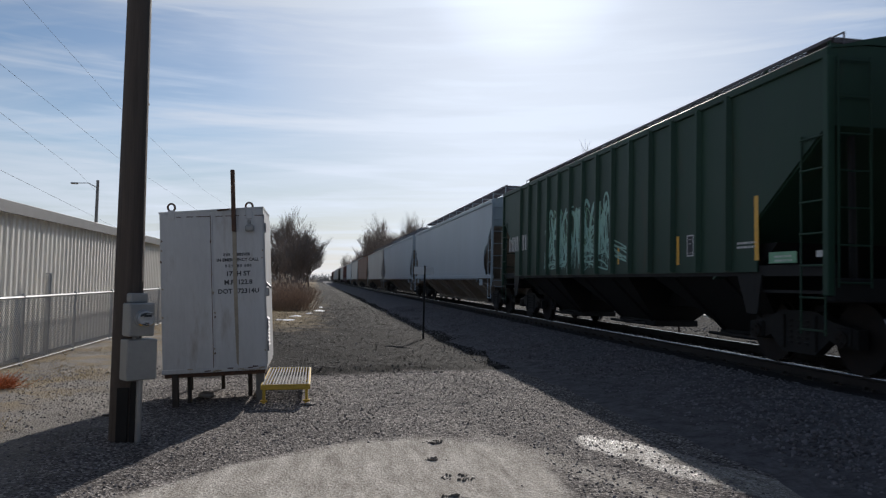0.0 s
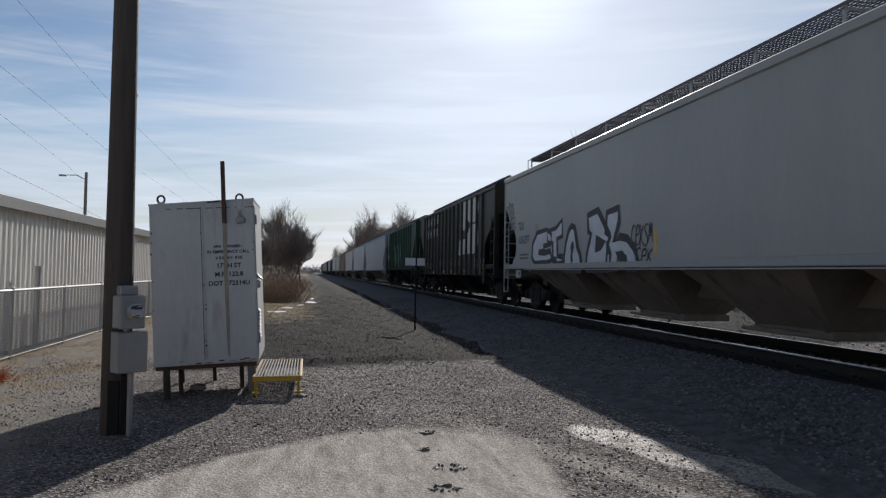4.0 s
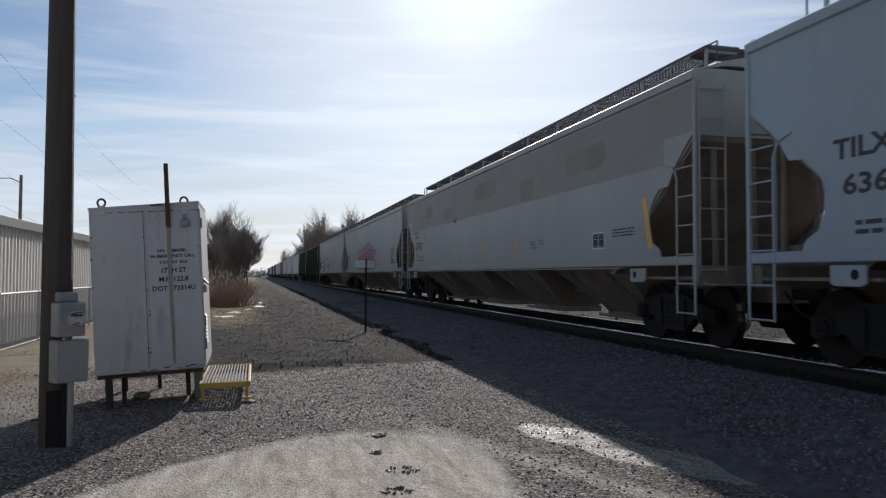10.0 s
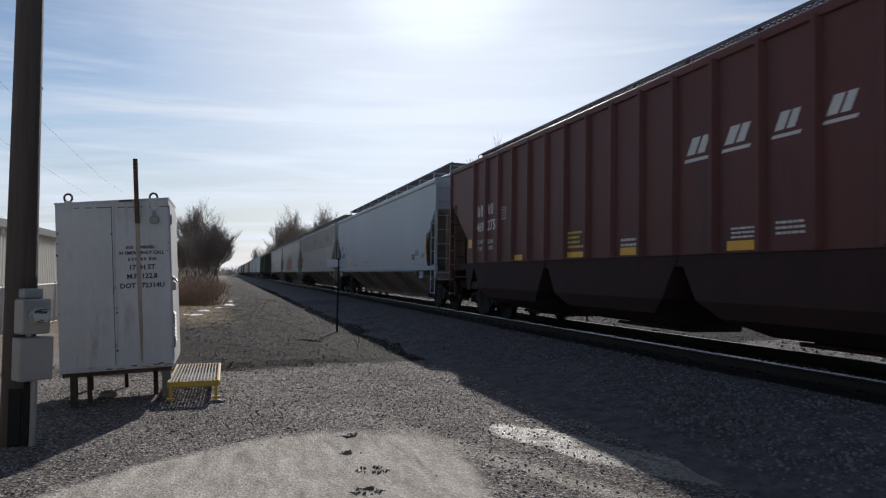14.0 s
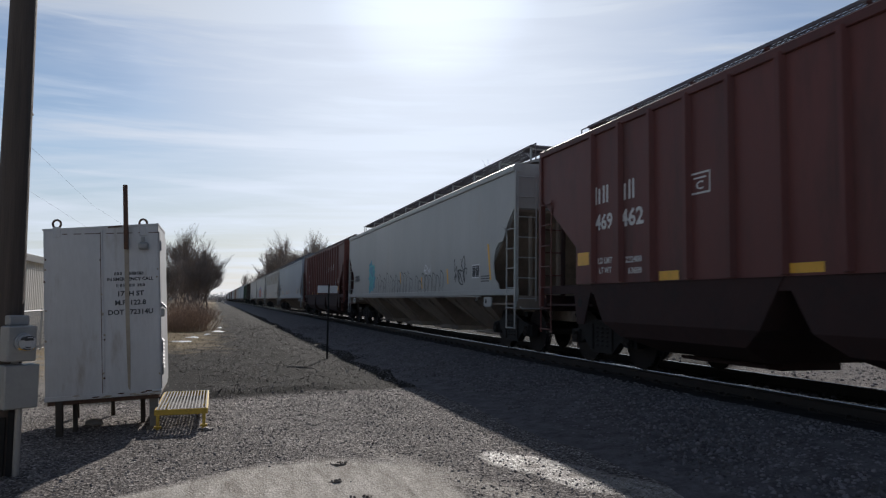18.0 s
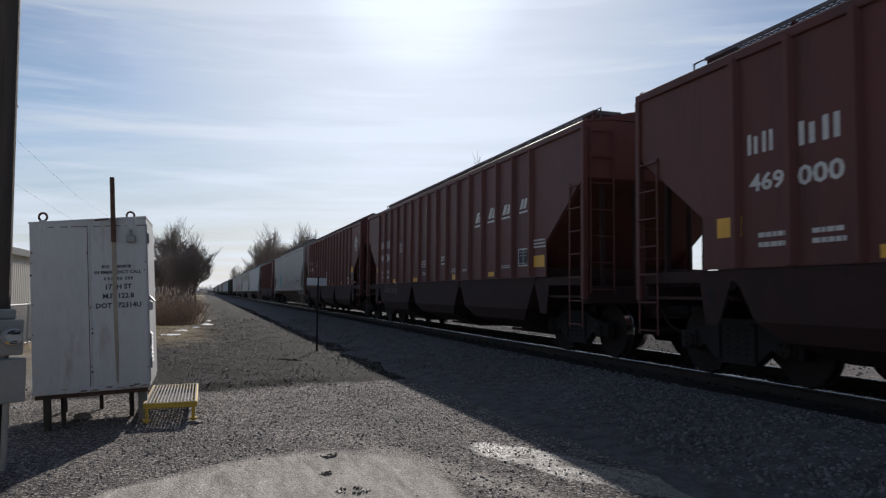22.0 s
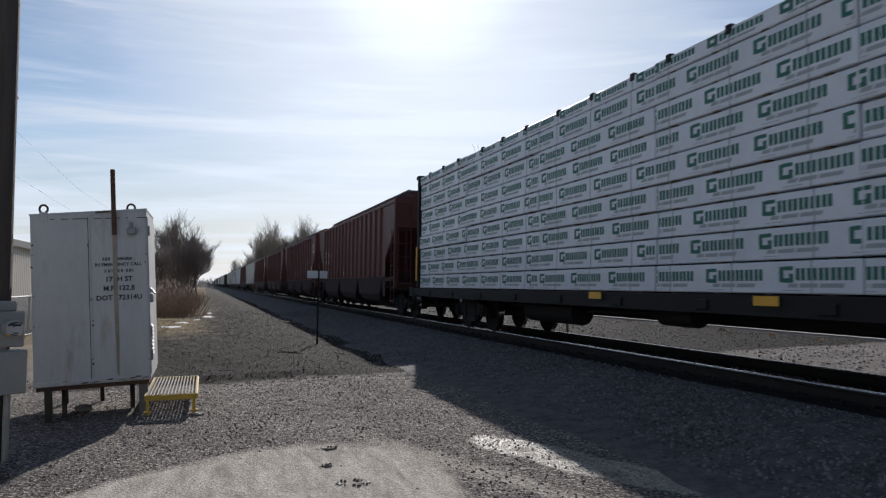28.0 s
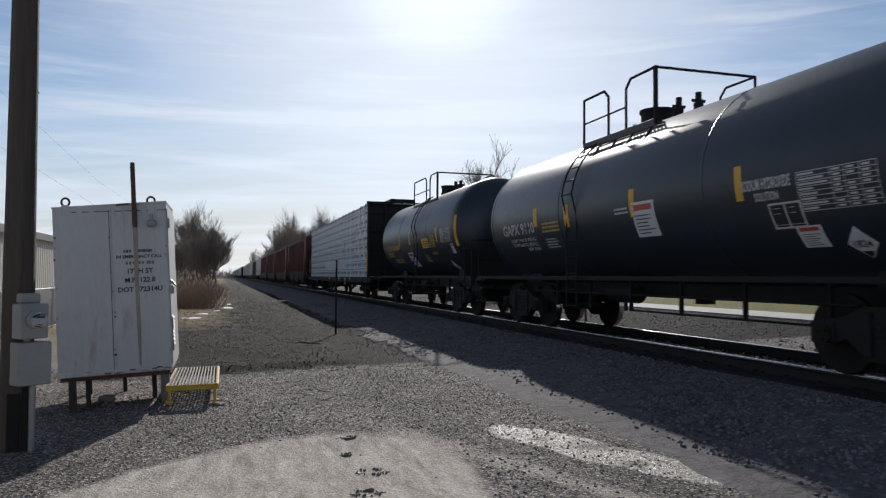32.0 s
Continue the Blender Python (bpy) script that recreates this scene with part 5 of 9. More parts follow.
        jobs.append(("stencil_table", bm, M[ink], 0.004))
    elif kind == "placard":
        for k in range(6):
            a, b = k / 6, (k + 1) / 6
            wa, wb = 0.5 * min(a, 1 - a) * 2, 0.5 * min(b, 1 - b) * 2
            flat_poly(bm, [((0.5 - wa) * w, a * h), ((0.5 + wa) * w, a * h), ((0.5 + wb) * w, b * h), ((0.5 - wb) * w, b * h)] if wa and wb else ([(0.5 * w, a * h), ((0.5 + wb) * w, b * h), ((0.5 - wb) * w, b * h)] if wb else [((0.5 - wa) * w, a * h), ((0.5 + wa) * w, a * h), (0.5 * w, b * h)]))
        jobs.append(("hazard_placard", bm, M[ink], 0.004))
        b2 = bm_new()
        flat_poly(b2, [(0.3 * w, 0.26 * h), (0.7 * w, 0.26 * h), (0.5 * w, 0.04 * h)])
        jobs.append(("placard_base", b2, M["g_black"], 0.007))
        me = WORDS[("1824", "dletter")].copy()
        xs, ys = [v.co.x for v in me.vertices], [v.co.y for v in me.vertices]
        for v in me.vertices:
            v.co = (0.2 * w + (v.co.x - min(xs)) * 0.6 * w / (max(xs) - min(xs)), 0.38 * h + (v.co.y - min(ys)) * 0.22 * h / (max(ys) - min(ys)), v.co.z)
        jobs.append(("lettering", me, M["dletter"], 0.007))
    tank = TANKS.get(key)
    for name, src, material, out in jobs:
        me = mesh_of(name, src, material) if isinstance(src, bmesh.types.BMesh) else src
        if tank:
            R, zc, L = tank
            for v in me.vertices:
                a = (v0 + v.co.y) / R
                end = min(u0 + v.co.x, L - u0 - v.co.x)
                r = (R if end > 0.75 else R * math.sqrt(max(1 - (1 - max(end, 0.03) / 0.75) ** 2, 0))) + out + v.co.z
                v.co = (-r * math.cos(a), L / 2 - u0 - v.co.x, zc + r * math.sin(a))
        else:
            L = LENGTH[key]
            for v in me.vertices:
                v.co = (-HALF - 0.012 - out - v.co.z, L / 2 - u0 - v.co.x, v0 + v.co.y)
        ob = part(name, me, None, car)
        if kind in ("bars", "ring", "table", "scrib", "mass", "fillb", "tag", "humps", "strokes"):
            tagged(ob, kind="stuff")


TANKS = {"tank1": (1.45, 2.52, 10.8), "tank2": (1.45, 2.40, 12.95)}
LENGTH = {"green": 15.35, "bn": 16.2, "t297": LW, "t928": LW, "t693": LW, "t293": LW, "wx": LW, "r275": LR, "r46": LR, "r241": LR, "r000": LR, "r184": LR, "cb": LC}
for word, ink in (("LD LMT", "letter"), ("LT WT", "letter"), ("222400", "letter"), ("63600", "letter"), ("222300", "letter"), ("63700", "letter"), ("WARNING", "yletter"), ("SODIUM", "yletter"), ("HYDROXIDE", "yletter"), ("SOLUTION", "yletter"),
                  ("SODIUM HYDROXIDE", "letter"), ("SOLUTION", "letter"), ("1824", "dletter"), ("CAUTION", "letter"), ("LD LMT", "dletter"), ("LT WT", "dletter"), ("C", "letter"), ("C", "dletter"), ("EXW 10-2", "dletter"), ("EW 8-10", "dletter"), ("CU FT 6351", "dletter"), ("H 9-3", "dletter"), ("H 15-0", "dletter"), ("241", "letter"), ("LD LMT 199600 LB  90550 KG", "letter"), ("LT WT 63400 LB  28750 KG", "letter"), ("NEW 10-1981", "letter"), ("000", "letter"), ("184", "letter"), ("275", "letter"), ("462", "letter"), ("469", "letter"), ("636293", "dletter"), ("636297", "dletter"), ("637693", "dletter"), ("638928", "dletter"), ("DO NOT RUN CAR", "letter"), ("EPOXY LINING", "letter"), ("GAPX 9110", "letter"), ("TILX", "dletter"), ("UTLX 631084", "yletter"), ("WITH HATCHES OPEN", "letter")):
    WORDS[(word, ink)] = RAW[word].copy()
    WORDS[(word, ink)].materials.append(M[ink])

# ---- wrapped lumber on the centerbeam car ----
LOADS = []
M["wrap"] = mat("white_lumber_wrap", (0.70, 0.72, 0.76), 0.42, var=0.10, coarse=1.4, fine=7, bump=0.25, stretch=(1, 1, 1), each=0.05)
M["wrapink"] = mat("green_wrap_print", (0.022, 0.135, 0.10), 0.5, var=0.15, coarse=6, fine=30, bump=0.0)
M["wrapfaint"] = mat("grey_wrap_print", (0.36, 0.39, 0.40), 0.5, var=0.15, coarse=6, fine=30, bump=0.0)
M["dunnage"] = mat("dark_timber_dunnage", (0.12, 0.075, 0.045), 0.85, var=0.4, coarse=3, fine=30, bump=0.2)


def lumber_bundle(length, height, seed):
    """One wrapped bundle: soft-edged wrap, printed green shapes, dunnage under it, band straps."""
    rnd = random.Random(seed)
    b = thing("lumber_bundle", "white-wrapped lumber bundle with green print on a flatcar", "lumber bundle", "lumber bundles on the flatcar")
    h = height - 0.02
    bm = bm_new()
    box(bm, 0, 1.48, -length / 2 + 0.008, length / 2 - 0.008, 0.02, 0.02 + h - 0.004, 0.014)
    part("wrap", bm, M["wrap"], b)
    for y in np.linspace(-length / 2 + 0.4, length / 2 - 0.4, 4):
        bm = bm_new()
        box(bm, 0.02, 1.46, y - 0.05, y + 0.05, 0.0, 0.022)
        part("dunnage", bm, M["dunnage"], b)
    bm, b2 = bm_new(), bm_new()
    y = length / 2 - rnd.uniform(-0.5, 0.15)
    while y > -length / 2 - 0.4:
        z0, z1 = 0.02 + min(h, 0.345) * 0.42, 0.02 + min(h, 0.345) * 0.80
        def bar(t, a, c, zl, zh, lean=0.0):
            a, c = max(min(a, length / 2 - 0.03), -length / 2 + 0.03), max(min(c, length / 2 - 0.03), -length / 2 + 0.03)
            if a - c > 0.01:
                t.faces.new([t.verts.new(p) for p in ((-0.003, a, zl), (-0.003, c, zl), (-0.003, c - lean, zh), (-0.003, a - lean, zh))])
        bar(bm, y, y - 0.06, z0 - 0.02, z1 + 0.02)
        bar(bm, y - 0.06, y - 0.20, z1 - 0.02, z1 + 0.025)
        bar(bm, y - 0.06, y - 0.20, z0 - 0.025, z0 + 0.025)
        bar(bm, y - 0.14, y - 0.20, z0 + 0.025, z0 + 0.075)
        x = y - 0.235
        for k in range(5):
            bar(bm, x, x - 0.056, z0, z1)
            bar(bm, x - 0.074, x - 0.130, z0, z1)
            x -= 0.155
        q = y - 0.12
        for k in range(3):
            d = (0.13, 0.24, 0.30)[k]
            bar(b2, q, q - d, 0.02 + h * 0.19, 0.02 + h * 0.31, 0.02)
            q -= d + 0.03
        bar(b2, y - 0.05, y - 0.33, 0.02 + h * 0.09, 0.02 + h * 0.11)
        y -= 1.24
    for t in (bm, b2):
        bmesh.ops.recalc_face_normals(t, faces=t.faces[:])
        for f in t.faces:
            f.normal_update()
            if f.normal.x > 0:
                f.normal_flip()
    tagged(part("wrap_print", bm, M["wrapink"], b, "green printed shapes"), kind="stuff")
    tagged(part("wrap_script", b2, M["wrapfaint"], b), kind="stuff")
    for y in np.arange(-length / 2 + 0.62, length / 2 - 0.3, 1.22):
        bm = bm_new()
        box(bm, -0.0045, 0.6, y - 0.008, y + 0.008, 0.018, 0.024 + h)
        part("strap", bm, M["wrapfaint"], b)
        if height < 0.3:
            bm = bm_new()
            box(bm, -0.02, 0.1, y - 0.05, y + 0.05, h - 0.07, h + 0.05, 0.01)
            part("corner_guard", bm, M["black"], b)
    return b


def load_lumber():
    marks = [0.10, 4.1, 8.2, 12.0, 15.4, 18.8, 22.05]
    mid = -210.2 - LC / 2
    made = {}
    rnd = random.Random(5)
    for i in range(6):
        length = marks[i + 1] - marks[i]
        yc = LC / 2 - (marks[i] + marks[i + 1]) / 2
        for r in range(9):
            hgt = 0.25 if r == 8 else 0.382
            key = (i, r % 3, r == 8)
            if key in made:
                b = copy_thing(made[key], pose(0, 0, 0))
            else:
                b = made[key] = lumber_bundle(length, hgt, i * 10 + r)
            side = -1.53 + rnd.uniform(-0.02, 0.03)
            LOADS.append((b, (side, mid + yc + rnd.uniform(-0.015, 0.015), 1.02 + 0.382 * r)))
        # the far side of the beam carries the same load
        hb = thing("lumber_stack", "stack of white-wrapped lumber behind the centre beam", "lumber stack", "lumber bundles on the flatcar")
        for r in range(9):
            bm = bm_new()
            box(bm, 0.06, 1.5, -length / 2 + 0.01, length / 2 - 0.01, 0.03 + 0.382 * r, 0.25 + 0.12 * (r < 8) + 0.382 * r, 0.02)
            part("wrap", bm, M["wrap"], hb)
        bm = bm_new()
        for y in np.linspace(-length / 2 + 0.4, length / 2 - 0.4, 4):
            box(bm, 0.1, 1.46, y - 0.05, y + 0.05, 0.0, 0.05)
        part("dunnage", bm, M["dunnage"], hb)
        LOADS.append((hb, (0.0, mid + yc, 1.02)))
    for b, (x, y, z) in LOADS:
        b.matrix_basis = pose(TRACK_X + x, y, RAIL_Z + z)


load_lumber()

# ---- the ground ----
def ground_mat():
    """Fine grey gravel with a worn pale patch, dirt and dry grass, laid out by place."""
    m = bpy.data.materials.new("gravel_ground")
    m.use_nodes = True
    nt = m.node_tree
    b = nt.nodes["Principled BSDF"]
    tc = nt.nodes.new("ShaderNodeTexCoord")
    pos = tc.outputs["Object"]
    peb = node(nt, "ShaderNodeTexVoronoi", Scale=50.0)
    link(nt, pos, peb.inputs["Vector"])
    peb2 = node(nt, "ShaderNodeTexVoronoi", Scale=15.0)
    link(nt, pos, peb2.inputs["Vector"])
    n1 = node(nt, "ShaderNodeTexNoise", Scale=0.7, Detail=8.0, Roughness=0.65)
    link(nt, pos, n1.inputs["Vector"])
    n2 = node(nt, "ShaderNodeTexNoise", Scale=60.0, Detail=3.0, Roughness=0.7)
    link(nt, pos, n2.inputs["Vector"])

    def ramp(src, stops):
        r = nt.nodes.new("ShaderNodeValToRGB")
        r.color_ramp.elements[0].position, r.color_ramp.elements[0].color = stops[0][0], (*stops[0][1], 1)
        r.color_ramp.elements[1].position, r.color_ramp.elements[1].color = stops[-1][0], (*stops[-1][1], 1)
        for p, c in stops[1:-1]:
            e = r.color_ramp.elements.new(p)
            e.color = (*c, 1)
        link(nt, src, r.inputs[0])
        return r.outputs[0]

    def mixed(f, a, c):
        x = nt.nodes.new("ShaderNodeMix")
        x.data_type = "RGBA"
        link(nt, f, x.inputs["Factor"])
        link(nt, a, x.inputs["A"])
        link(nt, c, x.inputs["B"])
        return x.outputs["Result"]

    def calc0(a, c):
        """Coarse and fine grain together, half and half."""
        h = nt.nodes.new("ShaderNodeMix")
        h.inputs["Factor"].default_value = 0.45
        link(nt, a.outputs["Fac"], h.inputs["A"])
        link(nt, c.outputs["Fac"], h.inputs["B"])
        return h.outputs["Result"]

    bw = nt.nodes.new("ShaderNodeSeparateColor")
    link(nt, peb.outputs["Color"], bw.inputs[0])
    gravel = ramp(bw.outputs[0], [(0.0, (0.05, 0.045, 0.045)), (0.45, (0.157, 0.144, 0.14)), (0.82, (0.28, 0.26, 0.25)), (1.0, (0.58, 0.545, 0.52))])
    tint = ramp(n1.outputs["Fac"], [(0.35, (0.72, 0.70, 0.68)), (0.65, (1.1, 1.07, 1.02))])
    mul = nt.nodes.new("ShaderNodeMix")
    mul.data_type, mul.blend_type = "RGBA", "MULTIPLY"
    mul.inputs["Factor"].default_value = 1.0
    link(nt, gravel, mul.inputs["A"])
    link(nt, tint, mul.inputs["B"])
    gravel = mul.outputs["Result"]
    soil = ramp(n2.outputs["Fac"], [(0.3, (0.005, 0.0043, 0.0037)), (0.52, (0.012, 0.0104, 0.009)), (0.74, (0.045, 0.039, 0.034))])
    soil = mixed(ramp(bw.outputs[1], [(0.95, (0, 0, 0)), (0.99, (0.8, 0.8, 0.8))]), soil, gravel)
    straw = ramp(n2.outputs["Fac"], [(0.3, (0.14, 0.105, 0.06)), (0.55, (0.33, 0.25, 0.14)), (0.75, (0.50, 0.40, 0.24))])
    lawn = ramp(n2.outputs["Fac"], [(0.3, (0.09, 0.10, 0.03)), (0.55, (0.20, 0.19, 0.07)), (0.75, (0.32, 0.28, 0.12))])
    # worn streaks on the slab, drawn out towards the rails
    ms = nt.nodes.new("ShaderNodeMapping")
    ms.inputs["Rotation"].default_value = (0, 0, 0.5)
    ms.inputs["Scale"].default_value = (3.2, 0.7, 1)
    link(nt, pos, ms.inputs[0])
    n3 = node(nt, "ShaderNodeTexNoise", Scale=2.2, Detail=8.0, Roughness=0.68, Distortion=0.5)
    link(nt, ms.outputs[0], n3.inputs["Vector"])
    slab = ramp(calc0(n3, n2), [(0.33, (0.20, 0.178, 0.15)), (0.46, (0.39, 0.357, 0.312)), (0.56, (0.54, 0.50, 0.45)), (0.68, (0.72, 0.685, 0.625))])
    speck = nt.nodes.new("ShaderNodeMix")
    speck.data_type, speck.blend_type = "RGBA", "MULTIPLY"
    speck.inputs["Factor"].default_value = 1.0
    link(nt, slab, speck.inputs["A"])
    link(nt, ramp(bw.outputs[0], [(0.0, (0.76, 0.74, 0.72)), (0.5, (0.96, 0.95, 0.94)), (1.0, (1.12, 1.12, 1.12))]), speck.inputs["B"])
    slab = speck.outputs["Result"]
    sep = nt.nodes.new("ShaderNodeSeparateXYZ")
    link(nt, pos, sep.inputs[0])
    nm = node(nt, "ShaderNodeTexNoise", Scale=1.1, Detail=6.0, Roughness=0.6)
    link(nt, pos, nm.inputs["Vector"])

    def calc(op, a, c=None, clamp=False):
        x = nt.nodes.new("ShaderNodeMath")
        x.operation, x.use_clamp = op, clamp
        for i, v in enumerate((a, c)):
            if v is None:
                continue
            if isinstance(v, (int, float)):
                x.inputs[i].default_value = v
            else:
                link(nt, v, x.inputs[i])
        return x.outputs[0]

    wob = calc("SUBTRACT", nm.outputs["Fac"], 0.5)

    def edge(v, at, wide, amount):
        """0 below at, 1 above, with a ragged border."""
        s = calc("ADD", v, calc("MULTIPLY", wob, amount))
        return calc("DIVIDE", calc("SUBTRACT", s, at - wide), 2 * wide, True)

    x, y = sep.outputs["X"], sep.outputs["Y"]
    col = gravel
    # bare earth past the gravelled yard, as far as the bushes
    dirt = ramp(calc0(n1, n2), [(0.34, (0.15, 0.135, 0.118)), (0.50, (0.285, 0.262, 0.232)), (0.66, (0.40, 0.37, 0.33))])
    col = mixed(calc("MULTIPLY", edge(calc("MULTIPLY", x, -1.0), 2.3, 0.35, 1.2), 0.75), col, dirt)
    bare = calc("MULTIPLY", edge(calc("SUBTRACT", y, calc("MULTIPLY", x, 0.25)), 11.9, 0.12, 0.9), edge(x, -2.2, 0.5, 1.2))
    col = mixed(bare, col, soil)
    # dry grass on the bank to the north-west and along the fence
    west = calc("MULTIPLY", edge(calc("MULTIPLY", x, -1.0), 0.2, 0.8, 3.0), edge(y, 22.0, 2.0, 8.0))
    col = mixed(calc("MULTIPLY", west, 0.75), col, straw)
    strip = calc("MULTIPLY", edge(calc("MULTIPLY", x, -1.0), 3.2, 0.5, 1.6), edge(nm.outputs["Fac"], 0.50, 0.06, 0.3))
    col = mixed(calc("MULTIPLY", strip, 0.6), col, straw)
    # lawn beyond the far road
    col = mixed(edge(x, 23.4, 0.3, 0.8), col, lawn)
    # pale worn slab of old concrete and dust by the road
    dx = calc("MULTIPLY", calc("SUBTRACT", calc("SUBTRACT", x, 0.12), calc("MULTIPLY", calc("SUBTRACT", y, 5.0), 0.47)), 1 / 1.80)
    dy = calc("MULTIPLY", calc("SUBTRACT", y, 4.0), 1 / 3.2)
    dist = calc("SQRT", calc("ADD", calc("MULTIPLY", dx, dx), calc("MULTIPLY", dy, dy)))
    pad = edge(calc("SUBTRACT", 2.0, dist), 1.0, 0.035, 0.22)
    col = mixed(pad, col, slab)
    # pale tyre track towards the rails, with damp in it
    ex = calc("MULTIPLY", calc("SUBTRACT", calc("ADD", x, calc("MULTIPLY", y, 0.42)), 5.68), 2.6)
    ey = calc("MULTIPLY", calc("SUBTRACT", y, 5.9), 0.75)
    d2 = calc("SQRT", calc("ADD", calc("MULTIPLY", ex, ex), calc("MULTIPLY", ey, ey)))
    wet = edge(calc("SUBTRACT", 2.0, d2), 1.12, 0.10, 0.9)
    col = mixed(calc("MULTIPLY", wet, 0.6), col, slab)
    # old wheel ruts crossing the yard
    rut = calc("ABSOLUTE", calc("SUBTRACT", calc("ADD", x, calc("MULTIPLY", y, 0.42)), 4.7))
    rutm = calc("MULTIPLY", edge(calc("SUBTRACT", 0.5, rut), 0.36, 0.08, 0.35), calc("MULTIPLY", edge(y, 4.0, 0.5, 0.4), edge(calc("SUBTRACT", 14.0, y), 6.6, 0.5, 1.0)))
    col = mixed(calc("MULTIPLY", rutm, 0.75), col, slab)
    link(nt, col, b.inputs["Base Color"])
    damp = calc("MULTIPLY", wet, calc("MULTIPLY", edge(nm.outputs["Fac"], 0.46, 0.05, 0.0), edge(n2.outputs["Fac"], 0.47, 0.06, 0.0)))
    link(nt, calc("SUBTRACT", 0.92, calc("MULTIPLY", damp, 0.66)), b.inputs["Roughness"])
    link(nt, calc("ADD", calc("MULTIPLY", damp, 0.5), 0.08), b.inputs["Specular IOR Level"])
    hgt = calc("ADD", calc("MULTIPLY", peb.outputs["Distance"], 0.6), calc("MULTIPLY", n2.outputs["Fac"], 0.5))
    hgt = calc("MULTIPLY", hgt, calc("SUBTRACT", 1.0, calc("MULTIPLY", pad, 0.55)))
    bp = node(nt, "ShaderNodeBump", Strength=0.9, Distance=0.03)
    link(nt, hgt, bp.inputs["Height"])
    link(nt, bp.outputs[0], b.inputs["Normal"])
    return m


def ground_z(x, y):
    z = 0.035 * (noise.noise((x * 0.35, y * 0.35, 0)) + 0.5 * noise.noise((x * 1.3, y * 1.3, 3)))
    near = max(0.0, 1 - (x * x + (y - 6) ** 2) / 60.0)
    z *= 1 - 0.6 * near
    lip = y - 12.0 - 0.25 * x + 0.25 * noise.noise((x * 1.7, y, 4))
    if lip > 0 and -2.5 < x < 4:
        fade = max(0.0, min(1.0, (3.0 - x) / 1.0))
        z += fade * min(lip * 0.4, 0.085) + fade * (0.06 * noise.noise((x * 1.1, y * 0.9, 9)) + 0.035 * noise.noise((x * 2.6, y * 2.2, 2))) * min(lip, 1)
    z += 0.05 * math.exp(-((x + 0.3) ** 2 + (y - 9.6) ** 2) / 0.7) - 0.05 * math.exp(-((x + 1.75) ** 2 + (y - 8.9) ** 2) / 0.5)
    if x < -5.2:
        z -= 0.02
    if 4 < x < 11:
        z -= 0.12
    if x > 12:
        z += 0.05
    if x > 24:
        z -= min((x - 24) * 0.02, 0.8)
    d = math.hypot(x, y)
    if d > 140:
        z -= min((d - 140) * 0.002, 1.0)
    return z


def spread(lo, hi, near_lo, near_hi, step, grow=1.35):
    v = list(np.arange(near_lo, near_hi + 1e-6, step))
    s, p = step, near_lo
    low = []
    while p > lo:
        s *= grow
        p -= s
        low.append(max(p, lo))
    s, p = step, v[-1]
    while p < hi:
        s *= grow
        p += s
        v.append(min(p, hi))
    return low[::-1] + v


def build_ground():
    xs, ys = spread(-1500, 1500, -8, 14, 0.25), spread(-300, 3000, 2, 34, 0.25)
    verts = [(x, y, ground_z(x, y)) for y in ys for x in xs]
    n = len(xs)
    faces = [(j * n + i, j * n + i + 1, (j + 1) * n + i + 1, (j + 1) * n + i) for j in range(len(ys) - 1) for i in range(n - 1)]
    me = bpy.data.meshes.new("ground")
    me.from_pydata(verts, [], faces)
    me.materials.append(ground_mat())
    me.shade_smooth()
    tagged(new("ground", me), "grey gravel yard with a pale worn concrete patch and dry grass", "ground", kind="structure")


build_ground()

M["ballast"] = mat("crushed_stone_bed", (0.125, 0.117, 0.12), 0.9, spec=0.12, var=0.6, coarse=4, fine=22, bump=0.9, stain=(0.03, 0.028, 0.028), amount=0.5, spot=0.5)
M["darkbed"] = mat("dark_ballast", (0.035, 0.032, 0.031), 0.9, spec=0.12, var=0.5, coarse=4, fine=26, bump=0.8)
M["soil"] = mat("dark_earth", (0.026, 0.023, 0.020), 0.95, var=0.4, coarse=6, fine=40, bump=0.4, spec=0.1)
M["stone"] = mat("crushed_stone", (0.155, 0.143, 0.146), 0.85, spec=0.2, var=0.4, coarse=12, fine=60, bump=0.3)


def island_vary(m, lo, hi, pale=(0.33, 0.32, 0.31)):
    """Each separate stone of a joined heap gets its own tone."""
    nt = m.node_tree
    b = nt.nodes["Principled BSDF"]
    src = b.inputs["Base Color"].links[0].from_socket
    g = nt.nodes.new("ShaderNodeNewGeometry")
    r = nt.nodes.new("ShaderNodeMapRange")
    r.inputs["To Min"].default_value, r.inputs["To Max"].default_value = lo, hi
    link(nt, g.outputs["Random Per Island"], r.inputs["Value"])
    s = nt.nodes.new("ShaderNodeVectorMath")
    s.operation = "SCALE"
    link(nt, src, s.inputs[0])
    link(nt, r.outputs[0], s.inputs["Scale"])
    link(nt, s.outputs[0], b.inputs["Base Color"])


island_vary(M["stone"], 0.55, 1.55)
island_vary(M["soil"], 0.5, 1.7)


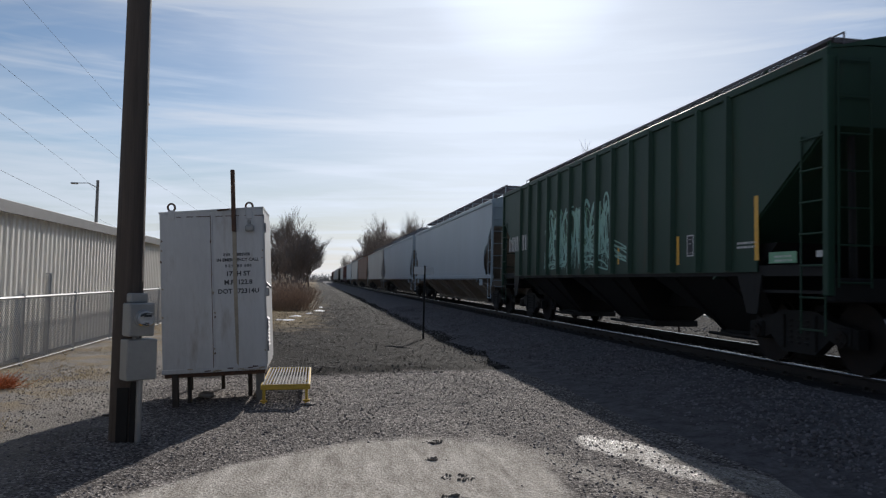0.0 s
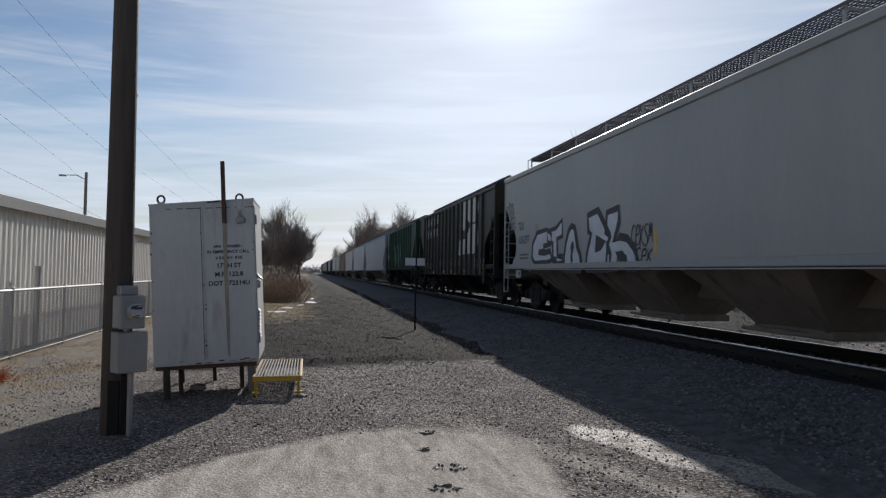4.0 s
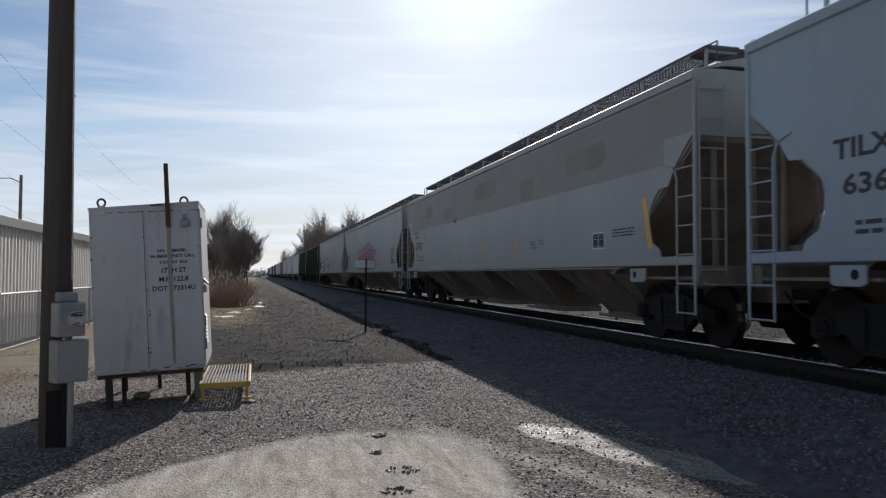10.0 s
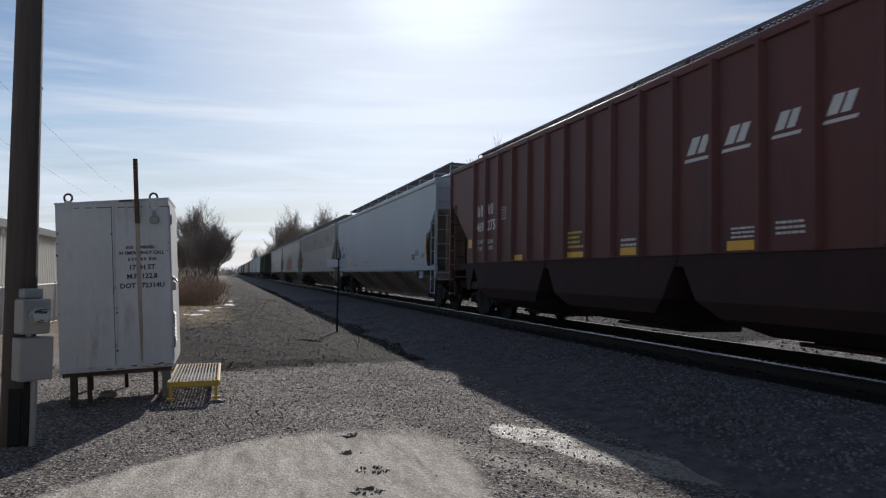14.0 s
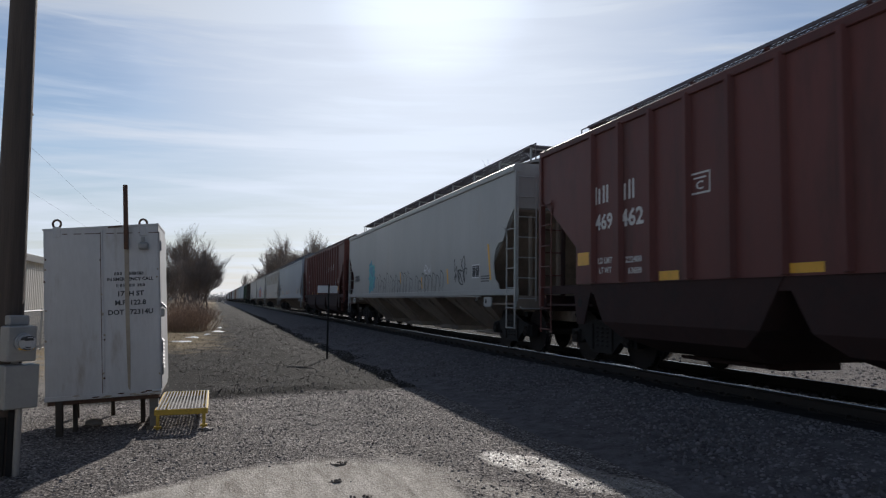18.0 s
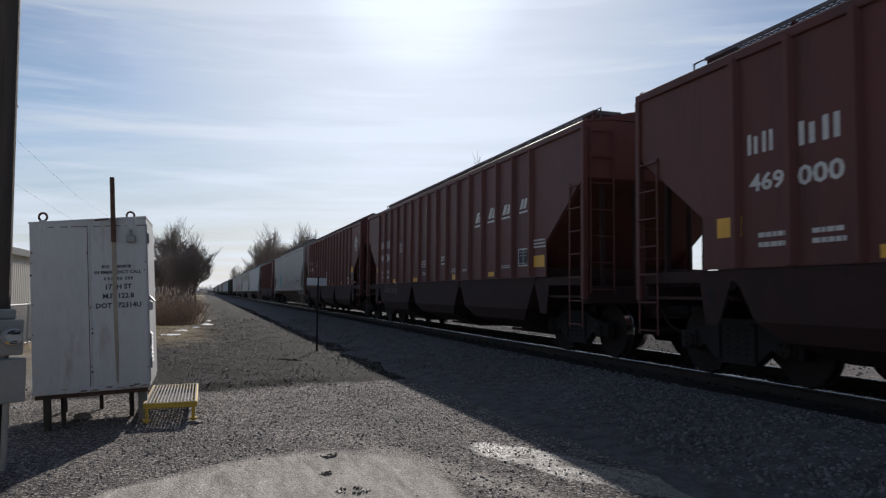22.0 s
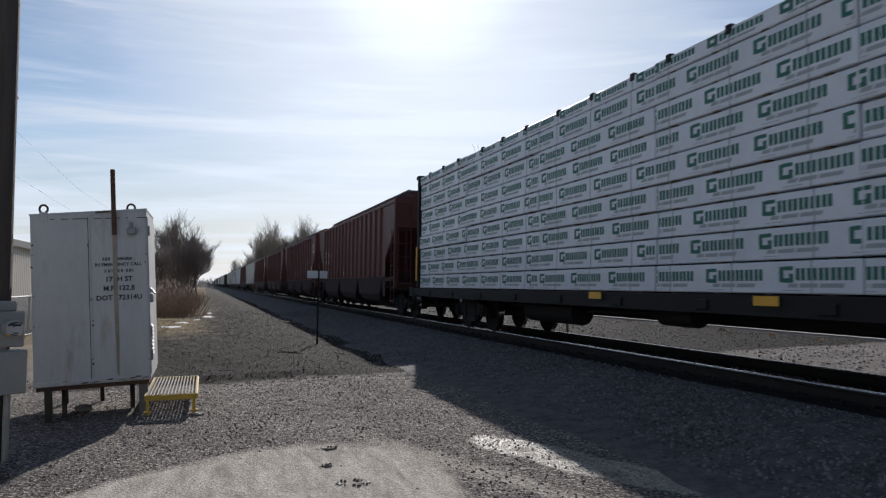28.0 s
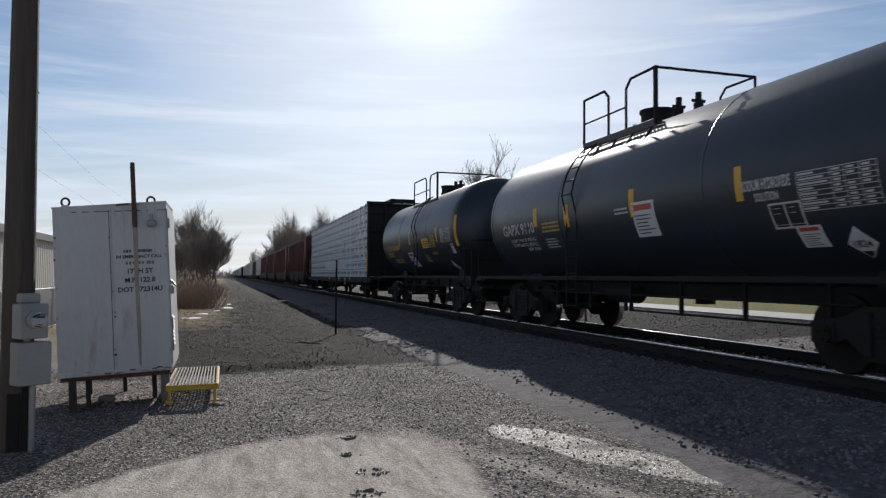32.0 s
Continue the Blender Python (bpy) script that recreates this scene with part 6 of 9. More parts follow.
def build_track():
    bm = bm_new()
    prof = [(2.8, -0.35), (2.8, -0.10), (3.7, 0.0), (4.6, 0.10), (5.75, 0.275), (6.3, 0.315), (8.9, 0.305), (9.5, 0.26), (11.2, 0.03), (11.2, -0.35)]
    ys = spread(-60, 900, 2, 30, 0.5)
    rows = []
    for y in ys:
        rows.append([bm.verts.new((x + (0.12 * noise.noise((x, y * 0.8, 1)) if 0 < k < 9 else 0), y, z + (0.02 * noise.noise((x * 2, y * 2, 5)) if 0 < k < 9 else 0))) for k, (x, z) in enumerate(prof)])
    for a, c in zip(rows, rows[1:]):
        for k in range(len(prof) - 1):
            bm.faces.new((a[k], c[k], c[k + 1], a[k + 1]))
    bmesh.ops.recalc_face_normals(bm, faces=bm.faces[:])
    # the bed from x 6.1 to 9.1 takes the darker stone colour
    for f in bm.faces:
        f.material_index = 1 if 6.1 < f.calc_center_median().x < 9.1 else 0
    solo("ballast_bed", bm, [M["ballast"], M["darkbed"]], "bed of dark grey crushed stone under the rails", "ballast", kind="structure", smooth=True)
    track = thing("railway_track", "single railway track with rusty rails, polished heads and timber ties", "railway track", kind="structure", at=pose(0, 0, RAIL_Z - 0.46))
    for s in (-1, 1):
        x = TRACK_X + s * GAUGE / 2
        bm = bm_new()
        prism(bm, [(x - 0.070, 0.285), (x + 0.070, 0.285), (x + 0.070, 0.297), (x + 0.012, 0.315), (x + 0.010, 0.405), (x + 0.034, 0.42), (x + 0.034, 0.450), (x - 0.034, 0.450), (x - 0.034, 0.42), (x - 0.010, 0.405), (x - 0.012, 0.315), (x - 0.070, 0.297)], 1, -60, 900)
        rail = part("rail", bm, M["railweb"], track, "rusty steel rail with a polished head")
        bm = bm_new()
        prism(bm, [(x - 0.036, 0.448), (x + 0.036, 0.448), (x + 0.033, 0.456), (x + 0.024, 0.460), (x - 0.024, 0.460), (x - 0.033, 0.456)], 1, -60, 900)
        part("rail_head", bm, M["railhead"], rail, "polished running surface")
    bm = bm_new()
    box(bm, -1.3, 1.3, -0.115, 0.115, 0.13, 0.285, 0.012)
    tie = mesh_of("tie", bm, M["tie"])
    for i in range(150):
        part("tie", tie, None, track, at=pose(TRACK_X + random.uniform(-0.04, 0.04), 0.5 + i * 0.53, random.uniform(-0.008, 0.0), 0, 0, random.uniform(-1, 1)))
    bm = bm_new()
    for i in range(600):
        y = 80.5 + i * 0.53
        box(bm, TRACK_X - 1.3, TRACK_X + 1.3, y - 0.115, y + 0.115, 0.13, 0.285)
    tagged(part("far_ties", bm, M["tie"], track), kind="stuff")
    bm = bm_new()
    for s in (-1, 1):
        x = TRACK_X + s * GAUGE / 2
        for i in range(110):
            y = 0.5 + i * 0.53
            box(bm, x - 0.17, x + 0.17, y - 0.09, y + 0.09, 0.283, 0.298)
            for d in (-1, 1):
                box(bm, x + d * 0.10 - 0.018, x + d * 0.10 + 0.018, y - 0.05, y - 0.02, 0.298, 0.325)
                box(bm, x + d * 0.075 - 0.03, x + d * 0.075 + 0.03, y + 0.10, y + 0.13, 0.285, 0.33)
    tagged(part("tie_plates", bm, M["railweb"], track), kind="stuff")


build_track()


def stone_shapes(n=7):
    out = []
    for k in range(n):
        rnd = random.Random(40 + k)
        bm = bm_new()
        bmesh.ops.create_icosphere(bm, subdivisions=1, radius=1.0)
        vs = []
        for v in bm.verts:
            v.co *= rnd.uniform(0.65, 1.2)
            v.co.z *= 0.7
        bm.verts.ensure_lookup_table()
        out.append((np.array([v.co for v in bm.verts]), [[v.index for v in f.verts] for f in bm.faces]))
        bm.free()
    return out


STONES = stone_shapes()


def heap(name, places, material, label, category):
    """Many loose stones as one object: places gives (x, y, z, size)."""
    vs, fs, base = [], [], 0
    rnd = random.Random(7)
    for x, y, z, r in places:
        co, fa = STONES[rnd.randrange(len(STONES))]
        e = Euler((rnd.uniform(-0.5, 0.5), rnd.uniform(-0.5, 0.5), rnd.uniform(0, 6.3))).to_matrix()
        c = co @ np.array(e).T * (r * rnd.uniform(0.7, 1.25)) + np.array((x, y, z))
        vs.append(c)
        fs.extend([[i + base for i in f] for f in fa])
        base += len(c)
    me = bpy.data.meshes.new(name)
    me.from_pydata(np.concatenate(vs).tolist(), [], fs)
    me.materials.append(material)
    return tagged(new(name, me), label, category, kind="stuff")


def bed_z(x):
    pts = [(2.8, -0.10), (3.7, 0.0), (4.6, 0.10), (5.75, 0.275), (6.3, 0.315), (8.9, 0.305), (9.5, 0.26), (11.2, 0.03)]
    for (a, p), (c, q) in zip(pts, pts[1:]):
        if a <= x <= c:
            return p + (q - p) * (x - a) / (c - a)
    return 0.0


def scatter_stones():
    rnd = random.Random(3)
    ps = []
    while len(ps) < 19000:
        y = 2.5 + 38 * rnd.random() ** 1.9
        x = rnd.uniform(2.7, 6.32)
        z = max(bed_z(x), ground_z(x, y))
        first = 4.0 if y < 13.5 else 3.0
        if x < first or (x < 4.7 and rnd.random() > (x - first + 0.1) / (4.8 - first)):
            continue
        ps.append((x, y, z + 0.002, rnd.uniform(0.013, 0.029)))
    for i in range(2600):
        y = 4 + 40 * rnd.random() ** 1.6
        x = rnd.choice((rnd.uniform(7.0, 8.2), rnd.uniform(8.5, 11)))
        ps.append((x, y, bed_z(x), rnd.uniform(0.02, 0.045)))
    for i in range(4200):
        y = 4 + 50 * rnd.random() ** 1.3
        x = 11 + 8.6 * rnd.random()
        ps.append((x, y, max(ground_z(x, y), bed_z(x) if x < 11.2 else -1), rnd.uniform(0.015, 0.05)))
    heap("ballast_stones", ps, M["stone"], "loose dark grey crushed stones", "stones")
    ps = []
    while len(ps) < 9000:
        y = 3.0 + 9.6 * rnd.random() ** 1.2
        x = rnd.uniform(-4.6, 3.6)
        pad = math.hypot((x - 0.12 - (y - 5.0) * 0.47) / 1.80, (y - 4.0) / 3.2)
        if pad < 1.03 and rnd.random() > 0.006:
            continue
        ps.append((x, y, ground_z(x, y) + 0.001, rnd.uniform(0.006, 0.016)))
    for i in range(1700):
        y = 12.2 + 40 * rnd.random() ** 1.7
        x = rnd.uniform(-1.5 - y * 0.05, 3.6)
        ps.append((x, y, ground_z(x, y), rnd.uniform(0.008, 0.026)))
    heap("yard_gravel", ps, M["stone"], "loose grey gravel scattered over the yard", "gravel")
    ps = []
    while len(ps) < 5000:
        y = 12.1 + 30 * rnd.random() ** 1.5
        x = rnd.uniform(-1.5 - y * 0.05, 3.5)
        if y - 0.25 * x < 12.0 + 0.8 * rnd.random():
            continue
        ps.append((x, y, ground_z(x, y), rnd.uniform(0.005, 0.009 + 0.0006 * min(y, 26))))
    heap("soil_clods", ps, M["soil"], "dark brown clods of bare earth", "soil")


scatter_stones()

# ---- the signal hut ----
M["hutpaint"] = mat("weathered_white_hut_paint", (0.57, 0.567, 0.565), 0.55, var=0.15, coarse=1.6, fine=18, bump=0.06, stretch=(1.6, 1, 0.35), stain=(0.30, 0.24, 0.18), amount=0.6, spot=0.55)
M["rust"] = mat("rusty_steel", (0.09, 0.05, 0.035), 0.8, var=0.4, coarse=6, fine=40, bump=0.15, stain=(0.20, 0.09, 0.04), amount=0.5, spot=0.5)
M["ruststain"] = mat("rust_run", (0.37, 0.32, 0.25), 0.7, var=0.25, coarse=3, fine=30, bump=0.02)
M["steel"] = mat("dull_galvanised_steel", (0.36, 0.36, 0.36), 0.45, metal=0.55, var=0.15, coarse=4, fine=40, bump=0.03)
M["leg"] = mat("weathered_hut_leg", (0.22, 0.21, 0.20), 0.75, var=0.3, coarse=5, fine=40, bump=0.1)
M["steelbox"] = mat("grey_enamel_box", (0.33, 0.33, 0.32), 0.5, metal=0.1, var=0.12, coarse=4, fine=30, bump=0.02)


def build_hut():
    """Sheet-metal equipment hut on legs; it leans a little and its roof falls to one side."""
    hut = thing("signal_hut", "white sheet-metal equipment hut on steel legs, rust-stained", "equipment hut", at=pose(-1.80, 9.2, 0.355, 0, -3.3, 0))
    w, d = 1.225, 1.2
    h0, h1 = 1.95, 2.00
    bm = bm_new()
    prism(bm, [(0, 0), (w, 0), (w, h1), (0, h0)], 1, 0.0, d)
    bmesh.ops.bevel(bm, geom=bm.edges[:], offset=0.012, segments=2, affect="EDGES")
    body = part("hut_body", bm, M["hutpaint"], hut)
    bm = bm_new()
    prism(bm, [(-0.006, h0 - 0.01), (w + 0.006, h1 - 0.01), (w + 0.006, h1 + 0.014), (-0.006, h0 + 0.012)], 1, -0.006, d + 0.01)
    part("roof_sheet", bm, M["hutpaint"], hut)
    # front sheet seam and the two door leaves' edges
    bm = bm_new()
    box(bm, 0.60, 0.618, -0.012, 0.004, 0.02, h0 - 0.02)
    part("seam_strip", bm, M["hutpaint"], hut)
    bm = bm_new()
    box(bm, 0.592, 0.599, -0.006, 0.004, 0.03, h0 - 0.03)
    part("seam_gap", bm, M["rust"], hut)
    for k in range(9):
        x = 0.20 + k * 0.115
        bm = bm_new()
        box(bm, x, x + 0.05 + 0.06 * (k % 3) / 2, -0.004, 0.004, h0 - 0.055 + 0.0008 * k, h0 - 0.046 + 0.0008 * k)
        part("roof_seam", bm, M["rust"], hut)
    bm = bm_new()
    box(bm, -0.006, w + 0.006, -0.014, 0.01, 0.0, 0.055, 0.006)
    part("bottom_flange", bm, M["hutpaint"], hut)
    for x in (0.14, 1.06):
        bm = bm_new()
        loops = []
        for k in range(20):
            a = 2 * math.pi * k / 20
            loops.append([bm.verts.new((x + (0.042 + 0.012 * math.cos(c)) * math.cos(a), 0.02 + 0.012 * math.sin(c), h0 + 0.07 + (0.046 + 0.012 * math.cos(c)) * math.sin(a))) for c in (0, 1.047, 2.094, 3.142, 4.189, 5.236)])
        for p, q in zip(loops, loops[1:] + loops[:1]):
            for k in range(6):
                bm.faces.new((p[k], p[(k + 1) % 6], q[(k + 1) % 6], q[k]))
        bmesh.ops.recalc_face_normals(bm, faces=bm.faces[:])
        eye = part("lifting_eye", bm, M["rust"], hut, "rusty lifting eye")
        bm = bm_new()
        box(bm, x - 0.042, x + 0.042, -0.008, 0.03, h0 - 0.085, h0 + 0.035, 0.008)
        part("eye_bracket", bm, M["hutpaint"], eye)
    # mast bolted to the front
    bm = bm_new()
    box(bm, 0.852, 0.902, -0.06, -0.012, h0 - 0.24, h0 + 0.52, 0.006)
    part("mast", bm, M["rust"], hut, "rusty square steel mast")
    bm = bm_new()
    box(bm, 0.858, 0.898, -0.066, -0.060, h0 + 0.42, h0 + 0.50)
    rod(bm, (0.68, -0.03, h0 + 0.02), (0.83, -0.03, h0 + 0.035), 0.008, 6)
    part("mast_bracket", bm, M["rust"], hut)
    bm = bm_new()
    prism(bm, [(0.852, 1.72), (0.902, 1.72), (0.896, 1.1), (0.900, 0.5), (0.892, 0.06), (0.868, 0.10), (0.854, 0.8), (0.850, 1.2)], 1, -0.0075, 0.002)
    part("rust_streak", bm, M["ruststain"], hut, "brown rust run below the mast")
    bm = bm_new()
    box(bm, 1.01, 1.12, -0.07, -0.01, h0 - 0.25, h0 - 0.16, 0.02)
    rod(bm, (1.06, -0.04, h0 - 0.16), (1.06, -0.04, h0 - 0.1), 0.02, 8)
    part("lamp_housing", bm, M["steelbox"], hut, "small grey lamp housing")
    # hasp, handle and hinges on the door side
    bm = bm_new()
    box(bm, w, w + 0.03, 0.05, 0.22, 1.02, 1.07, 0.008)
    rod(bm, (w + 0.03, 0.10, 1.05), (w + 0.07, 0.06, 1.0), 0.012, 8)
    box(bm, w, w + 0.05, 0.06, 0.12, 0.90, 1.0, 0.01)
    part("hasp", bm, M["steel"], hut)
    bm = bm_new()
    box(bm, w, w + 0.012, 0.04, d - 0.04, 0.06, h1 - 0.08, 0.004)
    door = part("door", bm, M["hutpaint"], hut)
    for z in (0.28, 0.55, 1.75):
        bm = bm_new()
        rod(bm, (w + 0.02, 0.05, z - 0.06), (w + 0.02, 0.05, z + 0.06), 0.012, 8)
        part("hinge", bm, M["steel"], door)
    for k in range(8):
        bm = bm_new()
        prism(bm, [(w + 0.012, 0.30 + k * 0.045), (w + 0.035, 0.29 + k * 0.045), (w + 0.012, 0.325 + k * 0.045)], 1, 0.08, 0.3)
        part("louvre", bm, M["hutpaint"], door)
    # lettering on the front
    face = Matrix(((1, 0, 0, 0), (0, 0, -1, 0), (0, 1, 0, 0), (0, 0, 0, 1)))
    for me, z in HUT_WORDS:
        part("lettering", me, None, hut, "black stencilled letters", at=Matrix.Translation((0.91, -0.0035, z)) @ face)
    bm = bm_new()
    for x0, x1, z in ((0.74, 0.83, 1.41), (0.85, 1.06, 1.41), (0.76, 0.78, 1.27), (0.80, 0.87, 1.27), (0.90, 0.97, 1.27), (0.99, 1.08, 1.27)):
        n = max(1, round((x1 - x0) / 0.028))
        for k in range(n):
            a = x0 + (x1 - x0) * k / n
            box(bm, a, a + 0.007, -0.0045, 0.0, z, z + 0.036)
            box(bm, a + 0.012, a + 0.019, -0.0045, 0.0, z, z + 0.036)
    part("lettering_line", bm, M["dletter"], hut, "worn illegible stencilling")
    # legs, down to the ground; the shaded ones get their shade as a dark colour
    for x, y, r, m in ((0.14, -0.10, 0.036, "tie"), (1.13, 0.06, 0.05, "leg"), (0.27, 0.10, 0.024, "tie"), (0.55, 1.1, 0.024, "tie"), (0.98, 0.35, 0.026, "tie"), (0.14, 1.0, 0.028, "tie")):
        bm = bm_new()
        box(bm, x - r, x + r, y - r + 0.14, y + r + 0.14, -0.52, 0.01, 0.005)
        part("leg", bm, M[m], hut, "pale steel leg" if m == "leg" else "leg coloured dark for the shade under the hut")
    bm = bm_new()
    box(bm, 0.02, w - 0.02, 0.02, d - 0.02, -0.05, 0.0, 0.005)
    part("floor_frame", bm, M["rust"], hut)
    # chipped paint and rust along the seam and the bottom edge
    rnd = random.Random(14)
    for k in range(34):
        if k < 12:
            x, z = 0.609 + rnd.uniform(-0.02, 0.02), rnd.choice((0.25, 0.72, 1.0, 1.2, 1.55)) + rnd.uniform(-0.05, 0.05)
        elif k < 26:
            x, z = rnd.uniform(0.02, w - 0.02), rnd.uniform(0.008, 0.055)
        else:
            x, z = rnd.choice((0.018, w - 0.02)) + rnd.uniform(-0.01, 0.01), rnd.uniform(0.1, 1.8)
        bm = bm_new()
        prism(bm, [(x + (a - 0.5) * 0.05 * (2 if 12 <= k < 26 else 0.5), z + (b - 0.5) * 0.018 * (1 if 12 <= k < 26 else 1.8)) for a, b in ragged(rnd, 1, 1, 9, 0.5)], 1, -0.0165 if k < 26 else -0.005, -0.0085 if k < 26 else 0.0)
        part("rust_patch", bm, M["ruststain"] if k % 4 else M["rust"], hut)


build_hut()


def build_step():
    st = thing("metal_step", "grey slatted metal step with a yellow frame beside the hut", "step", at=pose(-0.625, 9.1, 0.02, 0, -1.0, 0))
    yp = mat("yellow_step_paint", (0.62, 0.40, 0.05), 0.55, var=0.2, coarse=5, fine=40, bump=0.06, stain=(0.2, 0.12, 0.06), amount=0.5, spot=0.55)
    w, d, z = 0.57, 1.72, 0.215
    bm = bm_new()
    box(bm, 0.0, w, -0.012, 0.012, z - 0.05, z + 0.015, 0.006)
    box(bm, 0.0, w, d - 0.012, d + 0.012, z - 0.05, z + 0.015, 0.006)
    box(bm, -0.012, 0.012, 0.0, d, z - 0.05, z + 0.015, 0.006)
    box(bm, w - 0.012, w + 0.012, 0.0, d, z - 0.05, z + 0.015, 0.006)
    part("frame", bm, yp, st, "chipped yellow steel frame")
    for x in (0.03, w - 0.03):
        for y in (0.0, d):
            bm = bm_new()
            box(bm, x - 0.018, x + 0.018, y - 0.018, y + 0.018, -0.08, z - 0.04, 0.005)
            box(bm, x - 0.04, x + 0.04, y - 0.03, y + 0.03, 0.02, 0.045, 0.004)
            part("leg", bm, yp, st)
    bm = bm_new()
    box(bm, -0.007, 0.007, 0.0, d, 0.0, 0.03, 0.003)
    slat = mesh_of("slat", bm, M["leg"])
    for k in range(15):
        part("slat", slat, None, st, at=pose(0.015 + k * (w - 0.03) / 14, 0, z - 0.01))


build_step()

# ---- the utility pole with its meter ----
M["pole"] = mat("weathered_pole_timber", (0.088, 0.068, 0.056), 0.85, var=0.45, coarse=1.2, fine=24, bump=0.5, stretch=(4, 4, 0.12), stain=(0.035, 0.028, 0.024), amount=0.7, spot=0.5)


def tapered(name, rows, n, material, parent, label=""):
    bm = bm_new()
    lathe(bm, [(z, r) for z, r in rows], n, "z")
    return part(name, bm, material, parent, label, smooth=True)


def build_pole():
    pole = thing("utility_pole", "tall weathered timber utility pole with conduit and meter boxes", "utility pole", at=pose(-1.755, 7.30, 0, 0, -0.3, 0))
    tapered("pole_shaft", [(-0.6, 0.138), (0, 0.134), (1.5, 0.128), (4.0, 0.110), (9.6, 0.085)], 20, M["pole"], pole)
    bm = bm_new()
    box(bm, 0.075, 0.125, -0.13, -0.09, 0.0, 0.55, 0.004)
    box(bm, -0.04, 0.06, -0.145, -0.115, 0.0, 0.50, 0.004)
    part("cable_guard", bm, M["black"], pole, "black cable guard")
    bm = bm_new()
    rod(bm, (0.125, -0.02, 0.0), (0.125, -0.02, 0.6), 0.03, 10)
    part("ground_conduit", bm, M["steel"], pole)
    bm = bm_new()
    rod(bm, (0.100, 0.03, 1.3), (0.062, 0.03, 9.0), 0.022, 12)
    part("conduit", bm, M["steel"], pole, "grey steel conduit")
    for z in (1.9, 3.2, 4.6, 6.0, 7.4):
        part("conduit_strap", bm_new_box(0.06, 0.128 - z * 0.004, -0.01, 0.06, z, z + 0.02, 0.002), M["rust"], pole)
    # socket box with the round meter, and the larger box under it; both face the yard at an angle
    turn = pose(0, 0, 0, 0, 0, 35)
    mb = part("meter_box", bm_new_box(-0.105, 0.135, -0.30, -0.13, 0.985, 1.29, 0.012), M["steelbox"], pole, "grey steel meter socket box", at=turn)
    bm = bm_new()
    lathe(bm, [(-0.30, 0.082), (-0.325, 0.080), (-0.33, 0.072)], 24, "y")
    bmesh.ops.translate(bm, verts=bm.verts[:], vec=(0.02, 0, 1.15))
    part("meter_ring", bm, M["steel"], mb, smooth=True)
    bm = bm_new()
    lathe(bm, [(-0.325, 0.070), (-0.40, 0.068), (-0.43, 0.05), (-0.44, 0.01)], 24, "y")
    bmesh.ops.translate(bm, verts=bm.verts[:], vec=(0.02, 0, 1.15))
    gl = bpy.data.materials.new("meter_glass")
    gl.use_nodes = True
    g = gl.node_tree.nodes["Principled BSDF"]
    g.inputs["Roughness"].default_value, g.inputs["Transmission Weight"].default_value, g.inputs["IOR"].default_value = 0.05, 1.0, 1.45
    dome = part("meter_dome", bm, gl, mb, "clear domed meter cover", smooth=True)
    dome.visible_shadow = False
    bm = bm_new()
    rod(bm, (0.02, -0.33, 1.15), (0.02, -0.37, 1.15), 0.058, 20)
    dial = part("meter_dial", bm, M["sticker"], mb, "white dial with dark counter")
    bm = bm_new()
    box(bm, -0.02, 0.06, -0.374, -0.369, 1.165, 1.185)
    box(bm, 0.0, 0.04, -0.374, -0.369, 1.11, 1.12)
    part("meter_counter", bm, M["dletter"], mb)
    bm = bm_new()
    prism(bm, [(-0.05, 1.105), (0.09, 1.105), (0.07, 1.088), (-0.03, 1.088)], 1, -0.374, -0.368)
    part("meter_label", bm, M["yellow"], mb, "yellow label strip")
    part("hub_cover", bm_new_box(-0.07, 0.10, -0.22, -0.12, 1.29, 1.38, 0.012), M["steelbox"], mb)
    part("service_box", bm_new_box(-0.11, 0.17, -0.29, -0.12, 0.58, 0.955, 0.01), M["steelbox"], pole, "grey steel service box", at=turn)
    bm = bm_new()
    rod(bm, (0.0, -0.2, 0.95), (0.0, -0.2, 0.99), 0.03, 12)
    part("box_nipple", bm, M["steel"], pole, at=turn)
    bm = bm_new()
    rod(bm, (0.05, -0.2, 0.0), (0.05, -0.2, 0.6), 0.028, 12)
    part("box_conduit", bm, M["steel"], pole, at=turn)
    bm = bm_new()
    box(bm, -1.0, 1.0, -0.05, 0.05, 9.0, 9.12, 0.01)
    part("crossarm", bm, M["pole"], pole)


def bm_new_box(x0, x1, y0, y1, z0, z1, bevel=0.0):
    bm = bm_new()
    box(bm, x0, x1, y0, y1, z0, z1, bevel)
    return bm


build_pole()


def build_sign():
    s = thing("marker_post", "dark steel marker post with two small white plates", "trackside sign", at=pose(2.87, 19.4, 0.06, 0, 0, 0))
    bm = bm_new()
    box(bm, -0.024, 0.024, -0.016, 0.016, -0.2, 1.92, 0.004)
    part("post", bm, M["black"], s)
    for x0, x1, z0, z1, ang in ((-0.30, -0.02, 1.68, 1.88, 0), (0.02, 0.24, 1.68, 1.88, 12)):
        bm = bm_new()
        box(bm, x0, x1, -0.034, -0.024, z0, z1, 0.006)
        part("plate", bm, M["sticker"], s, "small white plate", at=pose(0, 0, 0, 0, 0, ang))


build_sign()

